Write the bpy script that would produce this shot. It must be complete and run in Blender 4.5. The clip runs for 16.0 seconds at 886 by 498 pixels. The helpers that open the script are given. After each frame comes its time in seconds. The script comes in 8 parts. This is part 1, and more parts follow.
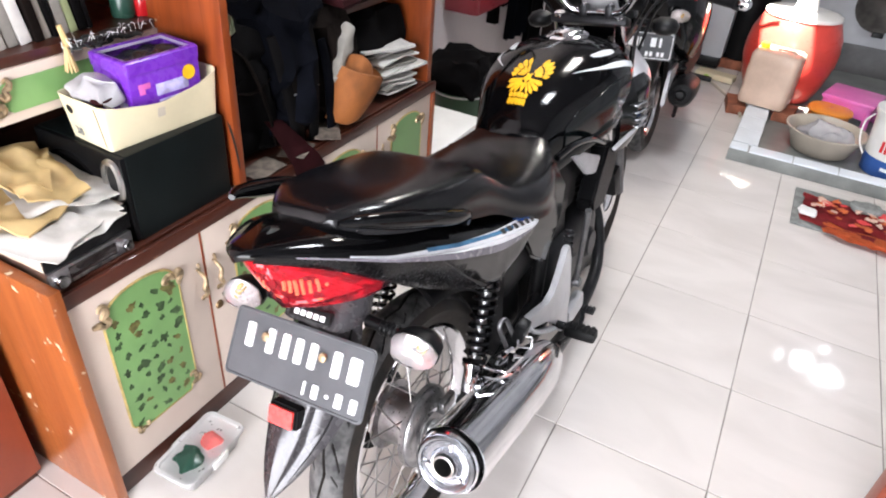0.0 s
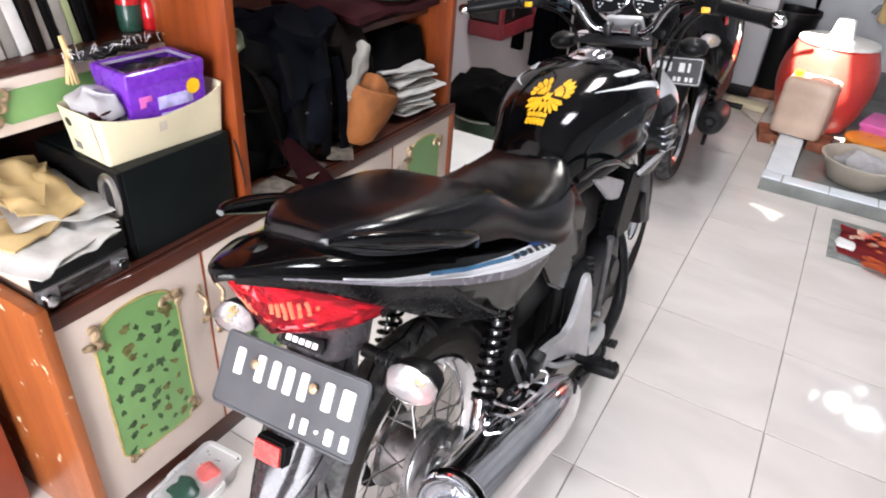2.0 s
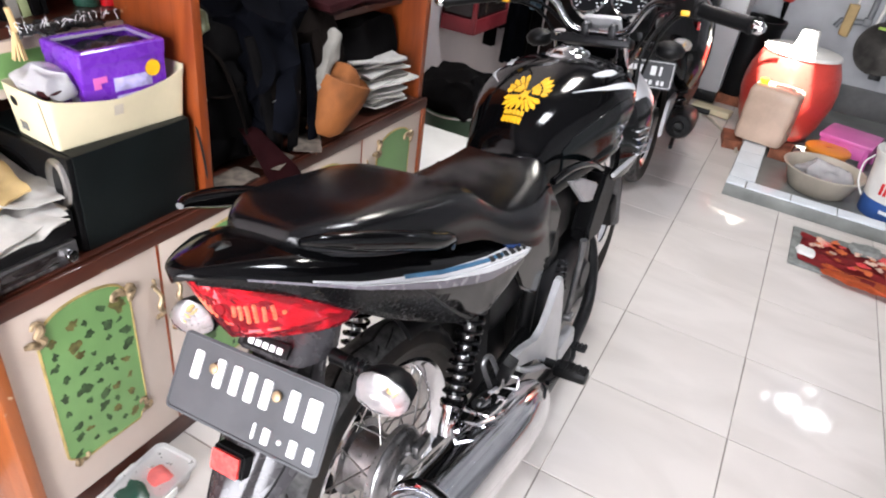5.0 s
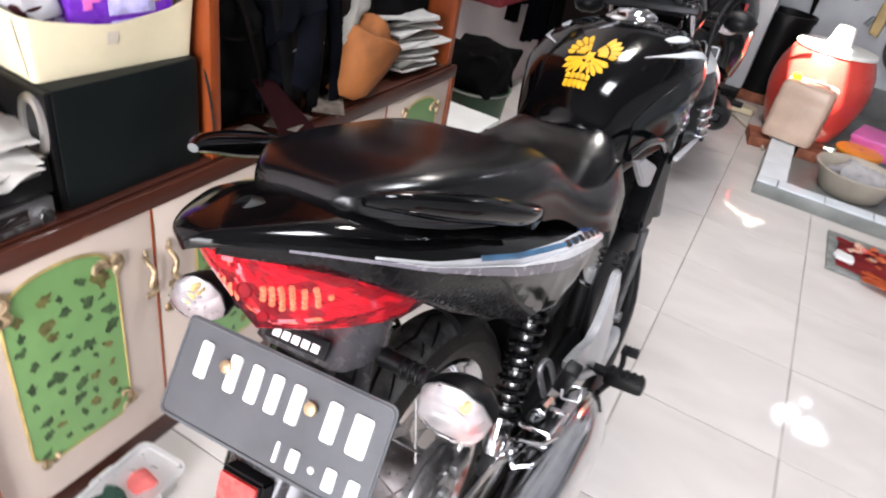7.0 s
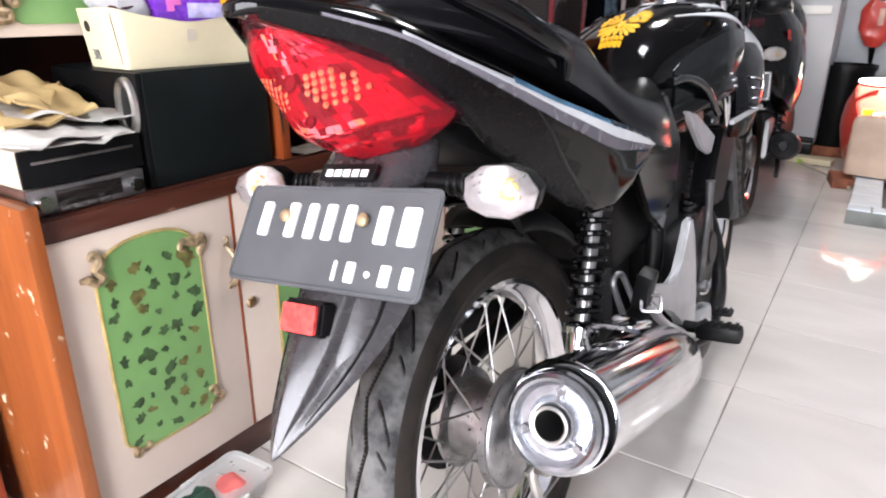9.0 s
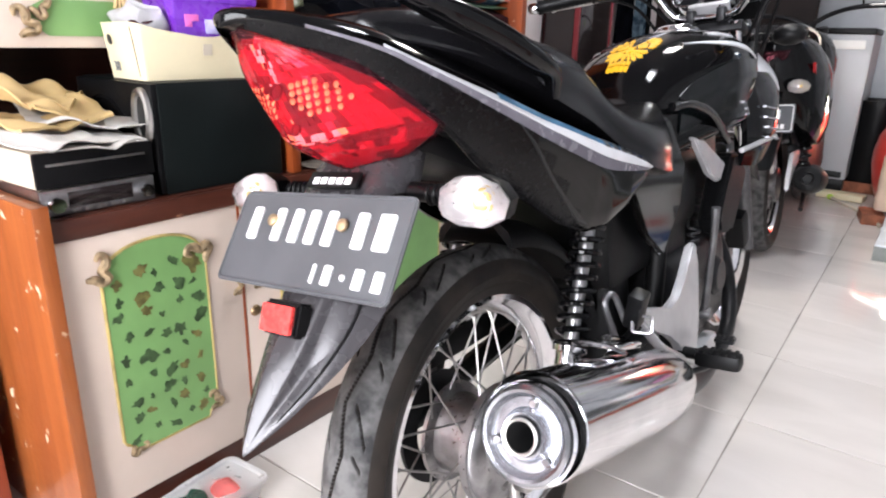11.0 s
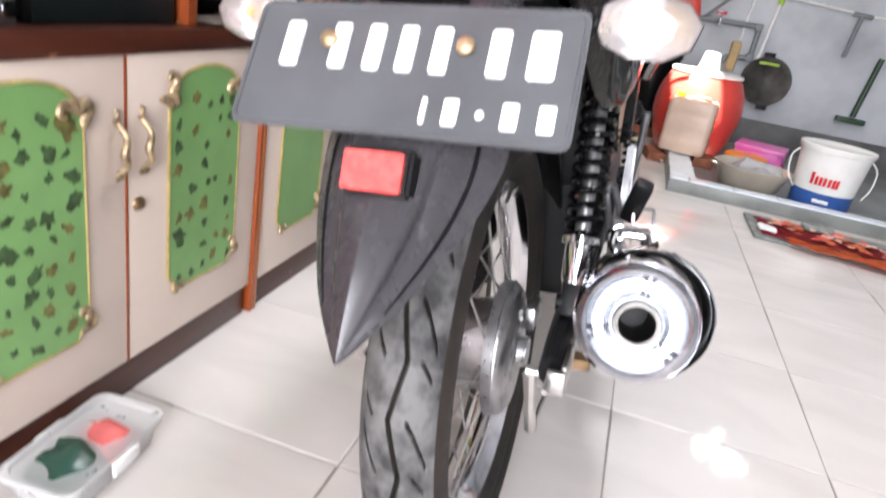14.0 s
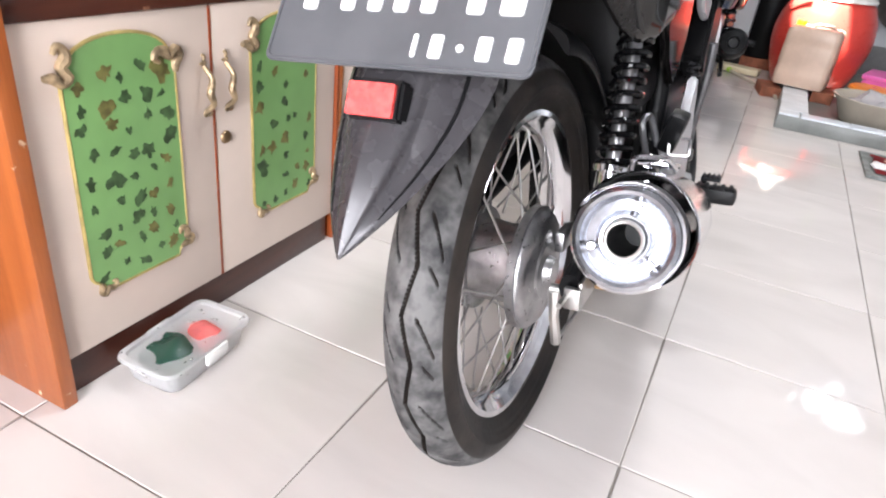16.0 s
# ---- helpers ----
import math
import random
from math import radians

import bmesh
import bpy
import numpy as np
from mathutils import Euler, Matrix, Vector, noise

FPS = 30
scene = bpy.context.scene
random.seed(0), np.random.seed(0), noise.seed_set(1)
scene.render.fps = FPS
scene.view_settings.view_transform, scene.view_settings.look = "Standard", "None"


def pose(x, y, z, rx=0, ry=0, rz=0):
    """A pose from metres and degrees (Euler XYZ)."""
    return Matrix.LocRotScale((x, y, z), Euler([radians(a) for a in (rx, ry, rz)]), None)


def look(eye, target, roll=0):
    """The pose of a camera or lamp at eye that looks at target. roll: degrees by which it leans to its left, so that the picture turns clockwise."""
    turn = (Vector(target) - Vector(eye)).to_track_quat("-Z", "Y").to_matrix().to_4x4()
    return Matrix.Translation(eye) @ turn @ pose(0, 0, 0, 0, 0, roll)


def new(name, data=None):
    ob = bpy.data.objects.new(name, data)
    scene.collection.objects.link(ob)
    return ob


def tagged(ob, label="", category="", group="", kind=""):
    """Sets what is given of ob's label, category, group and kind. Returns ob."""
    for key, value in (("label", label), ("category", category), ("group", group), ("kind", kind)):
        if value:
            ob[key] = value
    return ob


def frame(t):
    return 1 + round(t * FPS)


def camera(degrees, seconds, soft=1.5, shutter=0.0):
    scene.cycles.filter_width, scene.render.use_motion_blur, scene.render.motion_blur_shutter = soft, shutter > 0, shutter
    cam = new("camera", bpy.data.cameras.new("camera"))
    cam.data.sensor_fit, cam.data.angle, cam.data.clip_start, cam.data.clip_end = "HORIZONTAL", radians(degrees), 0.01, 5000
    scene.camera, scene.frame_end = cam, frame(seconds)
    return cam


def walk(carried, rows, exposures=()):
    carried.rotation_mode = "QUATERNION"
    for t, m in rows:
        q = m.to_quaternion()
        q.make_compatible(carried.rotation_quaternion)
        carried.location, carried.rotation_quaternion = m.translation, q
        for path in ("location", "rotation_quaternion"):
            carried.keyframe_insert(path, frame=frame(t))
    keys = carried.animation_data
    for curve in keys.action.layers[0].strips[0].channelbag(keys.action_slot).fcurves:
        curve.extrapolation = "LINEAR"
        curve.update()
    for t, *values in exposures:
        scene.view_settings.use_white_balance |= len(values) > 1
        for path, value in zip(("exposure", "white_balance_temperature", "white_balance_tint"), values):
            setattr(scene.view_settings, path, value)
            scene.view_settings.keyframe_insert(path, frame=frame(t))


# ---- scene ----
cam = camera(68.3, 16.0, soft=2.0, shutter=0.6)
PATH = [
    (0, (0.6101, -0.8326, 1.3664), (-0.0326, 0.5033, 0.3454), 4.96),
    (0.5, (0.608, -0.8272, 1.3621), (-0.0365, 0.5065, 0.3395), 5.0),
    (1, (0.6184, -0.8219, 1.3631), (-0.0827, 0.5003, 0.3631), 3.62),
    (1.5, (0.6113, -0.7828, 1.3371), (-0.0763, 0.565, 0.3621), 4.55),
    (2, (0.6101, -0.7626, 1.3182), (-0.1196, 0.574, 0.3585), 4.42),
    (2.5, (0.6019, -0.7625, 1.3281), (-0.1379, 0.5735, 0.3754), 4.28),
    (3, (0.6041, -0.761, 1.3309), (-0.1123, 0.6177, 0.4221), 4.53),
    (3.5, (0.6066, -0.764, 1.3318), (-0.0636, 0.6428, 0.4308), 5.99),
    (4, (0.6111, -0.7704, 1.3273), (-0.0676, 0.6369, 0.4335), 6.31),
    (4.5, (0.612, -0.7711, 1.3221), (-0.0643, 0.6203, 0.402), 6.62),
    (4.7, (0.6014, -0.7592, 1.3162), (-0.0569, 0.6225, 0.3687), 6.94),
    (6.8, (0.4038, -0.6383, 1.1736), (-0.1481, 0.7497, 0.1692), 14.7),
    (7, (0.4147, -0.6351, 1.1608), (-0.1778, 0.7557, 0.1838), 11.65),
    (7.5, (0.4269, -0.602, 0.9973), (-0.2389, 0.8345, 0.1412), 3.14),
    (8, (0.4597, -0.664, 0.9011), (-0.2717, 0.8398, 0.2352), 2.96),
    (8.5, (0.5115, -0.7351, 0.8874), (-0.3081, 0.7498, 0.2845), 1.17),
    (8.7, (0.5345, -0.7454, 0.8735), (-0.3376, 0.6977, 0.2434), 0.64),
    (10.8, (0.625, -0.7319, 0.8529), (-0.4112, 0.6328, 0.3016), 0.16),
    (11, (0.6203, -0.73, 0.8548), (-0.3886, 0.6522, 0.2966), 1.39),
    (11.5, (0.6196, -0.7302, 0.8551), (-0.3669, 0.6712, 0.3047), 2.12),
    (12, (0.552, -0.7239, 0.8591), (-0.2351, 0.8183, 0.3669), 3.52),
    (12.5, (0.4102, -0.7397, 0.8472), (-0.2447, 0.8791, 0.4108), 5.05),
    (13, (0.338, -0.7547, 0.8441), (-0.2498, 0.889, 0.4049), 5.75),
    (13.5, (0.299, -0.7562, 0.7884), (-0.1651, 0.9072, 0.2807), 5.87),
    (14, (0.2863, -0.7633, 0.7052), (-0.1054, 0.8644, 0.044), 10.32),
    (14.5, (0.2896, -0.7781, 0.6805), (-0.0913, 0.8201, -0.0547), 11.94),
    (15, (0.3157, -0.7928, 0.6844), (-0.1435, 0.7574, -0.1067), 11.01),
    (15.5, (0.3608, -0.8081, 0.7037), (-0.1876, 0.6889, -0.1319), 9.41),
    (16, (0.4113, -0.8085, 0.7315), (-0.2206, 0.6505, -0.1124), 7.13),
]
walk(cam, [(t, look(eye, target, roll)) for t, eye, target, roll in PATH],
     ((0.0, 0.16), (1.0, 0.11), (3.0, 0.03), (4.5, 0.06), (7.0, 0.08), (8.5, 0.06), (11.0, 0.13), (13.0, 0.06), (14.0, 0.10), (16.0, 0.12)))


# ---------------------------------------------------------------- light
world = bpy.data.worlds.new("sky")
scene.world = world
world.use_nodes = True
wn = world.node_tree.nodes
sky = wn.new("ShaderNodeTexSky")
sky.sky_type = "NISHITA"
sky.sun_disc = False
sky.sun_elevation = radians(62)
sky.sun_rotation = radians(200)
wn["Background"].inputs["Strength"].default_value = 0.12
world.node_tree.links.new(sky.outputs["Color"], wn["Background"].inputs["Color"])


def lamp(name, kind, m, energy, color, size=1.0, size_y=None):
    data = bpy.data.lights.new(name, kind)
    data.energy, data.color = energy, color
    if kind == "AREA":
        data.size = size
        if size_y:
            data.shape, data.size_y = "RECTANGLE", size_y
    elif kind == "SUN":
        data.angle = radians(0.6)
    else:
        data.shadow_soft_size = size
    ob = new(name, data)
    ob.matrix_world = m
    return ob


SUN_AT = Vector((0.585, 3.370, 0.43))          # the sun falls through the roof light onto the drum
SUN_FROM = Vector((-0.30, -0.36, 1.0)).normalized()
lamp("sun", "SUN", look(SUN_AT + SUN_FROM * 6, SUN_AT), 68.0, (1.0, 0.95, 0.86))
lamp("door_light", "AREA", look((0.58, -2.70, 1.15), (0.5, 0.5, 0.7)), 192, (0.935, 0.94, 1.0), 1.5, 2.0)
SKYLIGHT = (0.45, 0.78, 0.50, 0.46)           # middle and size of the large roof light, assumed and unseen
# area lamp added in the assumed opening for an unseen overhead source
lamp("roof_light", "AREA", look((0.45, 0.78, 2.93), (0.45, 0.782, 0.0)), 46, (0.91, 0.94, 1.0), 0.46, 0.42)


SUN_GAP = SUN_AT + SUN_FROM * ((2.93 - SUN_AT.z) / SUN_FROM.z)      # sky light through the same gap
lamp("roof_gap_light", "AREA", look(SUN_GAP, SUN_GAP + Vector((0.25, -0.55, -1.0))), 34, (1.0, 0.95, 0.89), 0.28, 0.46)


# ---------------------------------------------------------------- materials
def material(name, color, rough=0.5, metal=0.0, var=0.12, scale=6.0, fine=60.0, bump=0.05, coat=0.0, spec=0.5, trans=0.0,
             tint=None, rvar=0.08, ior=1.45, sheen=0.0, per_object=0.0):
    """Colour that wanders at two scales, with grain in roughness and relief."""
    m = bpy.data.materials.new(name)
    m.use_nodes = True
    nt = m.node_tree
    n, l = nt.nodes, nt.links
    b = n["Principled BSDF"]
    b.inputs["Metallic"].default_value = metal
    b.inputs["Coat Weight"].default_value = coat
    b.inputs["Coat Roughness"].default_value = 0.04
    b.inputs["Specular IOR Level"].default_value = spec
    b.inputs["Transmission Weight"].default_value = trans
    b.inputs["IOR"].default_value = ior
    b.inputs["Sheen Weight"].default_value = sheen
    co = n.new("ShaderNodeTexCoord")
    big, small = n.new("ShaderNodeTexNoise"), n.new("ShaderNodeTexNoise")
    for t, s, d in ((big, scale, 3), (small, fine, 4)):
        t.inputs["Scale"].default_value = s
        t.inputs["Detail"].default_value = d
        l.new(co.outputs["Object"], t.inputs["Vector"])
    c = Vector(color)
    dark = c * (1 - var)
    light = Vector(tint) if tint else c * (1 + var * 0.6)
    mix = n.new("ShaderNodeMix")
    mix.data_type = "RGBA"
    mix.inputs["A"].default_value = (*dark, 1)
    mix.inputs["B"].default_value = (*light, 1)
    add = n.new("ShaderNodeMath")
    add.operation = "MULTIPLY_ADD"
    l.new(small.outputs["Fac"], add.inputs[0])
    add.inputs[1].default_value = 0.5
    ramp = n.new("ShaderNodeMapRange")
    ramp.inputs["From Min"].default_value, ramp.inputs["From Max"].default_value = 0.35, 0.65
    ramp.inputs["To Min"].default_value, ramp.inputs["To Max"].default_value = -0.2, 0.8
    l.new(big.outputs["Fac"], ramp.inputs["Value"])
    l.new(ramp.outputs["Result"], add.inputs[2])
    fac = add.outputs["Value"]
    if per_object:
        info = n.new("ShaderNodeObjectInfo")
        more = n.new("ShaderNodeMath")
        more.operation = "MULTIPLY_ADD"
        l.new(info.outputs["Random"], more.inputs[0])
        more.inputs[1].default_value = per_object
        l.new(fac, more.inputs[2])
        fac = more.outputs["Value"]
    l.new(fac, mix.inputs["Factor"])
    l.new(mix.outputs["Result"], b.inputs["Base Color"])
    rr = n.new("ShaderNodeMapRange")
    rr.inputs["To Min"].default_value, rr.inputs["To Max"].default_value = max(0.0, rough - rvar), min(1.0, rough + rvar)
    l.new(small.outputs["Fac"], rr.inputs["Value"])
    l.new(rr.outputs["Result"], b.inputs["Roughness"])
    if bump:
        bp = n.new("ShaderNodeBump")
        bp.inputs["Strength"].default_value = bump
        bp.inputs["Distance"].default_value = 0.003
        l.new(small.outputs["Fac"], bp.inputs["Height"])
        l.new(bp.outputs["Normal"], b.inputs["Normal"])
    return m


def wood(name, dark, light, along=(1, 1, 0.08), scale=22.0, rough=0.32, coat=0.3, wear=0.0, wear_color=(0.75, 0.6, 0.42)):
    """Varnished wood: streaks along one axis, broad shading, and worn specks."""
    m = material(name, light, rough, 0, 0.1, 3, 80, 0.06, coat)
    nt = m.node_tree
    n, l = nt.nodes, nt.links
    b = n["Principled BSDF"]
    co, mp, tx = n.new("ShaderNodeTexCoord"), n.new("ShaderNodeMapping"), n.new("ShaderNodeTexNoise")
    mp.inputs["Scale"].default_value = along
    tx.inputs["Scale"].default_value, tx.inputs["Detail"].default_value, tx.inputs["Roughness"].default_value = scale, 6, 0.65
    tx.inputs["Distortion"].default_value = 0.6
    l.new(co.outputs["Object"], mp.inputs["Vector"])
    l.new(mp.outputs["Vector"], tx.inputs["Vector"])
    cr = n.new("ShaderNodeValToRGB")
    cr.color_ramp.elements[0].position, cr.color_ramp.elements[0].color = 0.32, (*dark, 1)
    cr.color_ramp.elements[1].position, cr.color_ramp.elements[1].color = 0.68, (*light, 1)
    l.new(tx.outputs["Fac"], cr.inputs["Fac"])
    out = cr.outputs["Color"]
    if wear:
        ws = n.new("ShaderNodeTexNoise")
        ws.inputs["Scale"].default_value, ws.inputs["Detail"].default_value = 26, 8
        l.new(co.outputs["Object"], ws.inputs["Vector"])
        wr = n.new("ShaderNodeMapRange")
        wr.inputs["From Min"].default_value, wr.inputs["From Max"].default_value = 0.72 - wear * 0.1, 0.76 - wear * 0.1
        l.new(ws.outputs["Fac"], wr.inputs["Value"])
        mx = n.new("ShaderNodeMix")
        mx.data_type = "RGBA"
        l.new(wr.outputs["Result"], mx.inputs["Factor"])
        l.new(out, mx.inputs["A"])
        mx.inputs["B"].default_value = (*wear_color, 1)
        out = mx.outputs["Result"]
    l.new(out, b.inputs["Base Color"])
    return m


def glowing(name, color, strength):
    m = bpy.data.materials.new(name)
    m.use_nodes = True
    b = m.node_tree.nodes["Principled BSDF"]
    b.inputs["Base Color"].default_value = (*color, 1)
    b.inputs["Emission Color"].default_value = (*color, 1)
    b.inputs["Emission Strength"].default_value = strength
    return m


def tile_material():
    """Polished ceramic: cream with soft diagonal veins, each tile turned its own way."""
    m = material("polished_tile", (0.66, 0.62, 0.57), 0.055, 0, 0.06, 2.5, 40, 0.0, 0.0, 0.5, rvar=0.025, per_object=0.35)
    nt = m.node_tree
    n, l = nt.nodes, nt.links
    b = n["Principled BSDF"]
    co, info, addv = n.new("ShaderNodeTexCoord"), n.new("ShaderNodeObjectInfo"), n.new("ShaderNodeVectorMath")
    sc = n.new("ShaderNodeVectorMath")
    sc.operation = "SCALE"
    sc.inputs["Scale"].default_value = 9.0
    comb = n.new("ShaderNodeCombineXYZ")
    for s in ("X", "Y", "Z"):
        l.new(info.outputs["Random"], comb.inputs[s])
    l.new(comb.outputs["Vector"], sc.inputs[0])
    l.new(co.outputs["Object"], addv.inputs[0])
    l.new(sc.outputs["Vector"], addv.inputs[1])
    mp = n.new("ShaderNodeMapping")
    mp.inputs["Rotation"].default_value = (0, 0, radians(38))
    mp.inputs["Scale"].default_value = (2.0, 5.2, 1.0)
    l.new(addv.outputs["Vector"], mp.inputs["Vector"])
    tx = n.new("ShaderNodeTexNoise")
    tx.inputs["Scale"].default_value, tx.inputs["Detail"].default_value, tx.inputs["Distortion"].default_value = 1.0, 5, 0.9
    l.new(mp.outputs["Vector"], tx.inputs["Vector"])
    cr = n.new("ShaderNodeValToRGB")
    e = cr.color_ramp.elements
    e[0].position, e[0].color = 0.34, (0.580, 0.537, 0.505, 1)
    e[1].position, e[1].color = 0.62, (0.655, 0.609, 0.576, 1)
    l.new(tx.outputs["Fac"], cr.inputs["Fac"])
    l.new(cr.outputs["Color"], b.inputs["Base Color"])
    return m


def figured(name, base, spots, scale=16.0, cover=0.56):
    """Printed cloth: a plain ground with soft-edged figures in two colours."""
    m = material(name, base, 0.85, 0, 0.3, 8, 220, 0.2, spec=0.1)
    nt = m.node_tree
    n, l = nt.nodes, nt.links
    b = n["Principled BSDF"]
    co = n.new("ShaderNodeTexCoord")
    out = b.inputs["Base Color"].links[0].from_socket
    for k, c in enumerate(spots):
        tx, rm, mx = n.new("ShaderNodeTexNoise"), n.new("ShaderNodeMapRange"), n.new("ShaderNodeMix")
        tx.noise_dimensions = "4D"
        tx.inputs["W"].default_value = 7.3 * k + 1.7
        tx.inputs["Scale"].default_value, tx.inputs["Detail"].default_value = scale * (1 + 0.3 * k), 2
        rm.inputs["From Min"].default_value, rm.inputs["From Max"].default_value = cover, cover + 0.03
        mx.data_type = "RGBA"
        l.new(co.outputs["Object"], tx.inputs["Vector"])
        l.new(tx.outputs["Fac"], rm.inputs["Value"])
        l.new(rm.outputs["Result"], mx.inputs["Factor"])
        l.new(out, mx.inputs["A"])
        mx.inputs["B"].default_value = (*c, 1)
        out = mx.outputs["Result"]
    l.new(out, b.inputs["Base Color"])
    return m


M = {}
M["tile"] = tile_material()
M["grout"] = material("grout", (0.24, 0.215, 0.19), 0.8, var=0.25, scale=9)
M["wall"] = material("wall_paint", (0.47, 0.485, 0.51), 0.6, var=0.26, scale=2.2, fine=14, bump=0.20)
M["wall_left"] = material("pink_white_paint", (0.66, 0.60, 0.60), 0.65, var=0.10, scale=1.6, fine=30, bump=0.12)
M["ceiling"] = material("ceiling_board", (0.165, 0.165, 0.172), 0.8, var=0.05, scale=2)
M["damp"] = material("damp_cement", (0.12, 0.12, 0.12), 0.6, var=0.35, scale=4, fine=50, bump=0.2)
M["cement"] = material("wet_cement", (0.20, 0.21, 0.20), 0.32, var=0.25, scale=5, fine=70, bump=0.15)
M["kerb_tile"] = material("pale_kerb_tile", (0.74, 0.79, 0.84), 0.22, var=0.06, scale=7)
M["orange_wood"] = wood("orange_varnish", (0.150, 0.028, 0.007), (0.290, 0.062, 0.014), wear=0.35)
M["worn_wood"] = wood("worn_orange_varnish", (0.22, 0.057, 0.015), (0.37, 0.108, 0.028), wear=0.5)
M["brown_wood"] = wood("dark_brown_varnish", (0.026, 0.0065, 0.004), (0.064, 0.017, 0.009), (1, 0.08, 1), 26, 0.35, 0.3, 0.2, (0.3, 0.15, 0.09))
M["red_wood"] = wood("red_brown_varnish", (0.19, 0.035, 0.016), (0.30, 0.065, 0.028), (1, 0.2, 0.2), 10, 0.4, 0.2)
M["cream"] = material("cream_laminate", (0.57, 0.472, 0.402), 0.38, var=0.07, scale=4, fine=45, bump=0.06, coat=0.1)
M["green"] = material("green_laminate", (0.165, 0.315, 0.110), 0.35, var=0.12, scale=5, fine=40, coat=0.15, bump=0.03)
M["decal_dark"] = material("dark_sticker", (0.042, 0.082, 0.030), 0.5, var=0.45, scale=60)
M["decal_olive"] = material("olive_sticker", (0.125, 0.115, 0.035), 0.5, var=0.4, scale=60)
M["gold"] = material("tarnished_gilding", (0.38, 0.28, 0.17), 0.42, 0.6, var=0.5, scale=60, fine=200, bump=0.35)
M["gilt_line"] = material("gilt_edging", (0.58, 0.46, 0.18), 0.35, 0.6, var=0.25, scale=30)
M["black_paint"] = material("gloss_black_paint", (0.0022, 0.0022, 0.0026), 0.10, 0, 0.2, 5, 120, 0.0, 0.0, 0.32, rvar=0.03)
M["black_plastic"] = material("black_plastic", (0.0045, 0.0045, 0.005), 0.40, var=0.25, scale=12, fine=200, bump=0.12, spec=0.22)
M["side_paint"] = material("satin_dark_paint", (0.0045, 0.0040, 0.0038), 0.09, 0.0, var=0.2, scale=5, fine=150, bump=0.0, spec=0.42, rvar=0.03)
M["rear_panel"] = material("matt_black_panel", (0.0035, 0.0034, 0.0038), 0.26, var=0.2, scale=6, fine=150, bump=0.0, spec=0.22)
M["seat"] = material("seat_vinyl", (0.0045, 0.0043, 0.0052), 0.22, var=0.2, scale=6, fine=420, bump=0.04, spec=0.50, rvar=0.03)
M["chrome"] = material("chrome", (0.78, 0.78, 0.80), 0.09, 1.0, var=0.10, scale=14, fine=90, bump=0.01, rvar=0.05)
M["steel"] = material("dull_steel", (0.50, 0.49, 0.47), 0.34, 1.0, var=0.25, scale=20, fine=150, bump=0.05)
M["dark_steel"] = material("dark_steel", (0.020, 0.020, 0.022), 0.40, 0.5, var=0.3, scale=20, fine=150, bump=0.06, spec=0.3)
M["brushed"] = material("brushed_cap", (0.40, 0.41, 0.44), 0.24, 0.95, var=0.40, scale=22, fine=220, bump=0.03)
M["silver_paint"] = material("silver_paint", (0.56, 0.56, 0.575), 0.36, 0.45, var=0.10, scale=18, fine=300, bump=0.03)
M["grey_plastic"] = material("grey_mudguard_plastic", (0.050, 0.047, 0.051), 0.27, 0.20, var=0.10, scale=5, fine=60, bump=0.0, spec=0.65, rvar=0.04)
M["rubber"] = material("tyre_tread_rubber", (0.050, 0.050, 0.052), 0.62, var=0.45, scale=34, fine=150, bump=0.22, tint=(0.125, 0.122, 0.120), spec=0.25)
M["red_lens"] = material("red_lens", (1.0, 0.27, 0.37), 0.03, 0, 0.02, 20, 60, 0.0, 0.0, trans=0.98, ior=1.16)
M["red_inner"] = material("lamp_reflector", (0.72, 0.016, 0.045), 0.20, 0.45, var=0.12, scale=30, fine=90, bump=0.25)
M["clear_lens"] = material("clear_lens", (0.95, 0.93, 0.93), 0.05, 0, 0.04, 20, 60, 0.02, 0.2, trans=0.95)
M["hub_metal"] = material("cast_hub_metal", (0.15, 0.15, 0.155), 0.42, 0.75, var=0.3, scale=24, fine=160, bump=0.08)
M["hub_alloy"] = material("dull_polished_alloy", (0.34, 0.335, 0.34), 0.30, 0.9, var=0.35, scale=24, fine=160, bump=0.05)
M["knee_black"] = material("knee_panel_black", (0.0034, 0.0048, 0.0054), 0.14, var=0.2, scale=8, fine=150, bump=0.0, spec=0.5)
M["rubber_side"] = material("tyre_wall_and_groove_rubber", (0.008, 0.0075, 0.007), 0.50, var=0.35, scale=14, fine=110, bump=0.1, tint=(0.022, 0.017, 0.014), spec=0.3)
M["red_glow"] = material("painted_glow_facet", (1.0, 0.66, 0.55), 0.30, 0.0, var=0.05, scale=30)
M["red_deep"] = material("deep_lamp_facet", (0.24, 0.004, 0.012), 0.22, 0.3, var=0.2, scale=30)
M["white_decal"] = material("white_decal", (0.66, 0.67, 0.70), 0.24, var=0.08, scale=12, coat=0.3)
M["amber"] = material("amber_glass", (1.0, 0.72, 0.26), 0.15, var=0.1, coat=0.5)
M["mirror_bowl"] = material("bright_bowl", (0.74, 0.72, 0.73), 0.30, 0.8, var=0.12, scale=40, fine=110, bump=0.35)
M["plate"] = material("plate_enamel", (0.085, 0.088, 0.095), 0.42, 0.1, var=0.12, scale=14, fine=160, bump=0.03, spec=0.35)
M["plate_white"] = material("plate_white", (0.86, 0.87, 0.88), 0.4, var=0.04)
M["white_paint"] = material("silver_white_decal", (0.50, 0.51, 0.55), 0.20, 0.5, var=0.15, scale=12, coat=0.4)
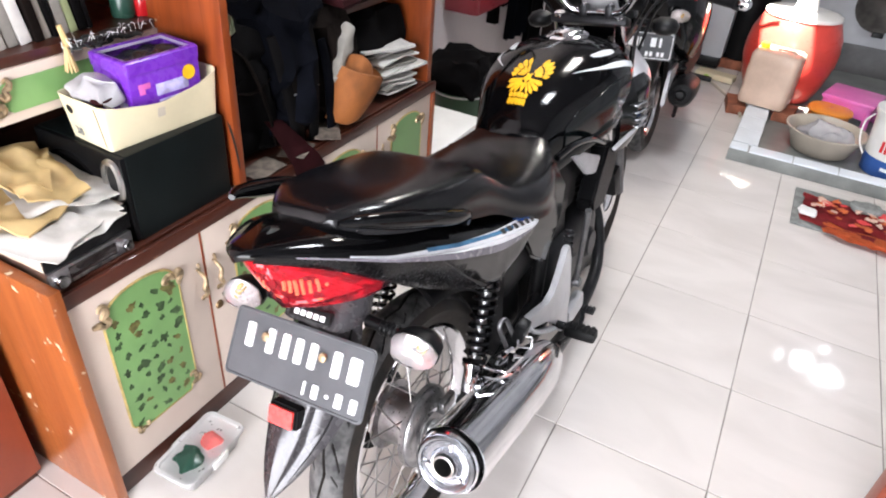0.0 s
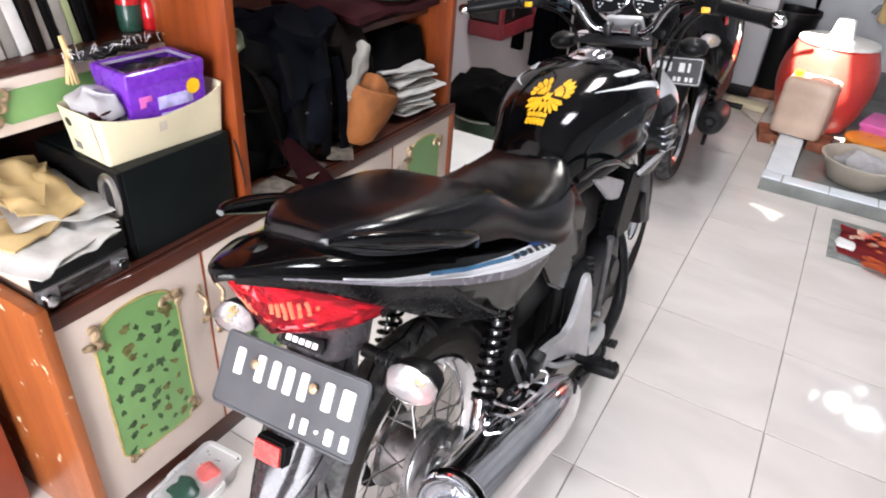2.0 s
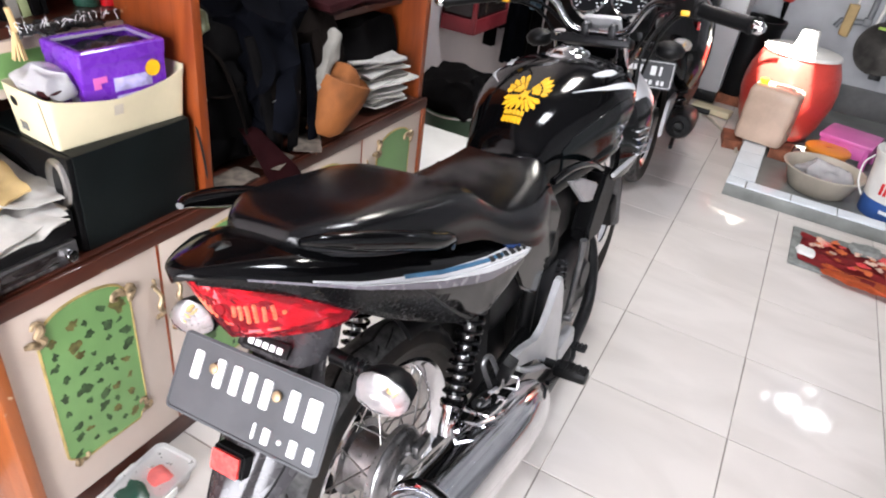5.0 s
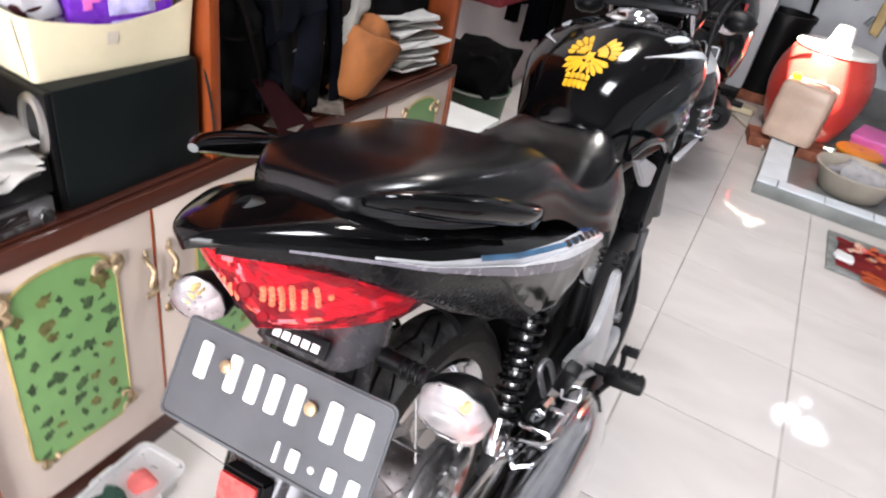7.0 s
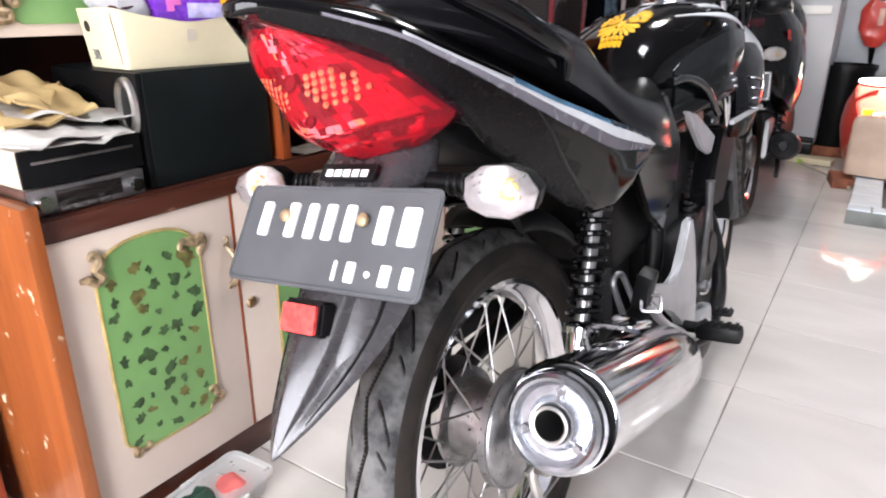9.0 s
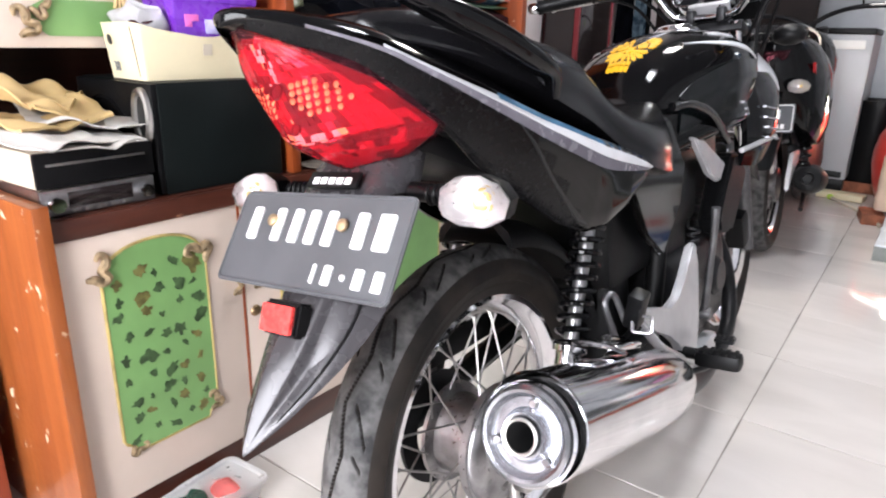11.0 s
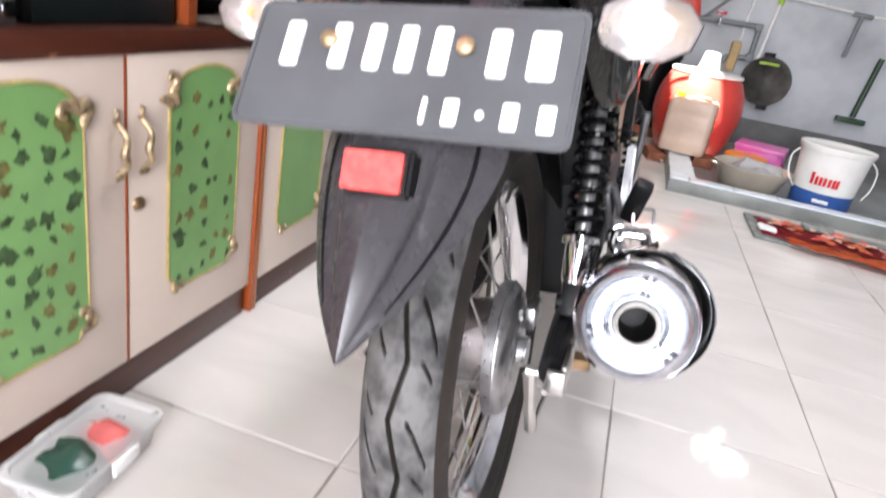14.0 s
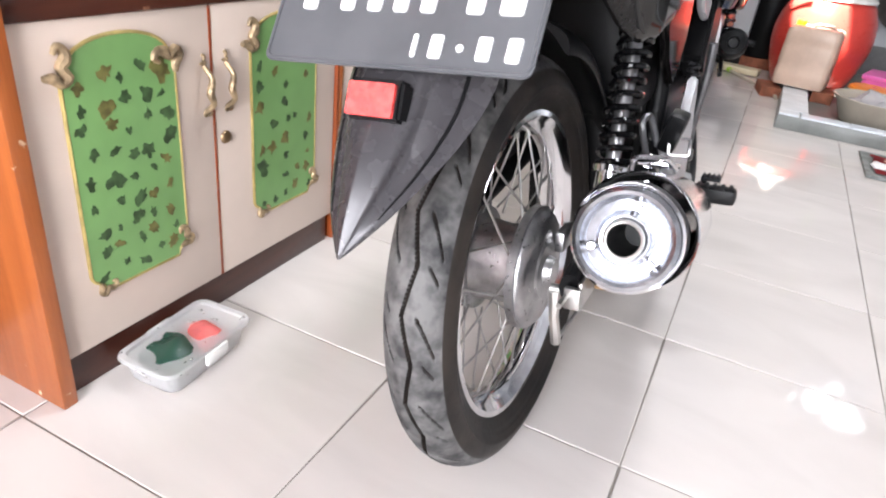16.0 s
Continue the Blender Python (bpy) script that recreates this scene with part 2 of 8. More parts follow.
M["lavender"] = material("silver_lavender_decal", (0.155, 0.145, 0.172), 0.26, 0.15, var=0.12, scale=14, bump=0.0, coat=0.2)
M["blue_decal"] = material("blue_decal", (0.012, 0.055, 0.24), 0.2, var=0.2, scale=20, coat=0.5)
M["sky_decal"] = material("pale_blue_decal", (0.06, 0.17, 0.30), 0.2, var=0.25, scale=20, coat=0.3)
M["yellow_decal"] = material("yellow_decal", (0.80, 0.42, 0.012), 0.4, var=0.15, scale=40)
M["red_reflector"] = material("red_reflector", (0.80, 0.060, 0.055), 0.16, 0, 0.35, 120, 300, 0.25, 0.8)
M["red_plastic"] = material("red_plastic", (0.62, 0.060, 0.045), 0.30, var=0.12, scale=6, fine=60, bump=0.05, coat=0.2)
M["white_plastic"] = material("white_plastic", (0.78, 0.77, 0.74), 0.35, var=0.06, scale=8)
M["cream_card"] = material("cream_card", (0.64, 0.565, 0.385), 0.6, var=0.10, scale=6, fine=90)
M["purple"] = material("purple_card", (0.155, 0.030, 0.42), 0.28, var=0.12, scale=9, coat=0.3)
M["book_cover"] = material("worn_book_cover", (0.33, 0.30, 0.26), 0.55, var=0.25, scale=20, fine=90, per_object=0.4)
M["lilac"] = material("pale_lilac_print", (0.46, 0.42, 0.70), 0.4, var=0.35, scale=60, fine=160)
M["paper"] = material("white_paper", (0.74, 0.73, 0.72), 0.7, var=0.08, scale=14, fine=80, bump=0.1)
M["note_paper"] = material("greyed_note_paper", (0.56, 0.54, 0.51), 0.7, var=0.20, scale=16, fine=80, bump=0.15)
M["dull_paper"] = material("dull_brown_paper", (0.13, 0.105, 0.085), 0.75, var=0.5, scale=40, fine=120, bump=0.3)
M["manila"] = material("manila_paper", (0.52, 0.37, 0.17), 0.65, var=0.16, scale=10, fine=80, bump=0.1)
M["black_vinyl"] = material("black_vinyl_board", (0.0045, 0.0065, 0.0065), 0.40, var=0.3, scale=8, fine=160, bump=0.08, spec=0.3)
M["black_cloth"] = material("black_cloth", (0.0040, 0.0036, 0.0038), 0.9, var=0.4, scale=12, fine=260, bump=0.35, spec=0.06)
M["navy_cloth"] = material("navy_cloth", (0.0024, 0.0028, 0.0048), 0.85, var=0.5, scale=12, fine=260, bump=0.45, spec=0.05)
M["brown_cloth"] = material("brown_cloth", (0.0070, 0.0050, 0.0042), 0.85, var=0.5, scale=12, fine=260, bump=0.45, spec=0.05)
M["tan_cloth"] = material("tan_cloth", (0.25, 0.082, 0.019), 0.8, var=0.3, scale=14, fine=200, bump=0.3)
M["grey_cloth"] = material("grey_cloth", (0.24, 0.225, 0.20), 0.85, var=0.25, scale=14, fine=220, bump=0.3)
M["coral"] = material("coral_sponge", (0.62, 0.13, 0.12), 0.8, var=0.25, scale=30, fine=200, bump=0.3)
M["scrap_film"] = material("greyish_green_film", (0.14, 0.15, 0.085), 0.35, var=0.4, scale=24, fine=120, bump=0.3)
M["maroon_cloth"] = material("maroon_cloth", (0.030, 0.0075, 0.009), 0.85, var=0.3, scale=10, fine=240, bump=0.3, spec=0.08)
M["blue_cloth"] = material("blue_print_cloth", (0.045, 0.095, 0.15), 0.8, var=0.6, scale=26, fine=200, bump=0.25, tint=(0.15, 0.21, 0.26), spec=0.1)
M["print_blue"] = figured("blue_figured_cloth", (0.055, 0.10, 0.16), ((0.30, 0.29, 0.27), (0.36, 0.10, 0.07)))
M["print_pale"] = figured("pale_figured_cloth", (0.20, 0.26, 0.32), ((0.42, 0.25, 0.16), (0.10, 0.16, 0.24)))
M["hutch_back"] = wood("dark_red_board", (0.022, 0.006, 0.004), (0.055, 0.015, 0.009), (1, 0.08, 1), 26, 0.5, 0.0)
M["dark_board"] = material("matt_dark_board", (0.010, 0.006, 0.0055), 0.55, var=0.4, scale=6, fine=80, bump=0.1, spec=0.15)
M["red_edge"] = material("dull_red_lacquer", (0.20, 0.022, 0.030), 0.3, var=0.15, scale=8, coat=0.3)
M["spoke_steel"] = material("galvanised_spoke", (0.40, 0.39, 0.38), 0.38, 1.0, var=0.2, scale=30, fine=200)
M["dark_rag"] = material("dark_plastic_scraps", (0.020, 0.020, 0.022), 0.22, var=0.4, scale=26, fine=120, bump=0.3, spec=0.5)
M["bar_chrome"] = material("aged_bar_chrome", (0.40, 0.40, 0.42), 0.13, 1.0, var=0.25, scale=16, fine=120, bump=0.02)
M["screen_black"] = material("matt_black_screen", (0.0040, 0.0040, 0.0045), 0.5, var=0.3, scale=14, fine=200, bump=0.06, spec=0.10)
M["orange_cloth"] = material("orange_print", (0.62, 0.13, 0.04), 0.8, var=0.25, scale=18, fine=200, bump=0.25)
M["pale_cloth"] = material("pale_print", (0.66, 0.42, 0.33), 0.8, var=0.25, scale=18, fine=200, bump=0.25)
M["green_pale"] = material("pale_green_cover", (0.26, 0.30, 0.15), 0.6, var=0.2, scale=14, fine=80)
M["green_dark"] = material("dark_green_plastic", (0.025, 0.06, 0.03), 0.4, var=0.2, scale=10)
M["jerry"] = material("translucent_tan_plastic", (0.60, 0.44, 0.34), 0.34, var=0.16, scale=5, fine=60, bump=0.06)
M["pink"] = material("pink_plastic", (0.70, 0.15, 0.46), 0.35, var=0.08, scale=8)
M["orange_plastic"] = material("orange_plastic", (0.80, 0.27, 0.03), 0.35, var=0.08, scale=8)
M["beige_plastic"] = material("beige_plastic", (0.50, 0.44, 0.36), 0.4, var=0.12, scale=8)
M["blue_plastic"] = material("blue_print", (0.035, 0.10, 0.33), 0.35, var=0.15, scale=12)
M["red_print"] = material("red_print", (0.70, 0.035, 0.04), 0.4, var=0.1)
M["bag_film"] = material("plastic_bag_film", (0.84, 0.82, 0.84), 0.22, var=0.10, scale=30, fine=90, bump=0.20, trans=0.60, ior=1.10)
M["clear_box"] = material("clear_plastic", (0.97, 0.97, 0.97), 0.30, var=0.04, scale=20, trans=0.74, ior=1.22)
M["brick_red"] = material("red_brick", (0.25, 0.085, 0.045), 0.85, var=0.3, scale=20, fine=120, bump=0.4)
M["washer_grey"] = material("washer_enamel", (0.42, 0.43, 0.45), 0.35, var=0.06, scale=4)
M["pipe_grey"] = material("grey_pipe", (0.20, 0.21, 0.22), 0.4, var=0.12, scale=12)
M["lime"] = material("lime_plastic", (0.36, 0.55, 0.05), 0.4, var=0.15, scale=12)
M["wok"] = material("sooty_iron", (0.06, 0.055, 0.05), 0.5, 0.6, var=0.4, scale=12, fine=90, bump=0.2)
M["mat"] = material("grey_doormat", (0.22, 0.23, 0.22), 0.95, var=0.25, scale=40, fine=300, bump=0.5)
M["skin_gauge"] = material("gauge_face", (0.004, 0.004, 0.005), 0.6, var=0.1, spec=0.06)
M["glass_dark"] = material("smoked_glass", (0.02, 0.015, 0.015), 0.08, 0, 0.1, coat=0.6)
M["red_paint"] = material("red_gloss", (0.50, 0.012, 0.016), 0.2, var=0.15, coat=0.8)
M["hair_black"] = material("black_wire", (0.012, 0.012, 0.012), 0.45, var=0.2)
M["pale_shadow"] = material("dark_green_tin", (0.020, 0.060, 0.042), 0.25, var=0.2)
M["window_sky"] = glowing("bright_sky_pane", (0.88, 0.94, 1.0), 15.0)
M["batik"] = material("batik_red", (0.33, 0.022, 0.028), 0.8, var=0.3, scale=14, fine=200, bump=0.25)
M["oily"] = material("oily_bronze", (0.20, 0.13, 0.07), 0.35, 0.8, var=0.3, scale=30)


# ---------------------------------------------------------------- mesh tools
def spline(pts, n):
    """Catmull-Rom through rows of numbers, n steps a span."""
    p = [np.array(q, float) for q in pts]
    p = [2 * p[0] - p[1]] + p + [2 * p[-1] - p[-2]]
    out = []
    for i in range(1, len(p) - 2):
        a, b, c, d = p[i - 1:i + 3]
        for k in range(n):
            t = k / n
            out.append(0.5 * (2 * b + (c - a) * t + (2 * a - 5 * b + 4 * c - d) * t * t + (3 * b - a - 3 * c + d) * t ** 3))
    out.append(p[-2])
    return out


def quads(bm, rings, closed=True, caps=(True, True)):
    """Skin over rings of points with the same count."""
    rows = [[bm.verts.new(Vector([float(c) for c in q])) for q in r] for r in rings]
    k = len(rows[0])
    for a, b in zip(rows, rows[1:]):
        for i in range(k if closed else k - 1):
            j = (i + 1) % k
            bm.faces.new((a[i], a[j], b[j], b[i]))
    if closed:
        if caps[0]:
            bm.faces.new(rows[0][::-1])
        if caps[1]:
            bm.faces.new(rows[-1])
    return rows


def loft(bm, sections, nu=4, nv=4, mirror=True, caps=(True, True)):
    """Sections: rows of (x, y, z) from the top middle round to the bottom middle of the +x half; mirrored into a closed skin."""
    fine = [spline(s, nu) for s in sections]
    count = len(fine[0])
    cols = [spline([f[i] for f in fine], nv) for i in range(count)]
    rings = []
    for k in range(len(cols[0])):
        half = [cols[i][k] for i in range(count)]
        if mirror:
            other = [np.array((-q[0], q[1], q[2])) for q in half[::-1]]
            if abs(half[0][0]) < 1e-6:
                other = other[:-1]
            if abs(half[-1][0]) < 1e-6:
                other = other[1:]
            half = half + other
        rings.append(half)
    return quads(bm, rings, True, caps)


def box(bm, c, s, bev=0.0, rot=None, seg=2):
    m = Matrix.Translation(c) @ (rot.to_matrix().to_4x4() if isinstance(rot, Euler) else (rot or Matrix())) @ Matrix.Diagonal((*s, 1))
    v = bmesh.ops.create_cube(bm, size=1, matrix=m)["verts"]
    if bev:
        e = list({e for q in v for e in q.link_edges})
        bmesh.ops.bevel(bm, geom=e, offset=bev, segments=seg, profile=0.6, affect="EDGES", clamp_overlap=True)
    return bm


def tube(bm, pts, r, seg=10, n=0, closed=False, caps=True, flat=1.0):
    """A round bar along points; r may be a list; n: spline steps a span."""
    rs = r if isinstance(r, (list, tuple)) else [r] * len(pts)
    rows = [(*p, q) for p, q in zip(pts, rs)]
    if n:
        rows = spline(rows, n)
    P = [Vector([float(c) for c in q[:3]]) for q in rows]
    R = [float(q[3]) for q in rows]
    up = None
    rings = []
    for i, p in enumerate(P):
        if closed:
            d = (P[(i + 1) % len(P)] - P[i - 1]).normalized()
        else:
            d = (P[min(i + 1, len(P) - 1)] - P[max(i - 1, 0)]).normalized()
        if up is None:
            up = Vector((0, 0, 1)) if abs(d.z) < 0.9 else Vector((1, 0, 0))
        s = d.cross(up).normalized()
        up = s.cross(d).normalized()
        rings.append([p + (s * math.cos(a) + up * math.sin(a) * flat) * R[i] for a in (2 * math.pi * k / seg for k in range(seg))])
    if closed:
        rings.append(rings[0])
        quads(bm, rings, True, (False, False))
        bmesh.ops.remove_doubles(bm, verts=bm.verts, dist=1e-6)
    else:
        quads(bm, rings, True, (caps, caps))
    return bm


def lathe(bm, prof, m=None, seg=32, caps=(False, False)):
    """Profile of (radius, height) turned about z, then placed by m."""
    m = m or Matrix()
    rings = [[m @ Vector((r * math.cos(a), r * math.sin(a), h)) for a in (2 * math.pi * k / seg for k in range(seg))] for r, h in prof]
    quads(bm, rings, True, caps)
    return bm


def prism(bm, poly, depth, m=None):
    """A flat outline of (x, y) given thickness along z, then placed by m."""
    m = m or Matrix()
    a = [bm.verts.new(m @ Vector((x, y, 0))) for x, y in poly]
    b = [bm.verts.new(m @ Vector((x, y, depth))) for x, y in poly]
    n = len(poly)
    bm.faces.new(a[::-1])
    bm.faces.new(b)
    for i in range(n):
        bm.faces.new((a[i], a[(i + 1) % n], b[(i + 1) % n], b[i]))
    return bm


def along(a, b):
    """The pose whose z axis runs from a towards b."""
    d = Vector(b) - Vector(a)
    return Matrix.Translation(a) @ d.to_track_quat("Z", "Y").to_matrix().to_4x4()


def rounded(w, h, r, n=4):
    out = []
    for cx, cy, a0 in ((w / 2 - r, h / 2 - r, 0), (-w / 2 + r, h / 2 - r, 90), (-w / 2 + r, -h / 2 + r, 180), (w / 2 - r, -h / 2 + r, 270)):
        for k in range(n + 1):
            a = radians(a0 + 90 * k / n)
            out.append((cx + r * math.cos(a), cy + r * math.sin(a)))
    return out


def B():
    return bmesh.new()


def solid(name, bm, mat, parent=None, label="", sharp=38.0, at=None):
    bmesh.ops.recalc_face_normals(bm, faces=bm.faces)
    me = bpy.data.meshes.new(name)
    bm.to_mesh(me)
    bm.free()
    for p in me.polygons:
        p.use_smooth = True
    me.set_sharp_from_angle(angle=radians(sharp))
    me.materials.append(mat)
    ob = new(name, me)
    if parent:
        ob.parent = parent
    if at is not None:
        ob.matrix_basis = at
    if label:
        ob["label"] = label
    return ob


part = solid


def thing(name, m, label, category, group=""):
    ob = new(name)
    ob.matrix_basis = m
    ob.empty_display_size = 0.05
    return tagged(ob, label, category, group)


def single(name, bm, mat, label, category, at=None, group="", kind="", sharp=38.0):
    ob = solid(name, bm, mat, None, "", sharp, at)
    return tagged(ob, label, category, group, kind)


def structure(name, bm, mat, label, category):
    return single(name, bm, mat, label, category, kind="structure")


def crumple(bm, amount, scale, seed=0):
    for v in bm.verts:
        v.co += Vector(noise.noise_vector(v.co * scale + Vector((seed, seed * 2.3, 7)))) * amount
    return bm


# ---------------------------------------------------------------- the room
X0, X1, Y0, Y1, H = -0.84, 2.80, -2.80, 4.36, 2.90
bm = B()
box(bm, ((X0 + X1) / 2, (Y0 + Y1) / 2, -0.056), (X1 - X0 + 0.4, Y1 - Y0 + 0.4, 0.107))
floor = structure("floor", bm, M["grout"], "dark grout bed under polished cream tiles", "floor")
bm = B()
box(bm, (X0 - 0.06, (Y0 + Y1) / 2, H / 2), (0.12, Y1 - Y0 + 0.24, H))
structure("wall_west", bm, M["wall_left"], "pale pinkish white painted plaster wall", "wall")
bm = B()
box(bm, (X1 + 0.06, (Y0 + Y1) / 2, H / 2), (0.12, Y1 - Y0 + 0.24, H))
structure("wall_east", bm, M["wall"], "pale grey painted plaster wall", "wall")


def wall_with_hole(name, y0, y1, x0, x1, z0, z1, mat, label):
    bm = B()
    yc, t = (y0 + y1) / 2, y1 - y0
    box(bm, ((X0 + x0) / 2, yc, H / 2), (x0 - X0, t, H))
    box(bm, ((X1 + x1) / 2, yc, H / 2), (X1 - x1, t, H))
    box(bm, ((x0 + x1) / 2, yc, (H + z1) / 2), (x1 - x0, t, H - z1))
    if z0 > 0:
        box(bm, ((x0 + x1) / 2, yc, z0 / 2), (x1 - x0, t, z0))
    return structure(name, bm, mat, label, "wall")


wall_with_hole("wall_north", Y1, Y1 + 0.12, 1.40, 2.02, 2.14, 2.78, M["wall"], "pale blue-grey painted kitchen wall with water stains")
wall_with_hole("wall_south", Y0 - 0.12, Y0, 0.0, 1.5, 0.0, 2.15, M["wall"], "pale grey wall with an open doorway")
bm = B()
for x, y, z, w, h in ((1.73, 4.92, 2.82, 0.10, 0.10), (1.98, 5.00, 2.95, 0.12, 0.11), (1.56, 5.19, 3.04, 0.040, 0.055), (1.88, 5.10, 2.74, 0.05, 0.03), (2.16, 5.10, 3.06, 0.03, 0.05)):
    prism(bm, [(x + w * math.cos(a) * (1 + 0.12 * math.sin(3 * a + x * 9)), z + h * math.sin(a)) for a in (2 * math.pi * k / 24 for k in range(24))], 0.01,
          Matrix(((1, 0, 0, 0), (0, 0, 1, y), (0, 1, 0, 0), (0, 0, 0, 1))))
structure("backdrop", bm, M["window_sky"], "bright gaps of white sky outside the high window", "sky")
win = thing("window_1", pose(0, 0, 0), "unseen high kitchen window with added bars, without panes", "window")
tagged(win, "unseen high kitchen window with added bars, without panes", "window", "", "structure")
# unseen bars, added to break up the window's reflection in the floor
for x, w in ((1.415, 0.03), (1.71, 0.016), (2.005, 0.03)):
    bm = B()
    box(bm, (x, Y1 + 0.06, 2.46), (w, 0.03, 0.64), 0.003)
    part("window_bar", bm, M["brown_wood"], win, "added dark wooden bar")
for z in (2.155, 2.765):
    bm = B()
    box(bm, (1.71, Y1 + 0.06, z), (0.56, 0.028, 0.03), 0.003)
    part("window_bar", bm, M["brown_wood"], win)
# the ceiling has a small roof light where the sun comes in
hole = SUN_AT + SUN_FROM * ((H - SUN_AT.z) / SUN_FROM.z)
holes = ((hole.x, hole.y, 0.30, 0.48), SKYLIGHT)
xs = sorted([X0, X1] + [h[0] + s * h[2] / 2 for h in holes for s in (-1, 1)])
ys = sorted([Y0, Y1] + [h[1] + s * h[3] / 2 for h in holes for s in (-1, 1)])
bm = B()
for a, b in zip(xs, xs[1:]):
    for c, d in zip(ys, ys[1:]):
        x, y = (a + b) / 2, (c + d) / 2
        if not any(abs(x - h[0]) < h[2] / 2 and abs(y - h[1]) < h[3] / 2 for h in holes):
            box(bm, (x, y, H + 0.04), (b - a, d - c, 0.08))
structure("ceiling", bm, M["ceiling"], "plain ceiling board with two roof lights", "ceiling")
# unseen sheet, added to keep the sun out of the large opening
bm = B()
box(bm, (0.40, 0.30, 3.30), (2.4, 2.4, 0.06))
structure("roof", bm, M["ceiling"], "unseen sheet added over the ceiling to block the sun", "roof")


# damp skirting on the kitchen wall
bm = B()
box(bm, ((0.53 + X1) / 2, Y1 - 0.006, 0.10), (X1 - 0.53, 0.012, 0.22), 0.002)
structure("baseboard", bm, M["damp"], "dark damp cement band at the wall's foot", "skirting")

# raised washing place
bm = B()
KX, KY, KH, KW, KL = 0.535, 2.44, 0.068, 0.085, 0.125
box(bm, ((KX + X1) / 2, KY + KW / 2, KH / 2 - 0.004), (X1 - KX, KW, KH - 0.008), 0.003)
box(bm, (KX + KL / 2, KY + KW + 0.42, KH / 2 - 0.004), (KL, 0.83, KH - 0.008), 0.003)
structure("kerb", bm, M["cement"], "low cement kerb round the washing place", "kerb")
kerb = bpy.data.objects["kerb"]
bm = B()
box(bm, ((KX + KW + X1) / 2, (KY + KW + Y1) / 2, 0.012), (X1 - KX - KW, Y1 - KY - KW, 0.024))
structure("wash_floor", bm, M["cement"], "wet grey cement floor of the washing place", "floor")
bm = B()
box(bm, (0, 0, 0), (0.196, KW - 0.004, 0.008), 0.0015, seg=1)
cap_a = solid("kerb_tile", bm, M["kerb_tile"], kerb, "", at=pose(KX + 0.19, KY + KW / 2, KH - 0.004))
me = cap_a.data
x = KX + 0.39
while x < X1 - 0.1:
    o = new("kerb_tile", me)
    o.parent, o.matrix_basis = kerb, pose(x, KY + KW / 2, KH - 0.004)
    x += 0.2
for k in range(4):
    o = new("kerb_tile", me)
    o.parent, o.matrix_basis = kerb, pose(KX + KL / 2, KY + KW + 0.105 + 0.2 * k, KH - 0.004, 0, 0, 90) @ Matrix.Diagonal((1, KL / KW, 1, 1))
o = new("kerb_tile", me)
o.parent, o.matrix_basis = kerb, pose(KX + KW / 2, KY + KW / 2, KH - 0.0035) @ Matrix.Diagonal((0.43, 1, 1, 1))


# ---------------------------------------------------------------- sideboard with hutch
FX = -0.378            # front face of the doors
WT = 0.584             # top of the worktop
DEP = 0.44
UNITS = ((-0.362, 0.347), (0.349, 1.046))


def panel_outline(w, zb, zs, zt):
    """Arched panel with stepped lower corners: (y, z) about its middle."""
    h = w / 2
    pts = [(-h + 0.022, zb), (h - 0.022, zb), (h - 0.018, zb + 0.012), (h - 0.004, zb + 0.022), (h, zb + 0.03), (h, zs - 0.014), (h - 0.006, zs)]
    for k in range(0, 13):
        a = radians(12 + 156 * k / 12)
        pts.append(((h - 0.004) * math.cos(a) * 0.93, zs + (zt - zs) * (0.18 + 0.82 * math.sin(a))))
    pts += [(-h + 0.006, zs), (-h, zs - 0.014), (-h, zb + 0.03), (-h + 0.004, zb + 0.022), (-h + 0.018, zb + 0.012)]
    return pts


FACE = Matrix(((0, 0, 1, 0), (1, 0, 0, 0), (0, 1, 0, 0), (0, 0, 0, 1)))   # (y, z, out) -> world


def scroll(bm, y, z, s, turn=0):
    """A small curled leaf ornament on the door face."""
    c, q = math.cos(radians(turn)), math.sin(radians(turn))
    curl = ((-0.008, 0.010, 0.004), (0.000, 0.004, 0.007), (0.004, -0.006, 0.006), (0.013, -0.004, 0.0075), (0.012, 0.008, 0.006), (0.020, 0.010, 0.0075), (0.026, 0.018, 0.006), (0.022, 0.026, 0.0045), (0.014, 0.022, 0.003))
    tube(bm, [FACE @ Vector((y + s * (a * c - b * q), z + s * (a * q + b * c), 0.004)) for a, b, r in curl], [r * abs(s) * 0.85 for a, b, r in curl], 8, 3)


def blot(rng, cx, cz, s):
    """An uneven sprig-like outline."""
    n = 15
    base = rng.random() * 6
    sq = rng.uniform(0.55, 1.0)
    tw = rng.random() * 6
    out = []
    for k in range(n):
        a = base + 2 * math.pi * k / n
        r = s * (0.45 + 0.75 * rng.random())
        u, v = r * math.cos(a), r * math.sin(a) * sq
        out.append((cx + u * math.cos(tw) - v * math.sin(tw), cz + u * math.sin(tw) + v * math.cos(tw)))
    return out


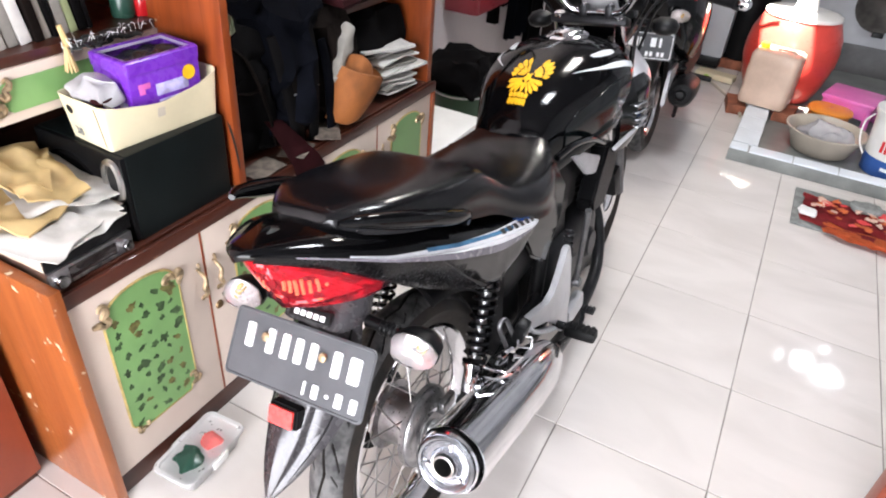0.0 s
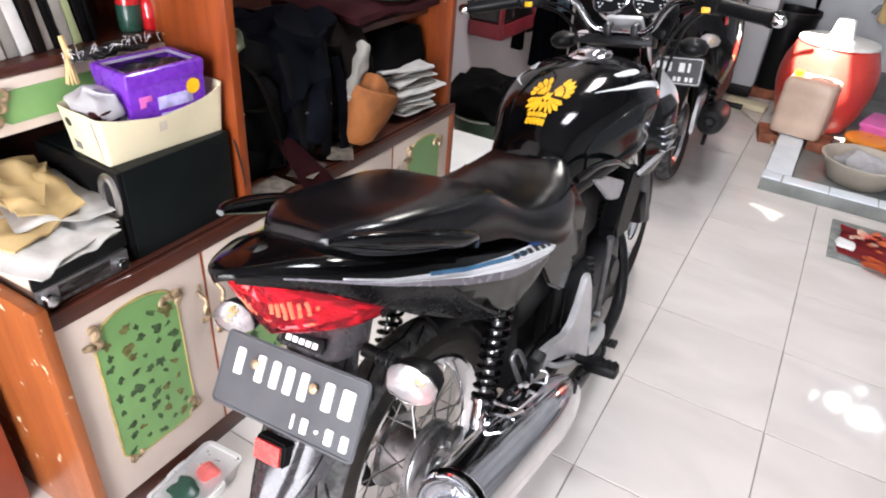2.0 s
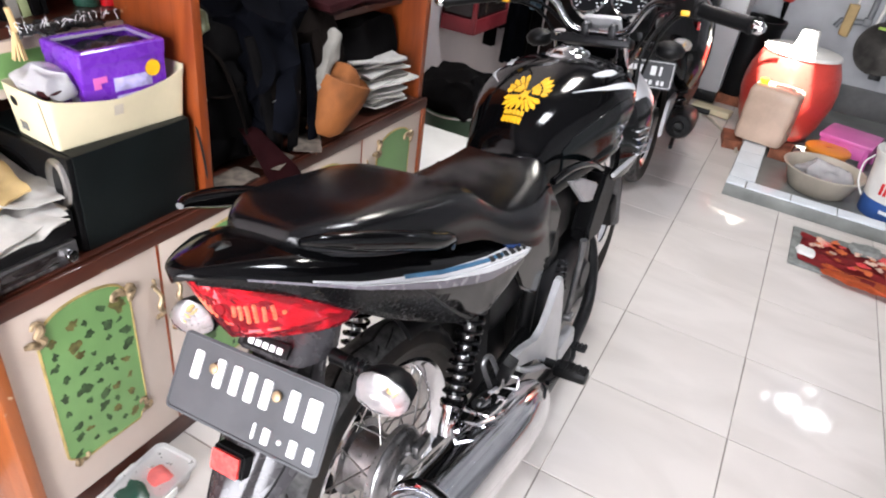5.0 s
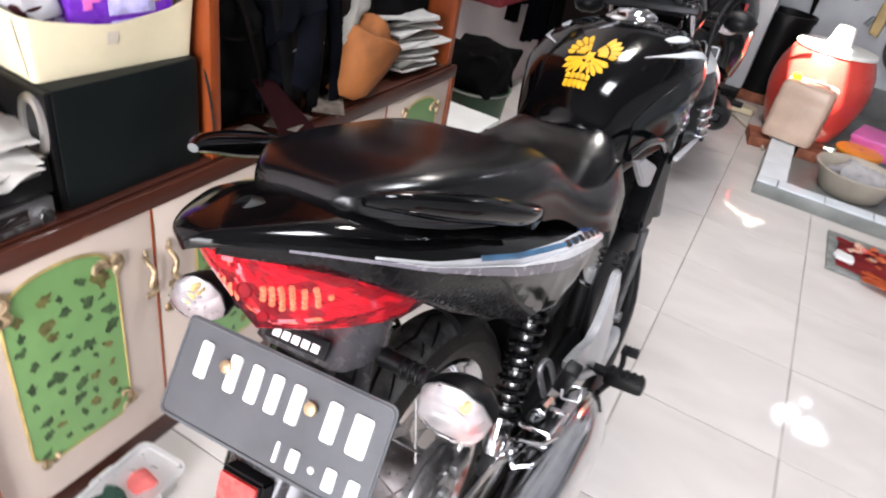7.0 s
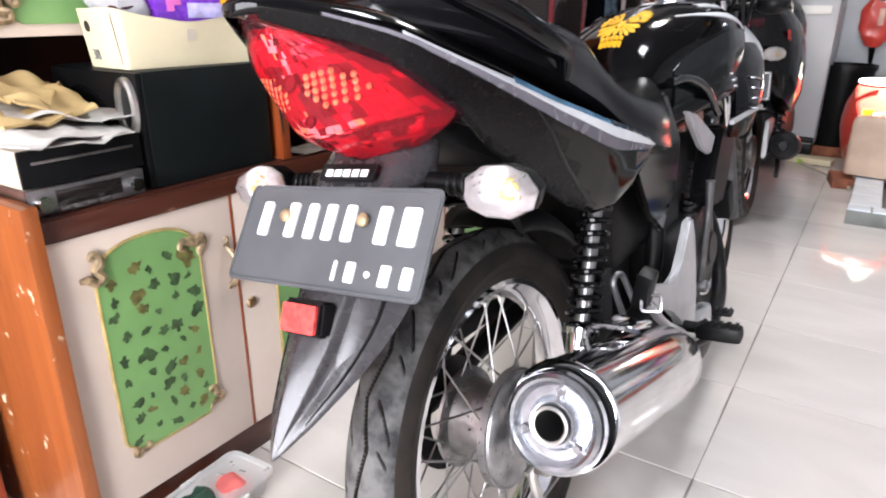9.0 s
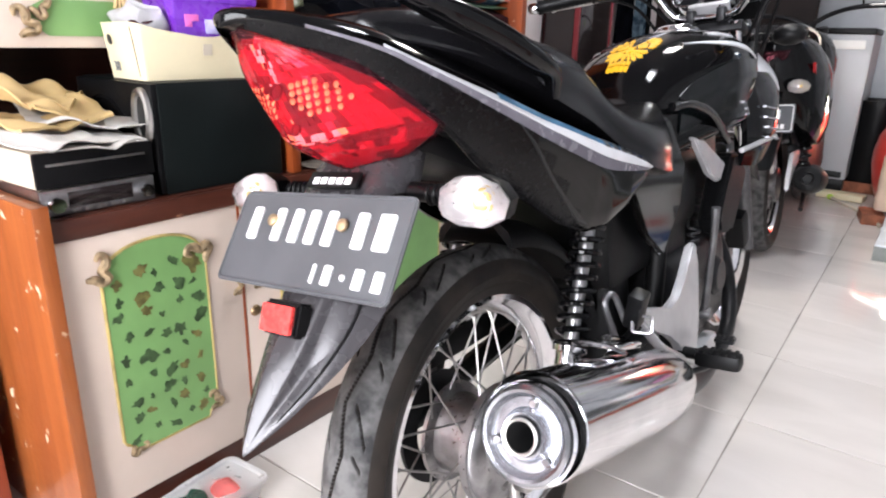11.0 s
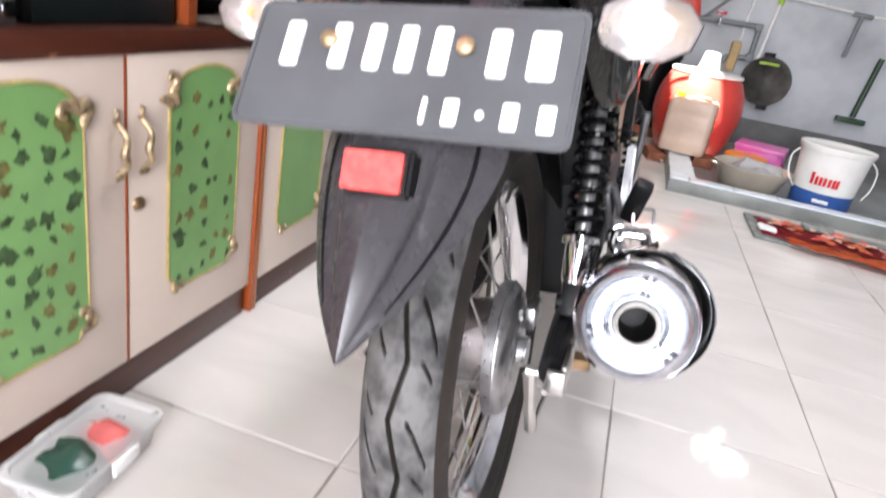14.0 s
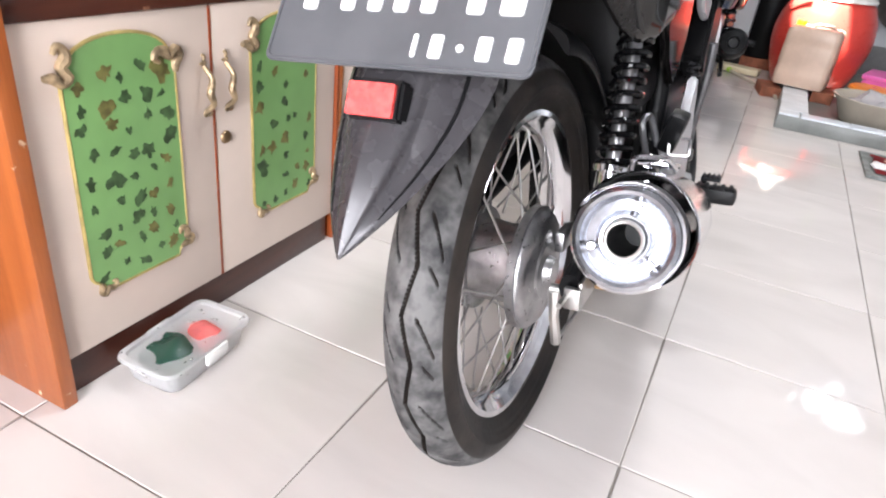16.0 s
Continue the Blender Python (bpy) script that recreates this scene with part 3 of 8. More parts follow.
def cabinet_door(parent, y0, y1, knob_side, seed, busy):
    rng = random.Random(seed)
    bm = B()
    yc, w = (y0 + y1) / 2, y1 - y0
    box(bm, (-0.009, yc, 0.3075), (0.018, w, 0.485), 0.003)
    door = part("door", bm, M["cream"], parent, "cream door with gilt ornaments")
    door.location.x = FX
    if knob_side > 0:
        bm = B()
        box(bm, (FX - 0.008, y1 + 0.0006, 0.3075), (0.018, 0.005, 0.483), 0.001)
        part("edge_strip", bm, M["orange_wood"], parent, "worn orange edge strip")
    pc = yc - 0.008 * knob_side
    pw = 0.186
    out = panel_outline(pw, 0.152, 0.482, 0.527)
    bm = B()
    prism(bm, out, 0.0025, FACE @ pose(pc, 0, 0.0005))
    part("panel", bm, M["green"], door, "arched green panel")
    bm = B()
    rim = [FACE @ Vector((pc + a, b, 0.002)) for a, b in out]
    tube(bm, rim, 0.0026, 6, closed=True)
    part("edging", bm, M["gilt_line"], door, "thin gilt edging")
    pick = [[(rng.random() < busy) * (1 if rng.random() < 0.68 else 2) for c in range(5)] for r in range(9)]
    for code, mat in ((1, "decal_dark"), (2, "decal_olive")):
        for r in range(9):
            for c in range(5):
                if pick[r][c] != code:
                    continue
                cy = pc + (c - 2) * 0.034 + rng.uniform(-0.008, 0.008)
                cz = 0.178 + r * 0.0365 + rng.uniform(-0.009, 0.009)
                s = rng.uniform(0.0065, 0.0140) * (1.55 if rng.random() < 0.16 else 1.0) * (1.15 if mat == "decal_olive" else 1.0)
                bm = B()
                prism(bm, blot(rng, cy, cz, s), 0.0006, FACE @ pose(0, 0, 0.0032))
                part("sticker", bm, M[mat], door)
    for y, z, t, s in ((pc - pw / 2 - 0.006, 0.476, 30, 1.3), (pc + pw / 2 + 0.006, 0.476, 120, 1.3), (pc - pw / 2 + 0.012, 0.158, -40, 0.8), (pc + pw / 2 - 0.004, 0.168, 60, 1.0)):
        bm = B()
        scroll(bm, y, z, s, t)
        part("ornament", bm, M["gold"], door, "tarnished gilt leaf ornament")
    ky = (y1 - 0.022) if knob_side > 0 else (y0 + 0.022)
    bm = B()
    pts = [FACE @ Vector((ky, 0.385, 0.006)), FACE @ Vector((ky + 0.006, 0.40, 0.018)), FACE @ Vector((ky - 0.004, 0.42, 0.022)),
           FACE @ Vector((ky + 0.005, 0.44, 0.018)), FACE @ Vector((ky, 0.46, 0.006))]
    tube(bm, pts, [0.004, 0.005, 0.0065, 0.005, 0.004], 8, 3)
    scroll(bm, ky, 0.462, 0.45, 40)
    scroll(bm, ky, 0.384, 0.45, -60)
    part("handle", bm, M["gold"], door, "worn gilt handle")
    if knob_side < 0:
        bm = B()
        lathe(bm, [(0.0, 0.006), (0.006, 0.006), (0.010, 0.004), (0.012, 0.0)], FACE @ pose(y0 + 0.021, 0.330, 0), 20)
        part("lock", bm, M["oily"], door, "small dark metal lock")


for ui, (ya, yb) in enumerate(UNITS):
    unit = thing("sideboard_unit", pose(0, 0, 0), "orange varnished sideboard unit with cream doors and arched green panels", "cabinet", "sideboard units")
    bm = B()
    tl = 0.024 if ui == 0 else 0.010
    rise, out_x = (0.612, 0.018) if ui == 0 else (0.55, 0.006)
    box(bm, (FX + out_x - DEP / 2, ya + tl / 2, rise / 2), (DEP, tl, rise), 0.003)
    part("side_panel", bm, M["worn_wood"], unit, "orange side panel with chipped varnish")
    bm = B()
    tr = 0.010 if ui == 0 else 0.022
    box(bm, (FX + 0.006 - DEP / 2, yb - tr / 2, 0.275), (DEP, tr, 0.55), 0.003)
    part("side_panel", bm, M["orange_wood"], unit)
    bm = B()
    box(bm, (FX - 0.03 - DEP / 2, (ya + yb) / 2, 0.304), (DEP - 0.03, yb - ya - 0.05, 0.48))
    part("carcass", bm, M["brown_wood"], unit)
    bm = B()
    box(bm, (FX - 0.020, (ya + yb) / 2, 0.032), (0.03, yb - ya - 0.046, 0.064), 0.002)
    part("plinth", bm, M["brown_wood"], unit, "dark brown plinth with scraped paint")
    ym = (ya + yb) / 2 - (0.0 if ui else 0.002)
    cabinet_door(unit, ya + tl + 0.002, ym - 0.002, 1, 11 + ui * 5, 1.0 if ui == 0 else 0.0)
    cabinet_door(unit, ym + 0.002, yb - tr - 0.002, -1, 3 + ui * 5, 0.72 if ui == 0 else 0.0)

top = thing("worktop", pose(0, 0, 0), "long dark brown varnished worktop lying on the sideboard", "worktop")
bm = B()
box(bm, (FX - DEP / 2 - 0.008, 0.3575, WT - 0.016), (DEP - 0.012, 1.387, 0.032), 0.004)
part("board", bm, M["brown_wood"], top)
bm = B()
box(bm, (FX - 0.002, 0.3575, WT - 0.017), (0.012, 1.387, 0.034), 0.005)
part("front_edge", bm, M["brown_wood"], top, "rounded dark front edge")
hutch = thing("hutch", pose(0, 0, WT), "tall open orange wooden hutch standing on the sideboard", "shelf unit")
for y, t, front_x in ((-0.349, 0.022, -0.600), (0.150, 0.022, -0.392), (1.030, 0.026, -0.392)):
    bm = B()
    box(bm, ((front_x - 0.792) / 2, y, 0.579), (front_x + 0.792, t, 1.158), 0.003)
    part("upright", bm, M["orange_wood"], hutch, "orange varnished upright board")
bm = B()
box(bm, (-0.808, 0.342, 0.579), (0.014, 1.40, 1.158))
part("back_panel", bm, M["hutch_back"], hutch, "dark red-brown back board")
bm = B()
box(bm, (-0.600, 0.342, 1.173), (0.42, 1.44, 0.03), 0.004)
part("top_board", bm, M["orange_wood"], hutch)
bm = B()
box(bm, (-0.70, -0.097, 0.343), (0.23, 0.47, 0.02), 0.003)
part("shelf", bm, M["brown_wood"], hutch, "dark brown middle shelf")
bm = B()
box(bm, (-0.585, -0.097, 0.285), (0.012, 0.47, 0.096), 0.002)
valance = part("valance", bm, M["cream"], hutch, "cream front board with a green panel")
bm = B()
prism(bm, [(-0.19, 0.218), (0.10, 0.218), (0.125, 0.235), (0.125, 0.262), (0.10, 0.276), (-0.19, 0.276), (-0.215, 0.262), (-0.215, 0.235)], 0.002,
      Matrix.Translation((-0.5785, -0.015, 0.038)) @ FACE)
part("panel", bm, M["green"], valance, "long green panel")
bm = B()
scroll(bm, 0, 0, 1.25, 70)
scroll(bm, 0.012, 0.030, 1.0, 10)
part("ornament", bm, M["gold"], valance, "gilt leaf ornament", at=Matrix.Translation((-0.578, -0.235, 0.260)))
bm = B()
box(bm, (-0.64, 0.59, 0.283), (0.34, 0.83, 0.018), 0.003)
part("shelf", bm, M["brown_wood"], hutch, "dark brown shelf")


# ---------------------------------------------------------------- motorcycle
BIKE = pose(0.206, 0.0, 0.0, 0, -7.8, -1.0)
RA = Vector((0.0027, -0.0166, 0.2890))     # rear axle
FA = Vector((0.0, 1.205, 0.288))      # front axle
XAX = Matrix(((0, 0, 1, 0), (0, 1, 0, 0), (-1, 0, 0, 0), (0, 0, 0, 1)))   # z axis turned to x


def tyre_mesh(R, rim_r, half, grooves, na=880, ns=84):
    """A tyre round the x axis, with a zigzag centre groove and slanted side cuts cut into its tread."""
    verts, faces, deep = [], [], []
    for i in range(na):
        a = 2 * math.pi * i / na
        for j in range(ns):
            t = -1 + 2 * j / (ns - 1)
            ang = t * radians(128)
            over = max(0.0, (abs(ang) - radians(82)) / radians(46))
            sx = half * (math.sin(ang) if not over else math.copysign(math.sin(radians(82)) - 0.42 * over, ang))
            depth = R - rim_r
            cut = 0.0
            r = R - depth * (1 - math.cos(ang)) / (1 - math.cos(radians(128)))
            if grooves and abs(ang) < radians(60):
                s = ang / radians(60)
                u = a * R
                wav = (u / 0.114) % 1
                z1 = 0.06 + 0.13 * (abs(wav * 2 - 1) * 2 - 1)
                cut = max(0.0, 1 - (abs(s - z1) / 0.050) ** 4)
                side = 1 if s > z1 else -1
                for lo, hi, lean, shift, wide in ((0.26, 0.74, 1.15, 0.0, 0.034), (0.42, 0.72, 0.9, 0.5, 0.024)):
                    f = abs(s)
                    if lo < f < hi:
                        q = (u / 0.114 + shift + (0.5 if side > 0 else 0.0) + lean * (f - lo) ** 1.3 * side) % 1
                        q = min(q, 1 - q)
                        ends = min(1.0, (f - lo) / 0.06, (hi - f) / 0.06)
                        cut = max(cut, ends * max(0.0, 1 - (q / wide) ** 3))
                r -= 0.0070 * cut
            elif abs(abs(ang) - radians(98)) < radians(3):
                r += 0.0010
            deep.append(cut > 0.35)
            verts.append((sx, r * math.sin(a), r * math.cos(a)))
    for i in range(na):
        for j in range(ns - 1):
            p, q = i * ns + j, ((i + 1) % na) * ns + j
            faces.append((p, q, q + 1, p + 1))
    me = bpy.data.meshes.new("tyre")
    me.from_pydata(verts, [], faces)
    wall = [abs(-1 + 2 * (j + 0.5) / (ns - 1)) > 0.43 for j in range(ns - 1)]
    for i, p in enumerate(me.polygons):
        p.use_smooth = True
        # grooves take the dark, dust-free wall rubber, which also paints in their shade
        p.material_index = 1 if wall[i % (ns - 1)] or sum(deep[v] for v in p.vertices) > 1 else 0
    me.set_sharp_from_angle(angle=radians(40))
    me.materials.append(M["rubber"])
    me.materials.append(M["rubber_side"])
    return me


def wheel(parent, name, centre, R, rim_r, half, hub_r, hub_half, grooves, spokes=36):
    at = Matrix.Translation(centre)
    bm = B()
    w = half * 0.62
    prof = [(rim_r + 0.010, -w), (rim_r + 0.010, -w + 0.004), (rim_r - 0.006, -w + 0.007), (rim_r - 0.016, -w * 0.45), (rim_r - 0.019, 0), (rim_r - 0.016, w * 0.45),
            (rim_r - 0.006, w - 0.007), (rim_r + 0.010, w - 0.004), (rim_r + 0.010, w), (rim_r - 0.004, w), (rim_r - 0.012, w * 0.75), (rim_r - 0.024, w * 0.42),
            (rim_r - 0.028, 0), (rim_r - 0.024, -w * 0.42), (rim_r - 0.012, -w * 0.75), (rim_r - 0.004, -w), (rim_r + 0.010, -w)]
    lathe(bm, prof, XAX, 72)
    rim = part(name, bm, M["chrome"], parent, "chromed wire-spoked wheel rim", at=at)
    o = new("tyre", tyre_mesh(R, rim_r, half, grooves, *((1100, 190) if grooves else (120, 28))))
    o.parent = rim
    o["label"] = "worn black rubber tyre with zigzag tread"
    bm = B()
    h = hub_half
    lathe(bm, [(0.0, -h - 0.012), (0.025, -h - 0.012), (0.03, -h), (hub_r, -h), (hub_r, -h + 0.006), (hub_r * 0.80, -h + 0.010), (hub_r * 0.74, 0), (hub_r * 0.80, h - 0.016),
               (hub_r + 0.012, h - 0.012), (hub_r + 0.012, h), (hub_r - 0.006, h + 0.004), (0.0, h + 0.004)], XAX, 40)
    part("hub", bm, M["hub_alloy"], rim, "dull polished alloy hub")
    # small dark dots stand for the dark holes round the flange
    for k in range(spokes // 2):
        a = 2 * math.pi * k / (spokes // 2)
        bm = B()
        lathe(bm, [(0.0, 0.0012), (0.0026, 0.0012), (0.0032, 0.0)], Matrix.Translation((h + 0.004, (hub_r + 0.004) * math.sin(a), (hub_r + 0.004) * math.cos(a))) @ XAX, 8)
        part("spoke_hole_dot", bm, M["dark_steel"], rim)
    for k in range(spokes):
        side = -1 if k % 2 else 1
        a = 2 * math.pi * k / spokes
        b = a + (0.42 if (k // 2) % 2 else -0.42)
        p0 = Vector((side * (h - 0.012), hub_r * math.sin(a), hub_r * math.cos(a)))
        r1 = rim_r - 0.022
        p1 = Vector((side * w * 0.16, r1 * math.sin(b), r1 * math.cos(b)))
        bm = B()
        tube(bm, [p0, p0.lerp(p1, 0.9), p0.lerp(p1, 0.91), p1], [0.0017, 0.0017, 0.0030, 0.0030], 6)
        part("spoke", bm, M["spoke_steel"], rim)
    return rim


def spring(bm, a, b, r, wire, turns):
    a, b = Vector(a), Vector(b)
    m = along(a, b)
    L = (b - a).length
    n = int(turns * 14)
    tube(bm, [m @ Vector((r * math.cos(2 * math.pi * turns * k / n), r * math.sin(2 * math.pi * turns * k / n), L * k / n)) for k in range(n + 1)], wire, 7)


def signal_lamp(parent, c, side, rear=True):
    """An indicator on a short stalk: dark back shell, clear faceted lens, amber bulb."""
    c = Vector(c)
    bm = B()
    tube(bm, [c + Vector((-side * 0.10, 0.022, 0.004)), c + Vector((-side * 0.030, 0.020, 0.0))], [0.011, 0.009], 10)
    for k in range(4):
        q = c + Vector((-side * (0.045 + 0.009 * k), 0.0205, 0.001))
        lathe(bm, [(0.0115, -0.002), (0.0125, 0.0), (0.0115, 0.002)], along(q, q + Vector((side, 0, 0))), 12, (True, True))
    stalk = part("indicator_stalk", bm, M["black_plastic"], parent)
    d = -1 if rear else 1
    # outline in x (outwards) and z, domed along y
    out = [(-0.044, -0.004), (-0.040, 0.017), (-0.022, 0.027), (0.006, 0.028), (0.030, 0.019), (0.043, 0.002), (0.036, -0.018), (0.014, -0.028), (-0.016, -0.027), (-0.038, -0.017)]
    out = [(u * 0.89, v * 0.90) for u, v in out]
    rings = []
    for s, y in ((1.0, 0.0), (0.99, d * 0.006), (0.93, d * 0.014), (0.78, d * 0.022), (0.52, d * 0.027)):
        rings.append([c + Vector((side * u * s, y, v * s)) for u, v in out])
    bm = B()
    quads(bm, rings, True, (False, True))
    part("lens", bm, M["clear_lens"], stalk, "clear faceted indicator lens", sharp=12)
    rings = []
    for s, y in ((1.02, 0.0), (1.02, -d * 0.004), (0.92, -d * 0.020), (0.62, -d * 0.034), (0.2, -d * 0.040)):
        rings.append([c + Vector((side * u * s, y, v * s)) for u, v in out])
    bm = B()
    quads(bm, rings, True, (False, True))
    part("shell", bm, M["black_plastic"], stalk)
    rings = []
    for s, y in ((0.96, d * 0.001), (0.70, -d * 0.010), (0.30, -d * 0.016)):
        rings.append([c + Vector((side * u * s, y, v * s)) for u, v in out])
    bm = B()
    quads(bm, rings, True, (False, True))
    part("reflector_bowl", bm, M["mirror_bowl"], stalk)
    bm = B()
    bmesh.ops.create_uvsphere(bm, u_segments=14, v_segments=8, radius=0.0056, matrix=Matrix.Translation(c + Vector((side * 0.006, -d * 0.002, -0.001))))
    part("bulb", bm, M["amber"], stalk, "amber bulb")
    return stalk


bike = thing("motorcycle", BIKE, "glossy black motorcycle with chrome exhaust leaning on its side stand", "motorcycle")
rear = wheel(bike, "rear_wheel", RA, 0.290, 0.213, 0.0455, 0.076, 0.044, True)
rear.matrix_basis = Matrix.Translation(RA) @ pose(0, 0, 0, 0, -0.4)
front = wheel(bike, "front_wheel", FA, 0.287, 0.220, 0.042, 0.050, 0.035, False)

# rear brake plate, lever and rod
bm = B()
lathe(bm, [(0.0, 0.020), (0.018, 0.020), (0.022, 0.009), (0.040, 0.0085), (0.043, 0.0055), (0.060, 0.0050), (0.063, 0.0035), (0.076, 0.0030), (0.0825, -0.002), (0.085, -0.006), (0.085, -0.016), (0.076, -0.018)], Matrix.Translation(RA + Vector((0.052, 0, 0))) @ XAX, 40)
box(bm, RA + Vector((0.066, 0.055, 0.03)), (0.014, 0.05, 0.03), 0.004)
brake = part("brake_plate", bm, M["hub_alloy"], bike, "grey cast brake plate")
bm = B()
tube(bm, [RA + Vector((0.082, -0.028, -0.014)), RA + Vector((0.085, -0.034, -0.050)), RA + Vector((0.088, -0.026, -0.095))], [0.010, 0.007, 0.008], 8)
lathe(bm, [(0.0, 0.022), (0.007, 0.022), (0.0075, 0.0)], Matrix.Translation(RA + Vector((0.076, -0.026, -0.012))) @ XAX, 10)
part("brake_lever", bm, M["steel"], brake, "pale worn brake lever")
bm = B()
tube(bm, [RA + Vector((0.088, -0.03, -0.095)), RA + Vector((0.10, 0.12, -0.07)), RA + Vector((0.13, 0.40, -0.02))], 0.003, 6)
part("brake_rod", bm, M["steel"], brake)
# axle ends, chain adjusters, swing arm
for s in (-1, 1):
    bm = B()
    tube(bm, [(s * 0.112, 0.42, 0.35), (s * 0.112, 0.12, 0.318), (s * 0.112, 0.02, 0.300), (s * 0.112, -0.065, 0.294)], [0.017, 0.018, 0.019, 0.016], 10, 0, flat=1.35)
    part("swing_arm", bm, M["black_plastic"], bike, "black painted swing arm")
    bm = B()
    box(bm, (s * 0.128, -0.050, 0.292), (0.006, 0.06, 0.040), 0.003)
    box(bm, (s * 0.120, -0.082, 0.290), (0.022, 0.010, 0.030), 0.003)
    tube(bm, [(s * 0.112, -0.112, 0.292), (s * 0.112, -0.06, 0.293)], 0.004, 6)
    part("chain_adjuster", bm, M["steel"], bike)
    bm = B()
    lathe(bm, [(0.0, 0.020), (0.011, 0.020), (0.013, 0.016), (0.013, 0.0)], Matrix.Translation(RA + Vector((s * 0.131, 0, 0))) @ (XAX if s > 0 else XAX @ pose(0, 0, 0, 180)), 6)
    part("axle_nut", bm, M["oily"] if s > 0 else M["steel"], bike)
# chain guard on the far side
bm = B()
box(bm, (-0.10, 0.14, 0.395), (0.03, 0.46, 0.05), 0.010)
part("chain_guard", bm, M["black_plastic"], bike)
bm = B()
lathe(bm, [(0.055, -0.003), (0.088, -0.003), (0.088, 0.003), (0.055, 0.003)], Matrix.Translation(RA + Vector((-0.072, 0, 0))) @ XAX, 40)
part("sprocket", bm, M["dark_steel"], bike)

# shock absorbers
for s in (-1, 1):
    lo, hi = Vector((s * 0.118, 0.036, 0.342)), Vector((s * 0.117, 0.171, 0.632))
    d = (hi - lo).normalized()
    bm = B()
    m = along(lo, hi)
    L = (hi - lo).length
    lathe(bm, [(0.0, L * 0.30), (0.0105, L * 0.30), (0.0105, L)], m, 16, (False, True))
    shock = part("shock_absorber", bm, M["hub_alloy"], bike, "rear shock absorber with a black coil spring")
    bm = B()
    lathe(bm, [(0.0, 0.025), (0.016, 0.025), (0.019, 0.035), (0.019, L * 0.24), (0.025, L * 0.245), (0.025, L * 0.27), (0.0, L * 0.27)], m, 20)
    part("damper_body", bm, M["chrome"], shock, "chromed damper body")
    bm = B()
    box(bm, lo + d * 0.008, (0.030, 0.022, 0.05), 0.005, d.to_track_quat("Z", "Y").to_matrix().to_4x4())
    lathe(bm, [(0.0, 0.02), (0.011, 0.02), (0.011, -0.02), (0.0, -0.02)], Matrix.Translation(lo) @ XAX, 14)
    part("lower_eye", bm, M["black_plastic"], shock)
    bm = B()
    spring(bm, lo + d * (L * 0.27), lo + d * (L * 0.97), 0.0215, 0.0046, 12)
    part("coil_spring", bm, M["black_paint"], shock, "gloss black coil spring")
    bm = B()
    lathe(bm, [(0.0, 0.02), (0.012, 0.02), (0.014, 0.015), (0.014, -0.02), (0.0, -0.02)], Matrix.Translation(hi + Vector((s * 0.006, 0, 0))) @ XAX, 6)
    part("top_bolt", bm, M["chrome"], shock)

# mudguard
SEC = ((0.735, -0.185, 0.052, 0.050), (0.690, -0.232, 0.058, 0.055), (0.640, -0.270, 0.066, 0.062), (0.590, -0.306, 0.076, 0.072), (0.545, -0.336, 0.080, 0.075),
       (0.510, -0.360, 0.066, 0.055), (0.480, -0.382, 0.038, 0.028), (0.462, -0.395, 0.014, 0.010), (0.455, -0.399, 0.002, 0.002))
rows = []
for z, y, w, dp in SEC:
    keel = min(1.0, max(0.0, (0.600 - z) / 0.07)) * w * 0.20
    step = 0.011 * min(1.0, max(0.0, (z - 0.475) / 0.05))
    uc = 0.24 + 0.34 * min(1.0, max(0.0, (z - 0.47) / 0.20))     # the raised middle panel narrows downwards
    us = (0, uc * 0.18, uc * 0.45, uc * 0.75, uc, uc + 0.07, uc + 0.07 + (0.93 - uc) * 0.36, uc + 0.07 + (0.93 - uc) * 0.70, 1.0)
    skin = [(w * u, y + dp * u ** 2.2 - keel * max(0.0, 1 - u / 0.4) + step * min(1.0, max(0.0, (u - uc) / 0.07)), z + dp * 0.48 * u ** 2) for u in us]
    rows.append(skin + [(w * 0.90, y + dp * 1.02, z + dp * 0.5), (w * 0.5, y + 0.024, z + 0.008), (0.0, y + 0.014, z + 0.004)])
bm = B()
loft(bm, rows, 3, 4)
guard = part("rear_mudguard", bm, M["grey_plastic"], bike, "dark grey pointed plastic mudguard", sharp=50)
for s in (-1, 1):       # a thin black tube down each flank paints a groove's dark shade
    bm = B()
    run = []
    for k, (z, y, w, dp) in enumerate(SEC[1:7]):
        a, b = rows[k + 1][6], rows[k + 1][7]
        f = 0.75 - 0.09 * k
        run.append((s * (a[0] * (1 - f) + b[0] * f), a[1] * (1 - f) + b[1] * f - 0.0004, a[2] * (1 - f) + b[2] * f))
    tube(bm, run, [0.0022, 0.0022, 0.0022, 0.0020, 0.0016, 0.0008], 6, 4)
    part("groove", bm, M["black_plastic"], guard, "thin black tube painting a groove's shade")
bm = B()
rows = []
for k in range(9):
    a = radians(62 - 7 * k)
    r = 0.330
    y, z = RA.y + r * math.sin(a), RA.z + r * math.cos(a)
    rows.append([(0.0, y, z), (0.035, y, z - 0.004), (0.060, y, z - 0.02), (0.064, y, z - 0.04), (0.058, y, z - 0.04), (0.034, y, z - 0.012), (0.0, y, z - 0.008)])
loft(bm, rows, 2, 2)
part("inner_mudguard", bm, M["black_plastic"], bike)
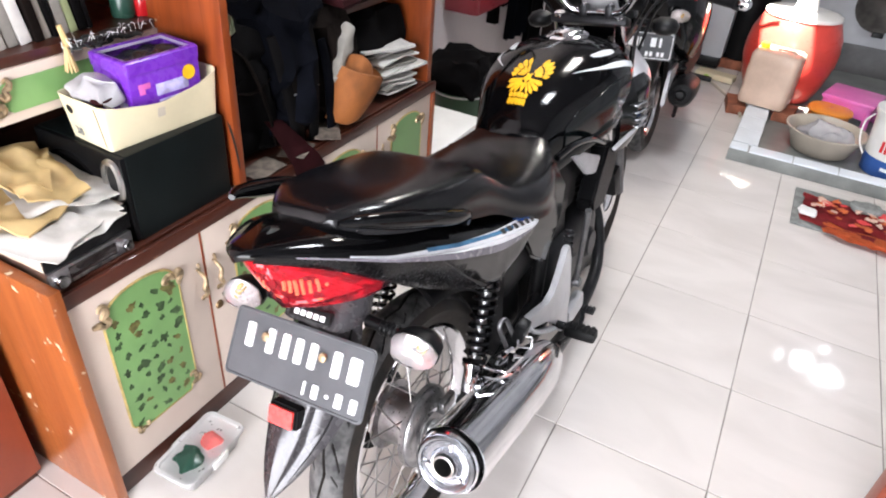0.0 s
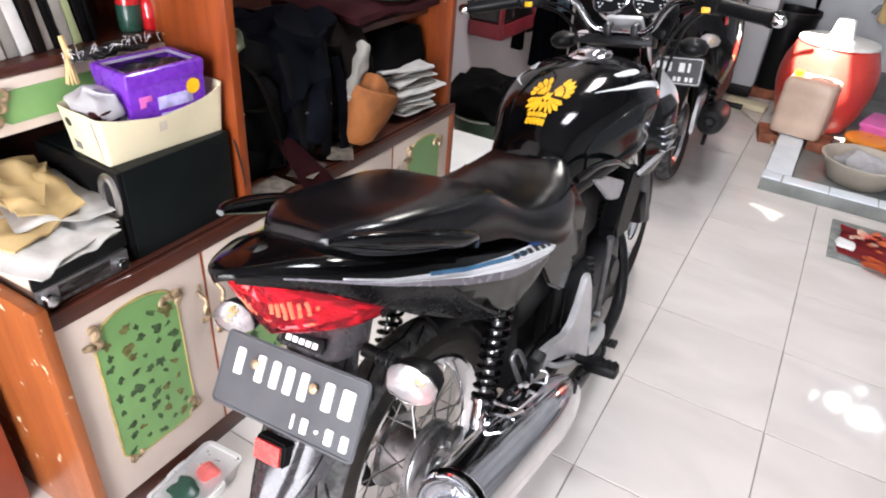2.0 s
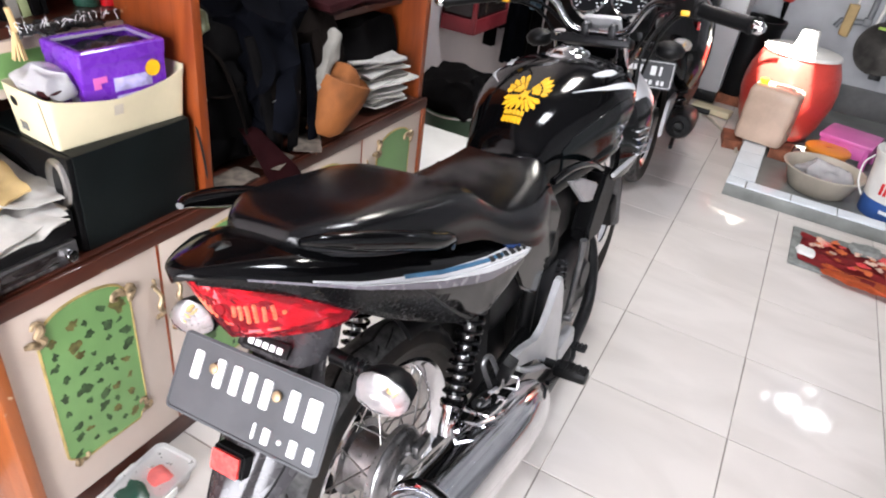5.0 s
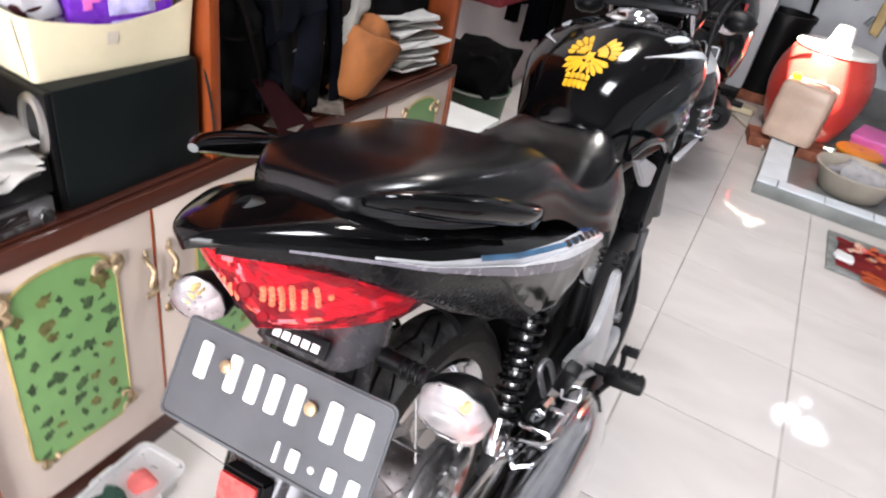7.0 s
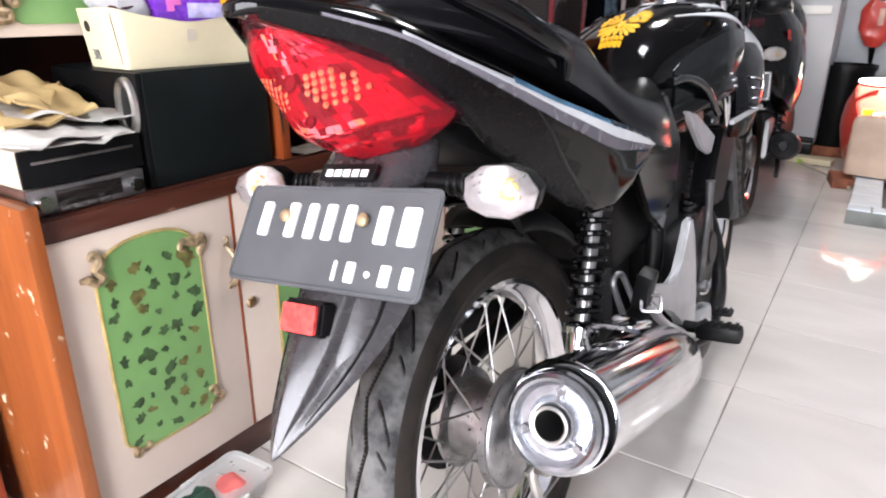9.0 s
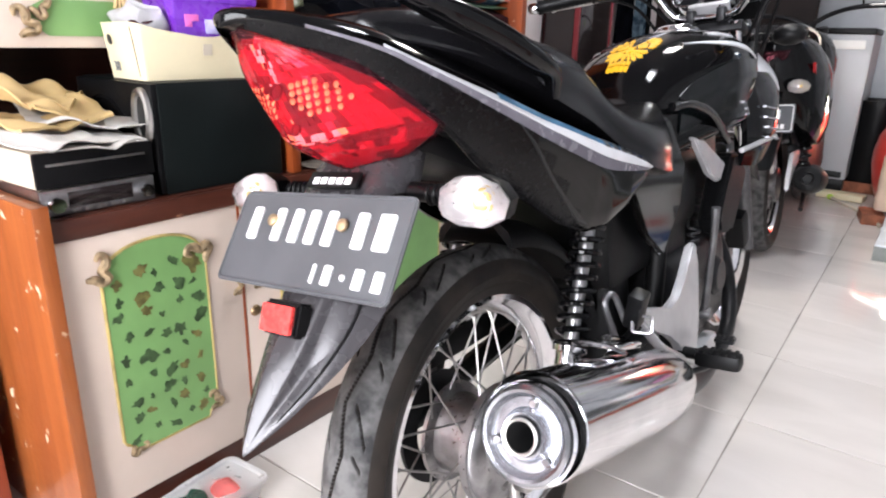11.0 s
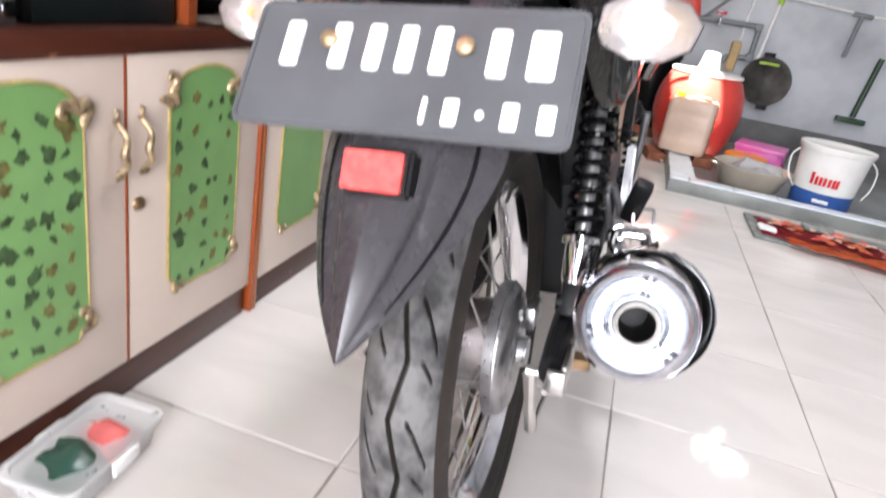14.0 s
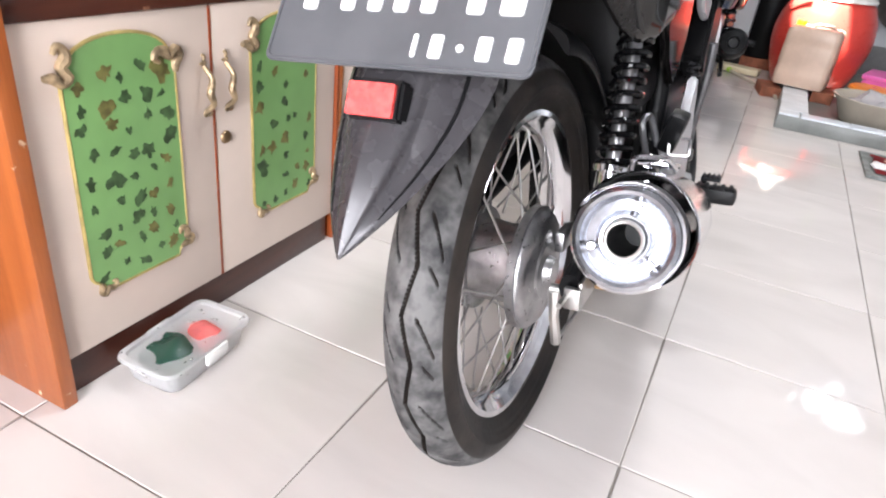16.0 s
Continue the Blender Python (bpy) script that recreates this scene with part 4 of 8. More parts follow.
# bracket plate under the lamp, with a light name strip
bm = B()
rows = [[(0, -0.178, 0.742), (0.05, -0.176, 0.742), (0.062, -0.14, 0.742), (0.0, -0.13, 0.742)],
        [(0, -0.205, 0.722), (0.052, -0.203, 0.722), (0.064, -0.15, 0.722), (0.0, -0.14, 0.722)],
        [(0, -0.236, 0.690), (0.058, -0.233, 0.690), (0.068, -0.17, 0.690), (0.0, -0.16, 0.690)]]
loft(bm, rows, 3, 3)
part("lamp_bracket", bm, M["grey_plastic"], bike)
bm = B()
box(bm, (0, -0.2335, 0.7075), (0.078, 0.004, 0.020), 0.0015, pose(0, 0, 0, -40))
name_strip = part("name_strip", bm, M["black_plastic"], bike)
for k in range(5):
    bm = B()
    box(bm, (-0.025 + 0.0125 * k, -0.2362, 0.7075), (0.0095, 0.002, 0.0085), 0.0010, pose(0, 0, 0, -40))
    part("plain_bar", bm, M["plate_white"], name_strip, "pale plain bar")

# number plate
PL = Matrix.Translation((0, -0.2790, 0.6480)) @ pose(0, 0, 0, 90 - 34.0)
bm = B()
prism(bm, rounded(0.272, 0.112, 0.009), 0.0022, PL)
plate = part("number_plate", bm, M["plate"], bike, "dark grey pressed metal number plate with white bars")
bm = B()
rim = [PL @ Vector((a, b, 0.0022)) for a, b in rounded(0.266, 0.106, 0.008)]
tube(bm, rim, 0.0016, 6, closed=True)
part("rim", bm, M["plate"], plate)
for u, w in ((-0.1020, 0.025), (-0.0600, 0.023), (-0.0305, 0.023), (-0.0035, 0.023), (0.0240, 0.023), (0.0690, 0.025), (0.1020, 0.034)):
    bm = B()
    prism(bm, rounded(w * 0.62, 0.039, 0.003), 0.0022, PL @ pose(u + 0.004, 0.016, 0.0022))
    part("plain_bar", bm, M["plate_white"], plate, "raised white bar")
for u, w in ((0.0245, 0.007), (0.0455, 0.019), (0.0900, 0.020), (0.1165, 0.020)):
    bm = B()
    prism(bm, rounded(w * 0.62, 0.021, 0.002), 0.002, PL @ pose(u, -0.034, 0.0022))
    part("plain_bar", bm, M["plate_white"], plate, "raised white bar")
bm = B()
lathe(bm, [(0.0, 0.003), (0.003, 0.002), (0.0036, 0.0)], PL @ pose(0.0675, -0.034, 0.0022), 10)
part("plain_bar", bm, M["plate_white"], plate, "raised white dot")
for u in (-0.066, 0.047):
    bm = B()
    lathe(bm, [(0.0, 0.005), (0.004, 0.0048), (0.007, 0.003), (0.0075, 0.0)], PL @ pose(u, 0.020, 0.0046), 14)
    part("bolt", bm, M["gold"], plate, "small brass bolt")
bm = B()
box(bm, (0, -0.252, 0.632), (0.10, 0.016, 0.06), 0.004, pose(0, 0, 0, -34))
part("plate_bracket", bm, M["black_plastic"], bike)
# red reflector on the mudguard
RF = Matrix.Translation((0.0, -0.322, 0.5760)) @ pose(0, 0, 0, 90 - 22.0)
bm = B()
box(bm, (0, 0, 0), (1, 1, 1), 0, RF @ Matrix.Diagonal((0.055, 0.036, 0.020, 1)))
bmesh.ops.bevel(bm, geom=bm.edges[:], offset=0.003, segments=2, affect="EDGES")
refl = part("reflector", bm, M["black_plastic"], bike, "red reflector in a black housing")
bm = B()
prism(bm, rounded(0.047, 0.029, 0.002, 2), 0.004, RF @ pose(-0.0015, -0.001, 0.010))
part("lens", bm, M["red_reflector"], refl, "red prism reflector")

# tail lamp: a ridge down the middle, an edge that runs out to a corner on each side and back under
LAMP_RIDGE = ((-0.334, 0.866), (-0.328, 0.848), (-0.319, 0.825), (-0.306, 0.792), (-0.288, 0.757), (-0.284, 0.7525), (-0.262, 0.738), (-0.212, 0.716))
LAMP_EDGE = ((0.008, -0.331, 0.864), (0.040, -0.301, 0.847), (0.074, -0.270, 0.829), (0.094, -0.226, 0.803), (0.109, -0.174, 0.769), (0.109, -0.174, 0.765), (0.101, -0.183, 0.750), (0.060, -0.193, 0.726))
LS = []
for (y, z), (ex, ey, ez) in zip(LAMP_RIDGE, LAMP_EDGE):
    LS.append([(0, y, z), (ex * 0.42, y + (ey - y) * 0.24, z + (ez - z) * 0.36), (ex * 0.78, y + (ey - y) * 0.62, z + (ez - z) * 0.72), (ex, ey, ez), (ex * 0.90, ey + 0.030, ez + 0.001), (0, ey + 0.034, ez)])
bm = B()
loft(bm, LS, 4, 4)
tail = part("tail_lamp", bm, M["red_lens"], bike, "large faceted red tail lamp", sharp=22)
bm = B()
loft(bm, [[(0, ey + 0.055, ez + 0.020), (ex * 0.70, ey + 0.045, ez + 0.018), (ex * 1.03, ey + 0.006, ez + 0.006), (ex * 0.95, ey + 0.036, ez - 0.002), (0, ey + 0.050, ez - 0.002)] for ex, ey, ez in LAMP_EDGE[:5]], 3, 3)
part("lamp_housing", bm, M["black_plastic"], bike, "black plastic housing round the lamp")
LENS_ROWS = [spline(r, 4) for r in LS]


def lens_at(u, v):
    """A place on the lens's skin: u from the middle outwards, v from the top down, both 0 to 1."""
    x = v * (len(LS) - 1)
    i = min(int(x), len(LS) - 2)
    c = u * 12
    k = min(int(c), 11)
    a = LENS_ROWS[i][k] * (1 - c + k) + LENS_ROWS[i][k + 1] * (c - k)
    b = LENS_ROWS[i + 1][k] * (1 - c + k) + LENS_ROWS[i + 1][k + 1] * (c - k)
    return Vector([float(q) for q in a * (1 - x + i) + b * (x - i)])


def behind_lens(s, u, v, deep):
    p = lens_at(u, v)
    deep += 0.012 * max(0.0, 1 - u / 0.40)
    return Vector((s * p.x * 0.93, p.y + deep, p.z - deep * 0.15))


rng = random.Random(12)
NV, NU = 24, 16
for s in (-1, 1):
    sets = {k: B() for k in ("red_inner", "red_deep", "red_glow", "amber")}
    for i in range(NV):
        for j in range(NU):
            v0, v1, u0, u1 = 0.05 + 0.92 * i / NV, 0.05 + 0.92 * (i + 1) / NV, 0.95 * j / NU, 0.95 * (j + 1) / NU
            u, v = (u0 + u1) / 2, (v0 + v1) / 2
            # the lamp's bright glow and glints are painted in as pale and amber facets
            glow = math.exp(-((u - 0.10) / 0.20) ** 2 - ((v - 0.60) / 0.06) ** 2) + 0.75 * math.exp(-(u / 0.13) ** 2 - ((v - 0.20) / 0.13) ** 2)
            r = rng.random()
            # darker red by noise, more so outwards and in a low band
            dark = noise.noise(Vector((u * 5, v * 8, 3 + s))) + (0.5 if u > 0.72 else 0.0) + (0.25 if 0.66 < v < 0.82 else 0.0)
            kind = "amber" if r < 0.22 * glow else "red_glow" if r < 0.95 * glow else "red_deep" if dark + 0.5 * r > 0.42 else "red_inner"
            tilt = [rng.uniform(0.0, 0.004) for _ in range(4)]
            ring = [behind_lens(s, uu, vv, 0.009 + t) for (uu, vv), t in zip(((u0, v0), (u1, v0), (u1, v1), (u0, v1)), tilt)]
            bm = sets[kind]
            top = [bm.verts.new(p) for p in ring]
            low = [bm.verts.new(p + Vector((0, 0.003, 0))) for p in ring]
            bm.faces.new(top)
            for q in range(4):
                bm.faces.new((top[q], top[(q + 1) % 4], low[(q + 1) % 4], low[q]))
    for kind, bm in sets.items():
        part("reflector_facets", bm, M[kind], tail, {"red_inner": "red reflector facets", "red_deep": "dark red reflector facets", "red_glow": "pale red facets painting the lamp's glow", "amber": "amber facets painting the lamp's yellow glints"}[kind])
for v, r in ((0.37, 0.0085), (0.53, 0.0065)):        # two bulb openings on the middle line
    p = lens_at(0.0, v)
    bm = B()
    lathe(bm, [(0.0, 0.001), (r * 0.75, 0.0012), (r * 0.8, 0.003), (r, 0.003), (r * 1.05, 0.0)], Matrix.Translation((0.004, p.y + 0.0150, p.z)) @ pose(0, 0, 0, 72), 24)
    part("bulb_cup", bm, M["red_deep"], tail, "round bulb opening")
for s in (-1, 1):                                    # two patches of honeycomb prisms, their yellow glints painted in amber
    for r in range(5):
        for c in range(6):
            if r in (0, 4) and c in (0, 5):
                continue
            p = behind_lens(s, 0.13 + 0.084 * c + 0.042 * (r % 2), 0.350 + 0.030 * r, 0.0060)
            bm = B()
            lathe(bm, [(0.0, 0.0026), (0.0014, 0.0020), (0.0036, 0.0)], Matrix.Translation(p) @ pose(0, 0, 0, 70, 0, s * 28) @ Matrix.Diagonal((0.9, 1.1, 1, 1)), 6)
            part("prism", bm, M["amber"], tail, "small prism, amber for its painted glint")

# tail cowl
CW = [(-0.350, 0.004, 0.877, 0.875, 0.871, 0.003), (-0.336, 0.026, 0.883, 0.874, 0.862, 0.020), (-0.296, 0.060, 0.881, 0.861, 0.843, 0.050),
      (-0.240, 0.098, 0.873, 0.838, 0.812, 0.088), (-0.174, 0.120, 0.855, 0.806, 0.764, 0.110), (-0.100, 0.134, 0.835, 0.775, 0.708, 0.108),
      (-0.020, 0.146, 0.796, 0.743, 0.658, 0.114), (0.060, 0.154, 0.760, 0.717, 0.611, 0.123), (0.110, 0.158, 0.738, 0.701, 0.589, 0.134),
      (0.150, 0.160, 0.724, 0.690, 0.590, 0.147), (0.200, 0.163, 0.706, 0.676, 0.608, 0.156), (0.260, 0.164, 0.688, 0.657, 0.634, 0.160), (0.292, 0.157, 0.676, 0.650, 0.642, 0.155), (0.306, 0.148, 0.664, 0.646, 0.643, 0.148)]
rows_top, rows_side = [], []
for y, w, zt, zs, zb, wb in CW:
    rows_top.append([(0.0, y, zt), (w * 0.45, y, zt - (zt - zs) * 0.10), (w * 0.82, y, zt - (zt - zs) * 0.42), (w * 1.0, y, zs), (w * 0.9, y, zs - 0.006), (0.0, y, zs - 0.010)])
    rows_side.append([(w * 0.90, y, zs + 0.0), (w * 1.012, y, zs - 0.001), (w * 0.99, y, zs - (zs - zb) * 0.35), (wb * 1.0, y, zb), (wb * 0.9, y, zb + 0.001), (w * 0.86, y, zs - (zs - zb) * 0.4)])
bm = B()
loft(bm, rows_top, 3, 4)
cowl = part("tail_cowl", bm, M["black_paint"], bike, "glossy black tail cowl", sharp=60)
SEAM = ((-0.092, 0.010, 0.0012), (-0.070, 0.15, 0.0018), (-0.043, 0.32, 0.0026), (-0.014, 0.50, 0.0036), (0.014, 0.65, 0.0050), (0.044, 0.765, 0.0064), (0.068, 0.85, 0.0078), (0.096, 0.97, 0.0088))


def seam_y(share):
    return float(np.interp(share, [q[1] for q in SEAM], [q[0] for q in SEAM]))


for s in (-1, 1):
    fine = [spline([(s * a, b, c) for a, b, c in r], 3) for r in rows_side[1:]]
    dense = [fine[0]] + [[p * (1 - k / 6) + q * (k / 6) for p, q in zip(r0, r1)] for r0, r1 in zip(fine, fine[1:]) for k in range(1, 7)]
    rear_bm, front_bm = B(), B()
    made = ({}, {})
    count = len(dense[0])
    for i in range(len(dense) - 1):
        for j in range(count):
            share = min(1.0, max(0.0, (j + 0.5 - 3) / 6)) if j < 10 else 0.5
            which = 0 if (dense[i][j][1] + dense[i + 1][j][1]) / 2 < seam_y(share) else 1
            face = []
            for a, b in ((i, j), (i, (j + 1) % count), (i + 1, (j + 1) % count), (i + 1, j)):
                if (a, b) not in made[which]:
                    made[which][(a, b)] = (rear_bm, front_bm)[which].verts.new([float(c) for c in dense[a][b]])
                face.append(made[which][(a, b)])
            (rear_bm, front_bm)[which].faces.new(face)
    part("rear_panel", rear_bm, M["rear_panel"], bike, "matt black rear side panel", sharp=60)
    part("side_cover", front_bm, M["side_paint"], bike, "satin dark side cover", sharp=60)


def strip_on_side(s, t0, t1, lo, hi, mat, name, label, lift=0.0036):
    """A thin decal along the shoulder between two stations, its edges lo and hi as shares of the side height."""
    ys = [c[0] for c in CW]
    n = 26
    ra, rb = [], []
    for k in range(n + 1):
        y = t0 + (t1 - t0) * k / n
        w, zs, zb, wb = (float(np.interp(y, ys, [c[j] for c in CW])) for j in (1, 3, 4, 5))
        f = k / n
        for row, share in ((ra, lo(f)), (rb, hi(f))):
            x = (w * 1.012 - w * 0.022 * share / 0.35) if share < 0.35 else w * 0.99 + (wb - w * 0.99) * (share - 0.35) / 0.65
            row.append((s * (x + lift), y, zs - 0.001 - (zs - zb) * share + lift * 0.3))
    bm = B()
    inner = [(x - s * 0.005, y, z) for x, y, z in ra]
    quads(bm, [inner, ra, rb, [(x - s * 0.005, y, z) for x, y, z in rb]], False)
    part(name, bm, M[mat], cowl, label)


for s in (-1, 1):
    ys = [c[0] for c in CW]
    edge_a, edge_b = [], []
    for y0, share, half_w in [tuple(float(q) for q in p) for p in spline(SEAM, 4)]:
        for row, y in ((edge_a, y0 - half_w), (edge_b, y0 + half_w)):
            w, zs, zb, wb = (float(np.interp(y, ys, [c[j] for c in CW])) for j in (1, 3, 4, 5))
            x = (w * 1.012 + (w * 0.99 - w * 1.012) * share / 0.35) if share < 0.35 else w * 0.99 + (wb - w * 0.99) * (share - 0.35) / 0.65
            row.append((s * (x + 0.0030), y, zs - 0.001 - (zs - zb) * share))
    # the dark gap between the panels is painted as a raised black strip
    bm = B()
    quads(bm, [[(x - s * 0.006, y, z) for x, y, z in edge_a], edge_a, edge_b, [(x - s * 0.006, y, z) for x, y, z in edge_b]], False)
    part("panel_gap_strip", bm, M["hair_black"], cowl, "raised black strip painting the dark gap between two side panels")


def strip_on_shoulder(s, t0, t1, lo, hi, mat, name, label, lift=0.0030):
    """A thin decal on the upward face of the shoulder, its edges as shares of the way from the edge to the top."""
    ys = [c[0] for c in CW]
    n = 26
    rows_ = [[], [], []]
    for k in range(n + 1):
        y, f = t0 + (t1 - t0) * k / n, k / n
        w, zt, zs = (float(np.interp(y, ys, [c[j] for c in CW])) for j in (1, 2, 3))
        px, pz = (0.0, 0.55, 1.0), ((w, zs), (w * 0.93, zt - (zt - zs) * 0.66), (w * 0.82, zt - (zt - zs) * 0.42))
        for row, share in zip(rows_, (lo(f), (lo(f) + hi(f)) / 2, hi(f))):
            x = float(np.interp(share, px, [q[0] for q in pz]))
            z = float(np.interp(share, px, [q[1] for q in pz]))
            row.append((s * (x + lift * 0.7), y, z + lift))
    bm = B()
    quads(bm, [[(x, y, z - 0.003) for x, y, z in rows_[0]], *rows_, [(x, y, z - 0.003) for x, y, z in rows_[2]]], False)
    part(name, bm, M[mat], cowl, label)


for s in (-1, 1):
    def white_low(f):
        return 0.015 + 0.22 * max(0.0, f - 0.25)

    strip_on_side(s, -0.22, 0.304, lambda f: 0.0, white_low, "white_decal", "stripe", "white stripe")
    strip_on_side(s, -0.30, 0.306, lambda f: white_low(f) - 0.004, lambda f: white_low(f) + 0.14, "lavender", "stripe", "wide silver grey stripe")
    strip_on_shoulder(s, -0.24, 0.304, lambda f: 0.0, lambda f: 0.01 + 0.86 * f ** 1.35, "white_decal", "stripe", "white stripe")
    strip_on_shoulder(s, -0.10, 0.17, lambda f: 0.10 + 0.10 * f, lambda f: 0.20 + 0.22 * f, "sky_decal", "stripe", "pale blue stripe", 0.0042)
    strip_on_shoulder(s, 0.20, 0.29, lambda f: 0.55 - 0.10 * f, lambda f: 0.80, "blue_decal", "stripe", "deep blue patch", 0.0042)
    for q in range(6):
        strip_on_shoulder(s, 0.120 + 0.026 * q, 0.136 + 0.026 * q, lambda f, q=q: 0.10 + 0.02 * q, lambda f, q=q: 0.42 + 0.03 * q, "dark_steel", "plain_bar", "dark lettering bar", 0.0044)

# seat
ST = [(-0.222, 0.040, 0.870, 0.862, 0.856), (-0.208, 0.066, 0.882, 0.858, 0.850), (-0.150, 0.108, 0.884, 0.842, 0.830), (-0.080, 0.124, 0.874, 0.828, 0.806), (0.000, 0.132, 0.858, 0.814, 0.778),
      (0.070, 0.134, 0.844, 0.804, 0.750), (0.120, 0.134, 0.830, 0.788, 0.732), (0.160, 0.136, 0.804, 0.762, 0.714), (0.200, 0.142, 0.774, 0.734, 0.690), (0.250, 0.152, 0.748, 0.706, 0.664),
      (0.320, 0.160, 0.732, 0.684, 0.636), (0.400, 0.152, 0.728, 0.676, 0.622), (0.460, 0.130, 0.735, 0.684, 0.620), (0.505, 0.100, 0.750, 0.706, 0.632), (0.520, 0.084, 0.754, 0.716, 0.664)]
rows = []
for y, w, zt, ze, zb in ST:
    rows.append([(0.0, y, zt), (w * 0.55, y, zt - 0.001), (w * 0.86, y, zt - (zt - ze) * 0.22), (w * 0.955, y, zt - (zt - ze) * 0.55), (w, y, ze), (w * 1.0, y, (ze + zb) / 2), (w * 0.93, y, zb), (0.0, y, zb)])
bm = B()
loft(bm, rows, 3, 4)
seat = part("seat", bm, M["seat"], bike, "black vinyl two-level seat", sharp=60)
for s in (-1, 1):
    bm = B()
    tube(bm, [(s * (w * 0.99), y, (ze * 0.7 + zb * 0.3)) for y, w, zt, ze, zb in ST[2:10]], 0.0016, 5, 3)
    part("piping", bm, M["black_vinyl"], seat)

# grab rails
for s in (-1, 1):
    bm = B()
    pts = [(s * 0.140, 0.015, 0.776, 0.009), (s * 0.150, -0.005, 0.802, 0.012), (s * 0.151, -0.050, 0.819, 0.0165), (s * 0.142, -0.110, 0.845, 0.0175), (s * 0.128, -0.170, 0.868, 0.0165),
           (s * 0.110, -0.225, 0.889, 0.011), (s * 0.096, -0.250, 0.895, 0.005)]
    tube(bm, [p[:3] for p in pts], [p[3] for p in pts], 14, 4, flat=0.80)
    part("grab_rail", bm, M["black_paint"], bike, "gloss black grab rail")

# tank
TK = [(0.485, 0.080, 0.748, 0.688, 0.630), (0.505, 0.096, 0.780, 0.723, 0.630), (0.540, 0.106, 0.812, 0.746, 0.635), (0.600, 0.128, 0.842, 0.773, 0.645),
      (0.680, 0.157, 0.864, 0.791, 0.658), (0.760, 0.174, 0.880, 0.804, 0.666), (0.850, 0.177, 0.884, 0.806, 0.672), (0.930, 0.168, 0.874, 0.794, 0.680),
      (1.000, 0.137, 0.854, 0.774, 0.695), (1.045, 0.095, 0.828, 0.756, 0.710), (1.060, 0.060, 0.807, 0.751, 0.720)]
rows = []
for y, w, zt, zm, zb in TK:
    k = min(1.0, max(0.0, (y - 0.53) / 0.1))
    rows.append([(0.0, y, zt), (w * 0.38, y, zt - 0.004), (w * 0.72, y, zt - (zt - zm) * 0.30), (w * 0.96, y, zm + (zt - zm) * 0.18), (w, y, zm - (zm - zb) * 0.25),
                 (w * (0.99 - 0.05 * k), y, zm - (zm - zb) * 0.6), (w * (0.94 - 0.06 * k), y, zb), (0.0, y, zb)])
rows_tank = rows
bm = B()
loft(bm, rows, 3, 4)
tank = part("fuel_tank", bm, M["black_paint"], bike, "glossy black fuel tank with yellow emblem", sharp=60)


def tank_top(u, y):
    """A place on the tank's skin, u across from the middle."""
    ys = [t[0] for t in TK]
    w, zt, zm = (float(np.interp(y, ys, [t[j] for t in TK])) for j in (1, 2, 3))
    xs = [0, w * 0.38, w * 0.72, w * 0.96]
    zz = [zt, zt - 0.004, zt - (zt - zm) * 0.30, zm + (zt - zm) * 0.18]
    return Vector((u, y, float(np.interp(abs(u), xs, zz)) + 0.0035))


# the emblem: a spread of yellow feather shapes lying on the tank
feathers = []
for s in (-1, 1):
    bm = B()
    rows = []
    for y in np.linspace(0.560, 0.860, 13):
        w, zt, zm, zb = (float(np.interp(y, [t[0] for t in TK], [t[j] for t in TK])) for j in (1, 2, 3, 4))
        k = min(1.0, max(0.0, (y - 0.53) / 0.1))
        e = math.sin(math.pi * (y - 0.545) / 0.335) ** 0.4
        prof = [(w * 1.0 + 0.001, zm + (zt - zm) * 0.10 * e - 0.02 * (1 - e)), (w * 1.0 + 0.004, zm - (zm - zb) * 0.25), (w * (0.99 - 0.05 * k) + 0.004, zm - (zm - zb) * 0.6), (w * (0.94 - 0.06 * k) + 0.003, zb + 0.010 + 0.03 * (1 - e))]
        rows.append([(s * a, y, b) for a, b in spline(prof, 4)])
    back = [[(p[0] - s * 0.008, p[1], p[2]) for p in r][::-1] for r in rows]
    quads(bm, [list(a) + list(b) for a, b in zip(rows, back)])
    part("knee_panel", bm, M["knee_black"], tank, "matt dark knee panel")
for s in (-1, 1):
    for k in range(5):          # upper wings, two tiers of feathers
        a, d, n0, n1 = radians(4 + 15 * k), radians(6.0), 0.041, (0.060, 0.066, 0.070, 0.071, 0.068)[k]
        fan = [(n0, a - d), (n1 * 0.88, a - d), (n1, a + d * 0.3), (n1 * 0.86, a + d), (n0, a + d * 0.9)]
        feathers.append([(s * (0.003 + r * math.cos(q)), 0.608 + r * math.sin(q)) for r, q in fan])
    for k in range(4):
        a, d, n0, n1 = radians(8 + 18 * k), radians(7.3), 0.014, 0.038
        fan = [(n0, a - d), (n1 * 0.92, a - d), (n1, a), (n1 * 0.9, a + d), (n0, a + d)]
        feathers.append([(s * (0.003 + r * math.cos(q)), 0.608 + r * math.sin(q)) for r, q in fan])
    for k in range(4):          # lower wings
        a, d, n1 = radians(-10 - 17 * k), radians(6.9), (0.056, 0.056, 0.050, 0.040)[k]
        fan = [(0.014, a + d), (n1 * 0.86, a + d), (n1, a), (n1 * 0.84, a - d), (0.014, a - d)]
        feathers.append([(s * r * math.cos(q), 0.598 + r * math.sin(q)) for r, q in fan])
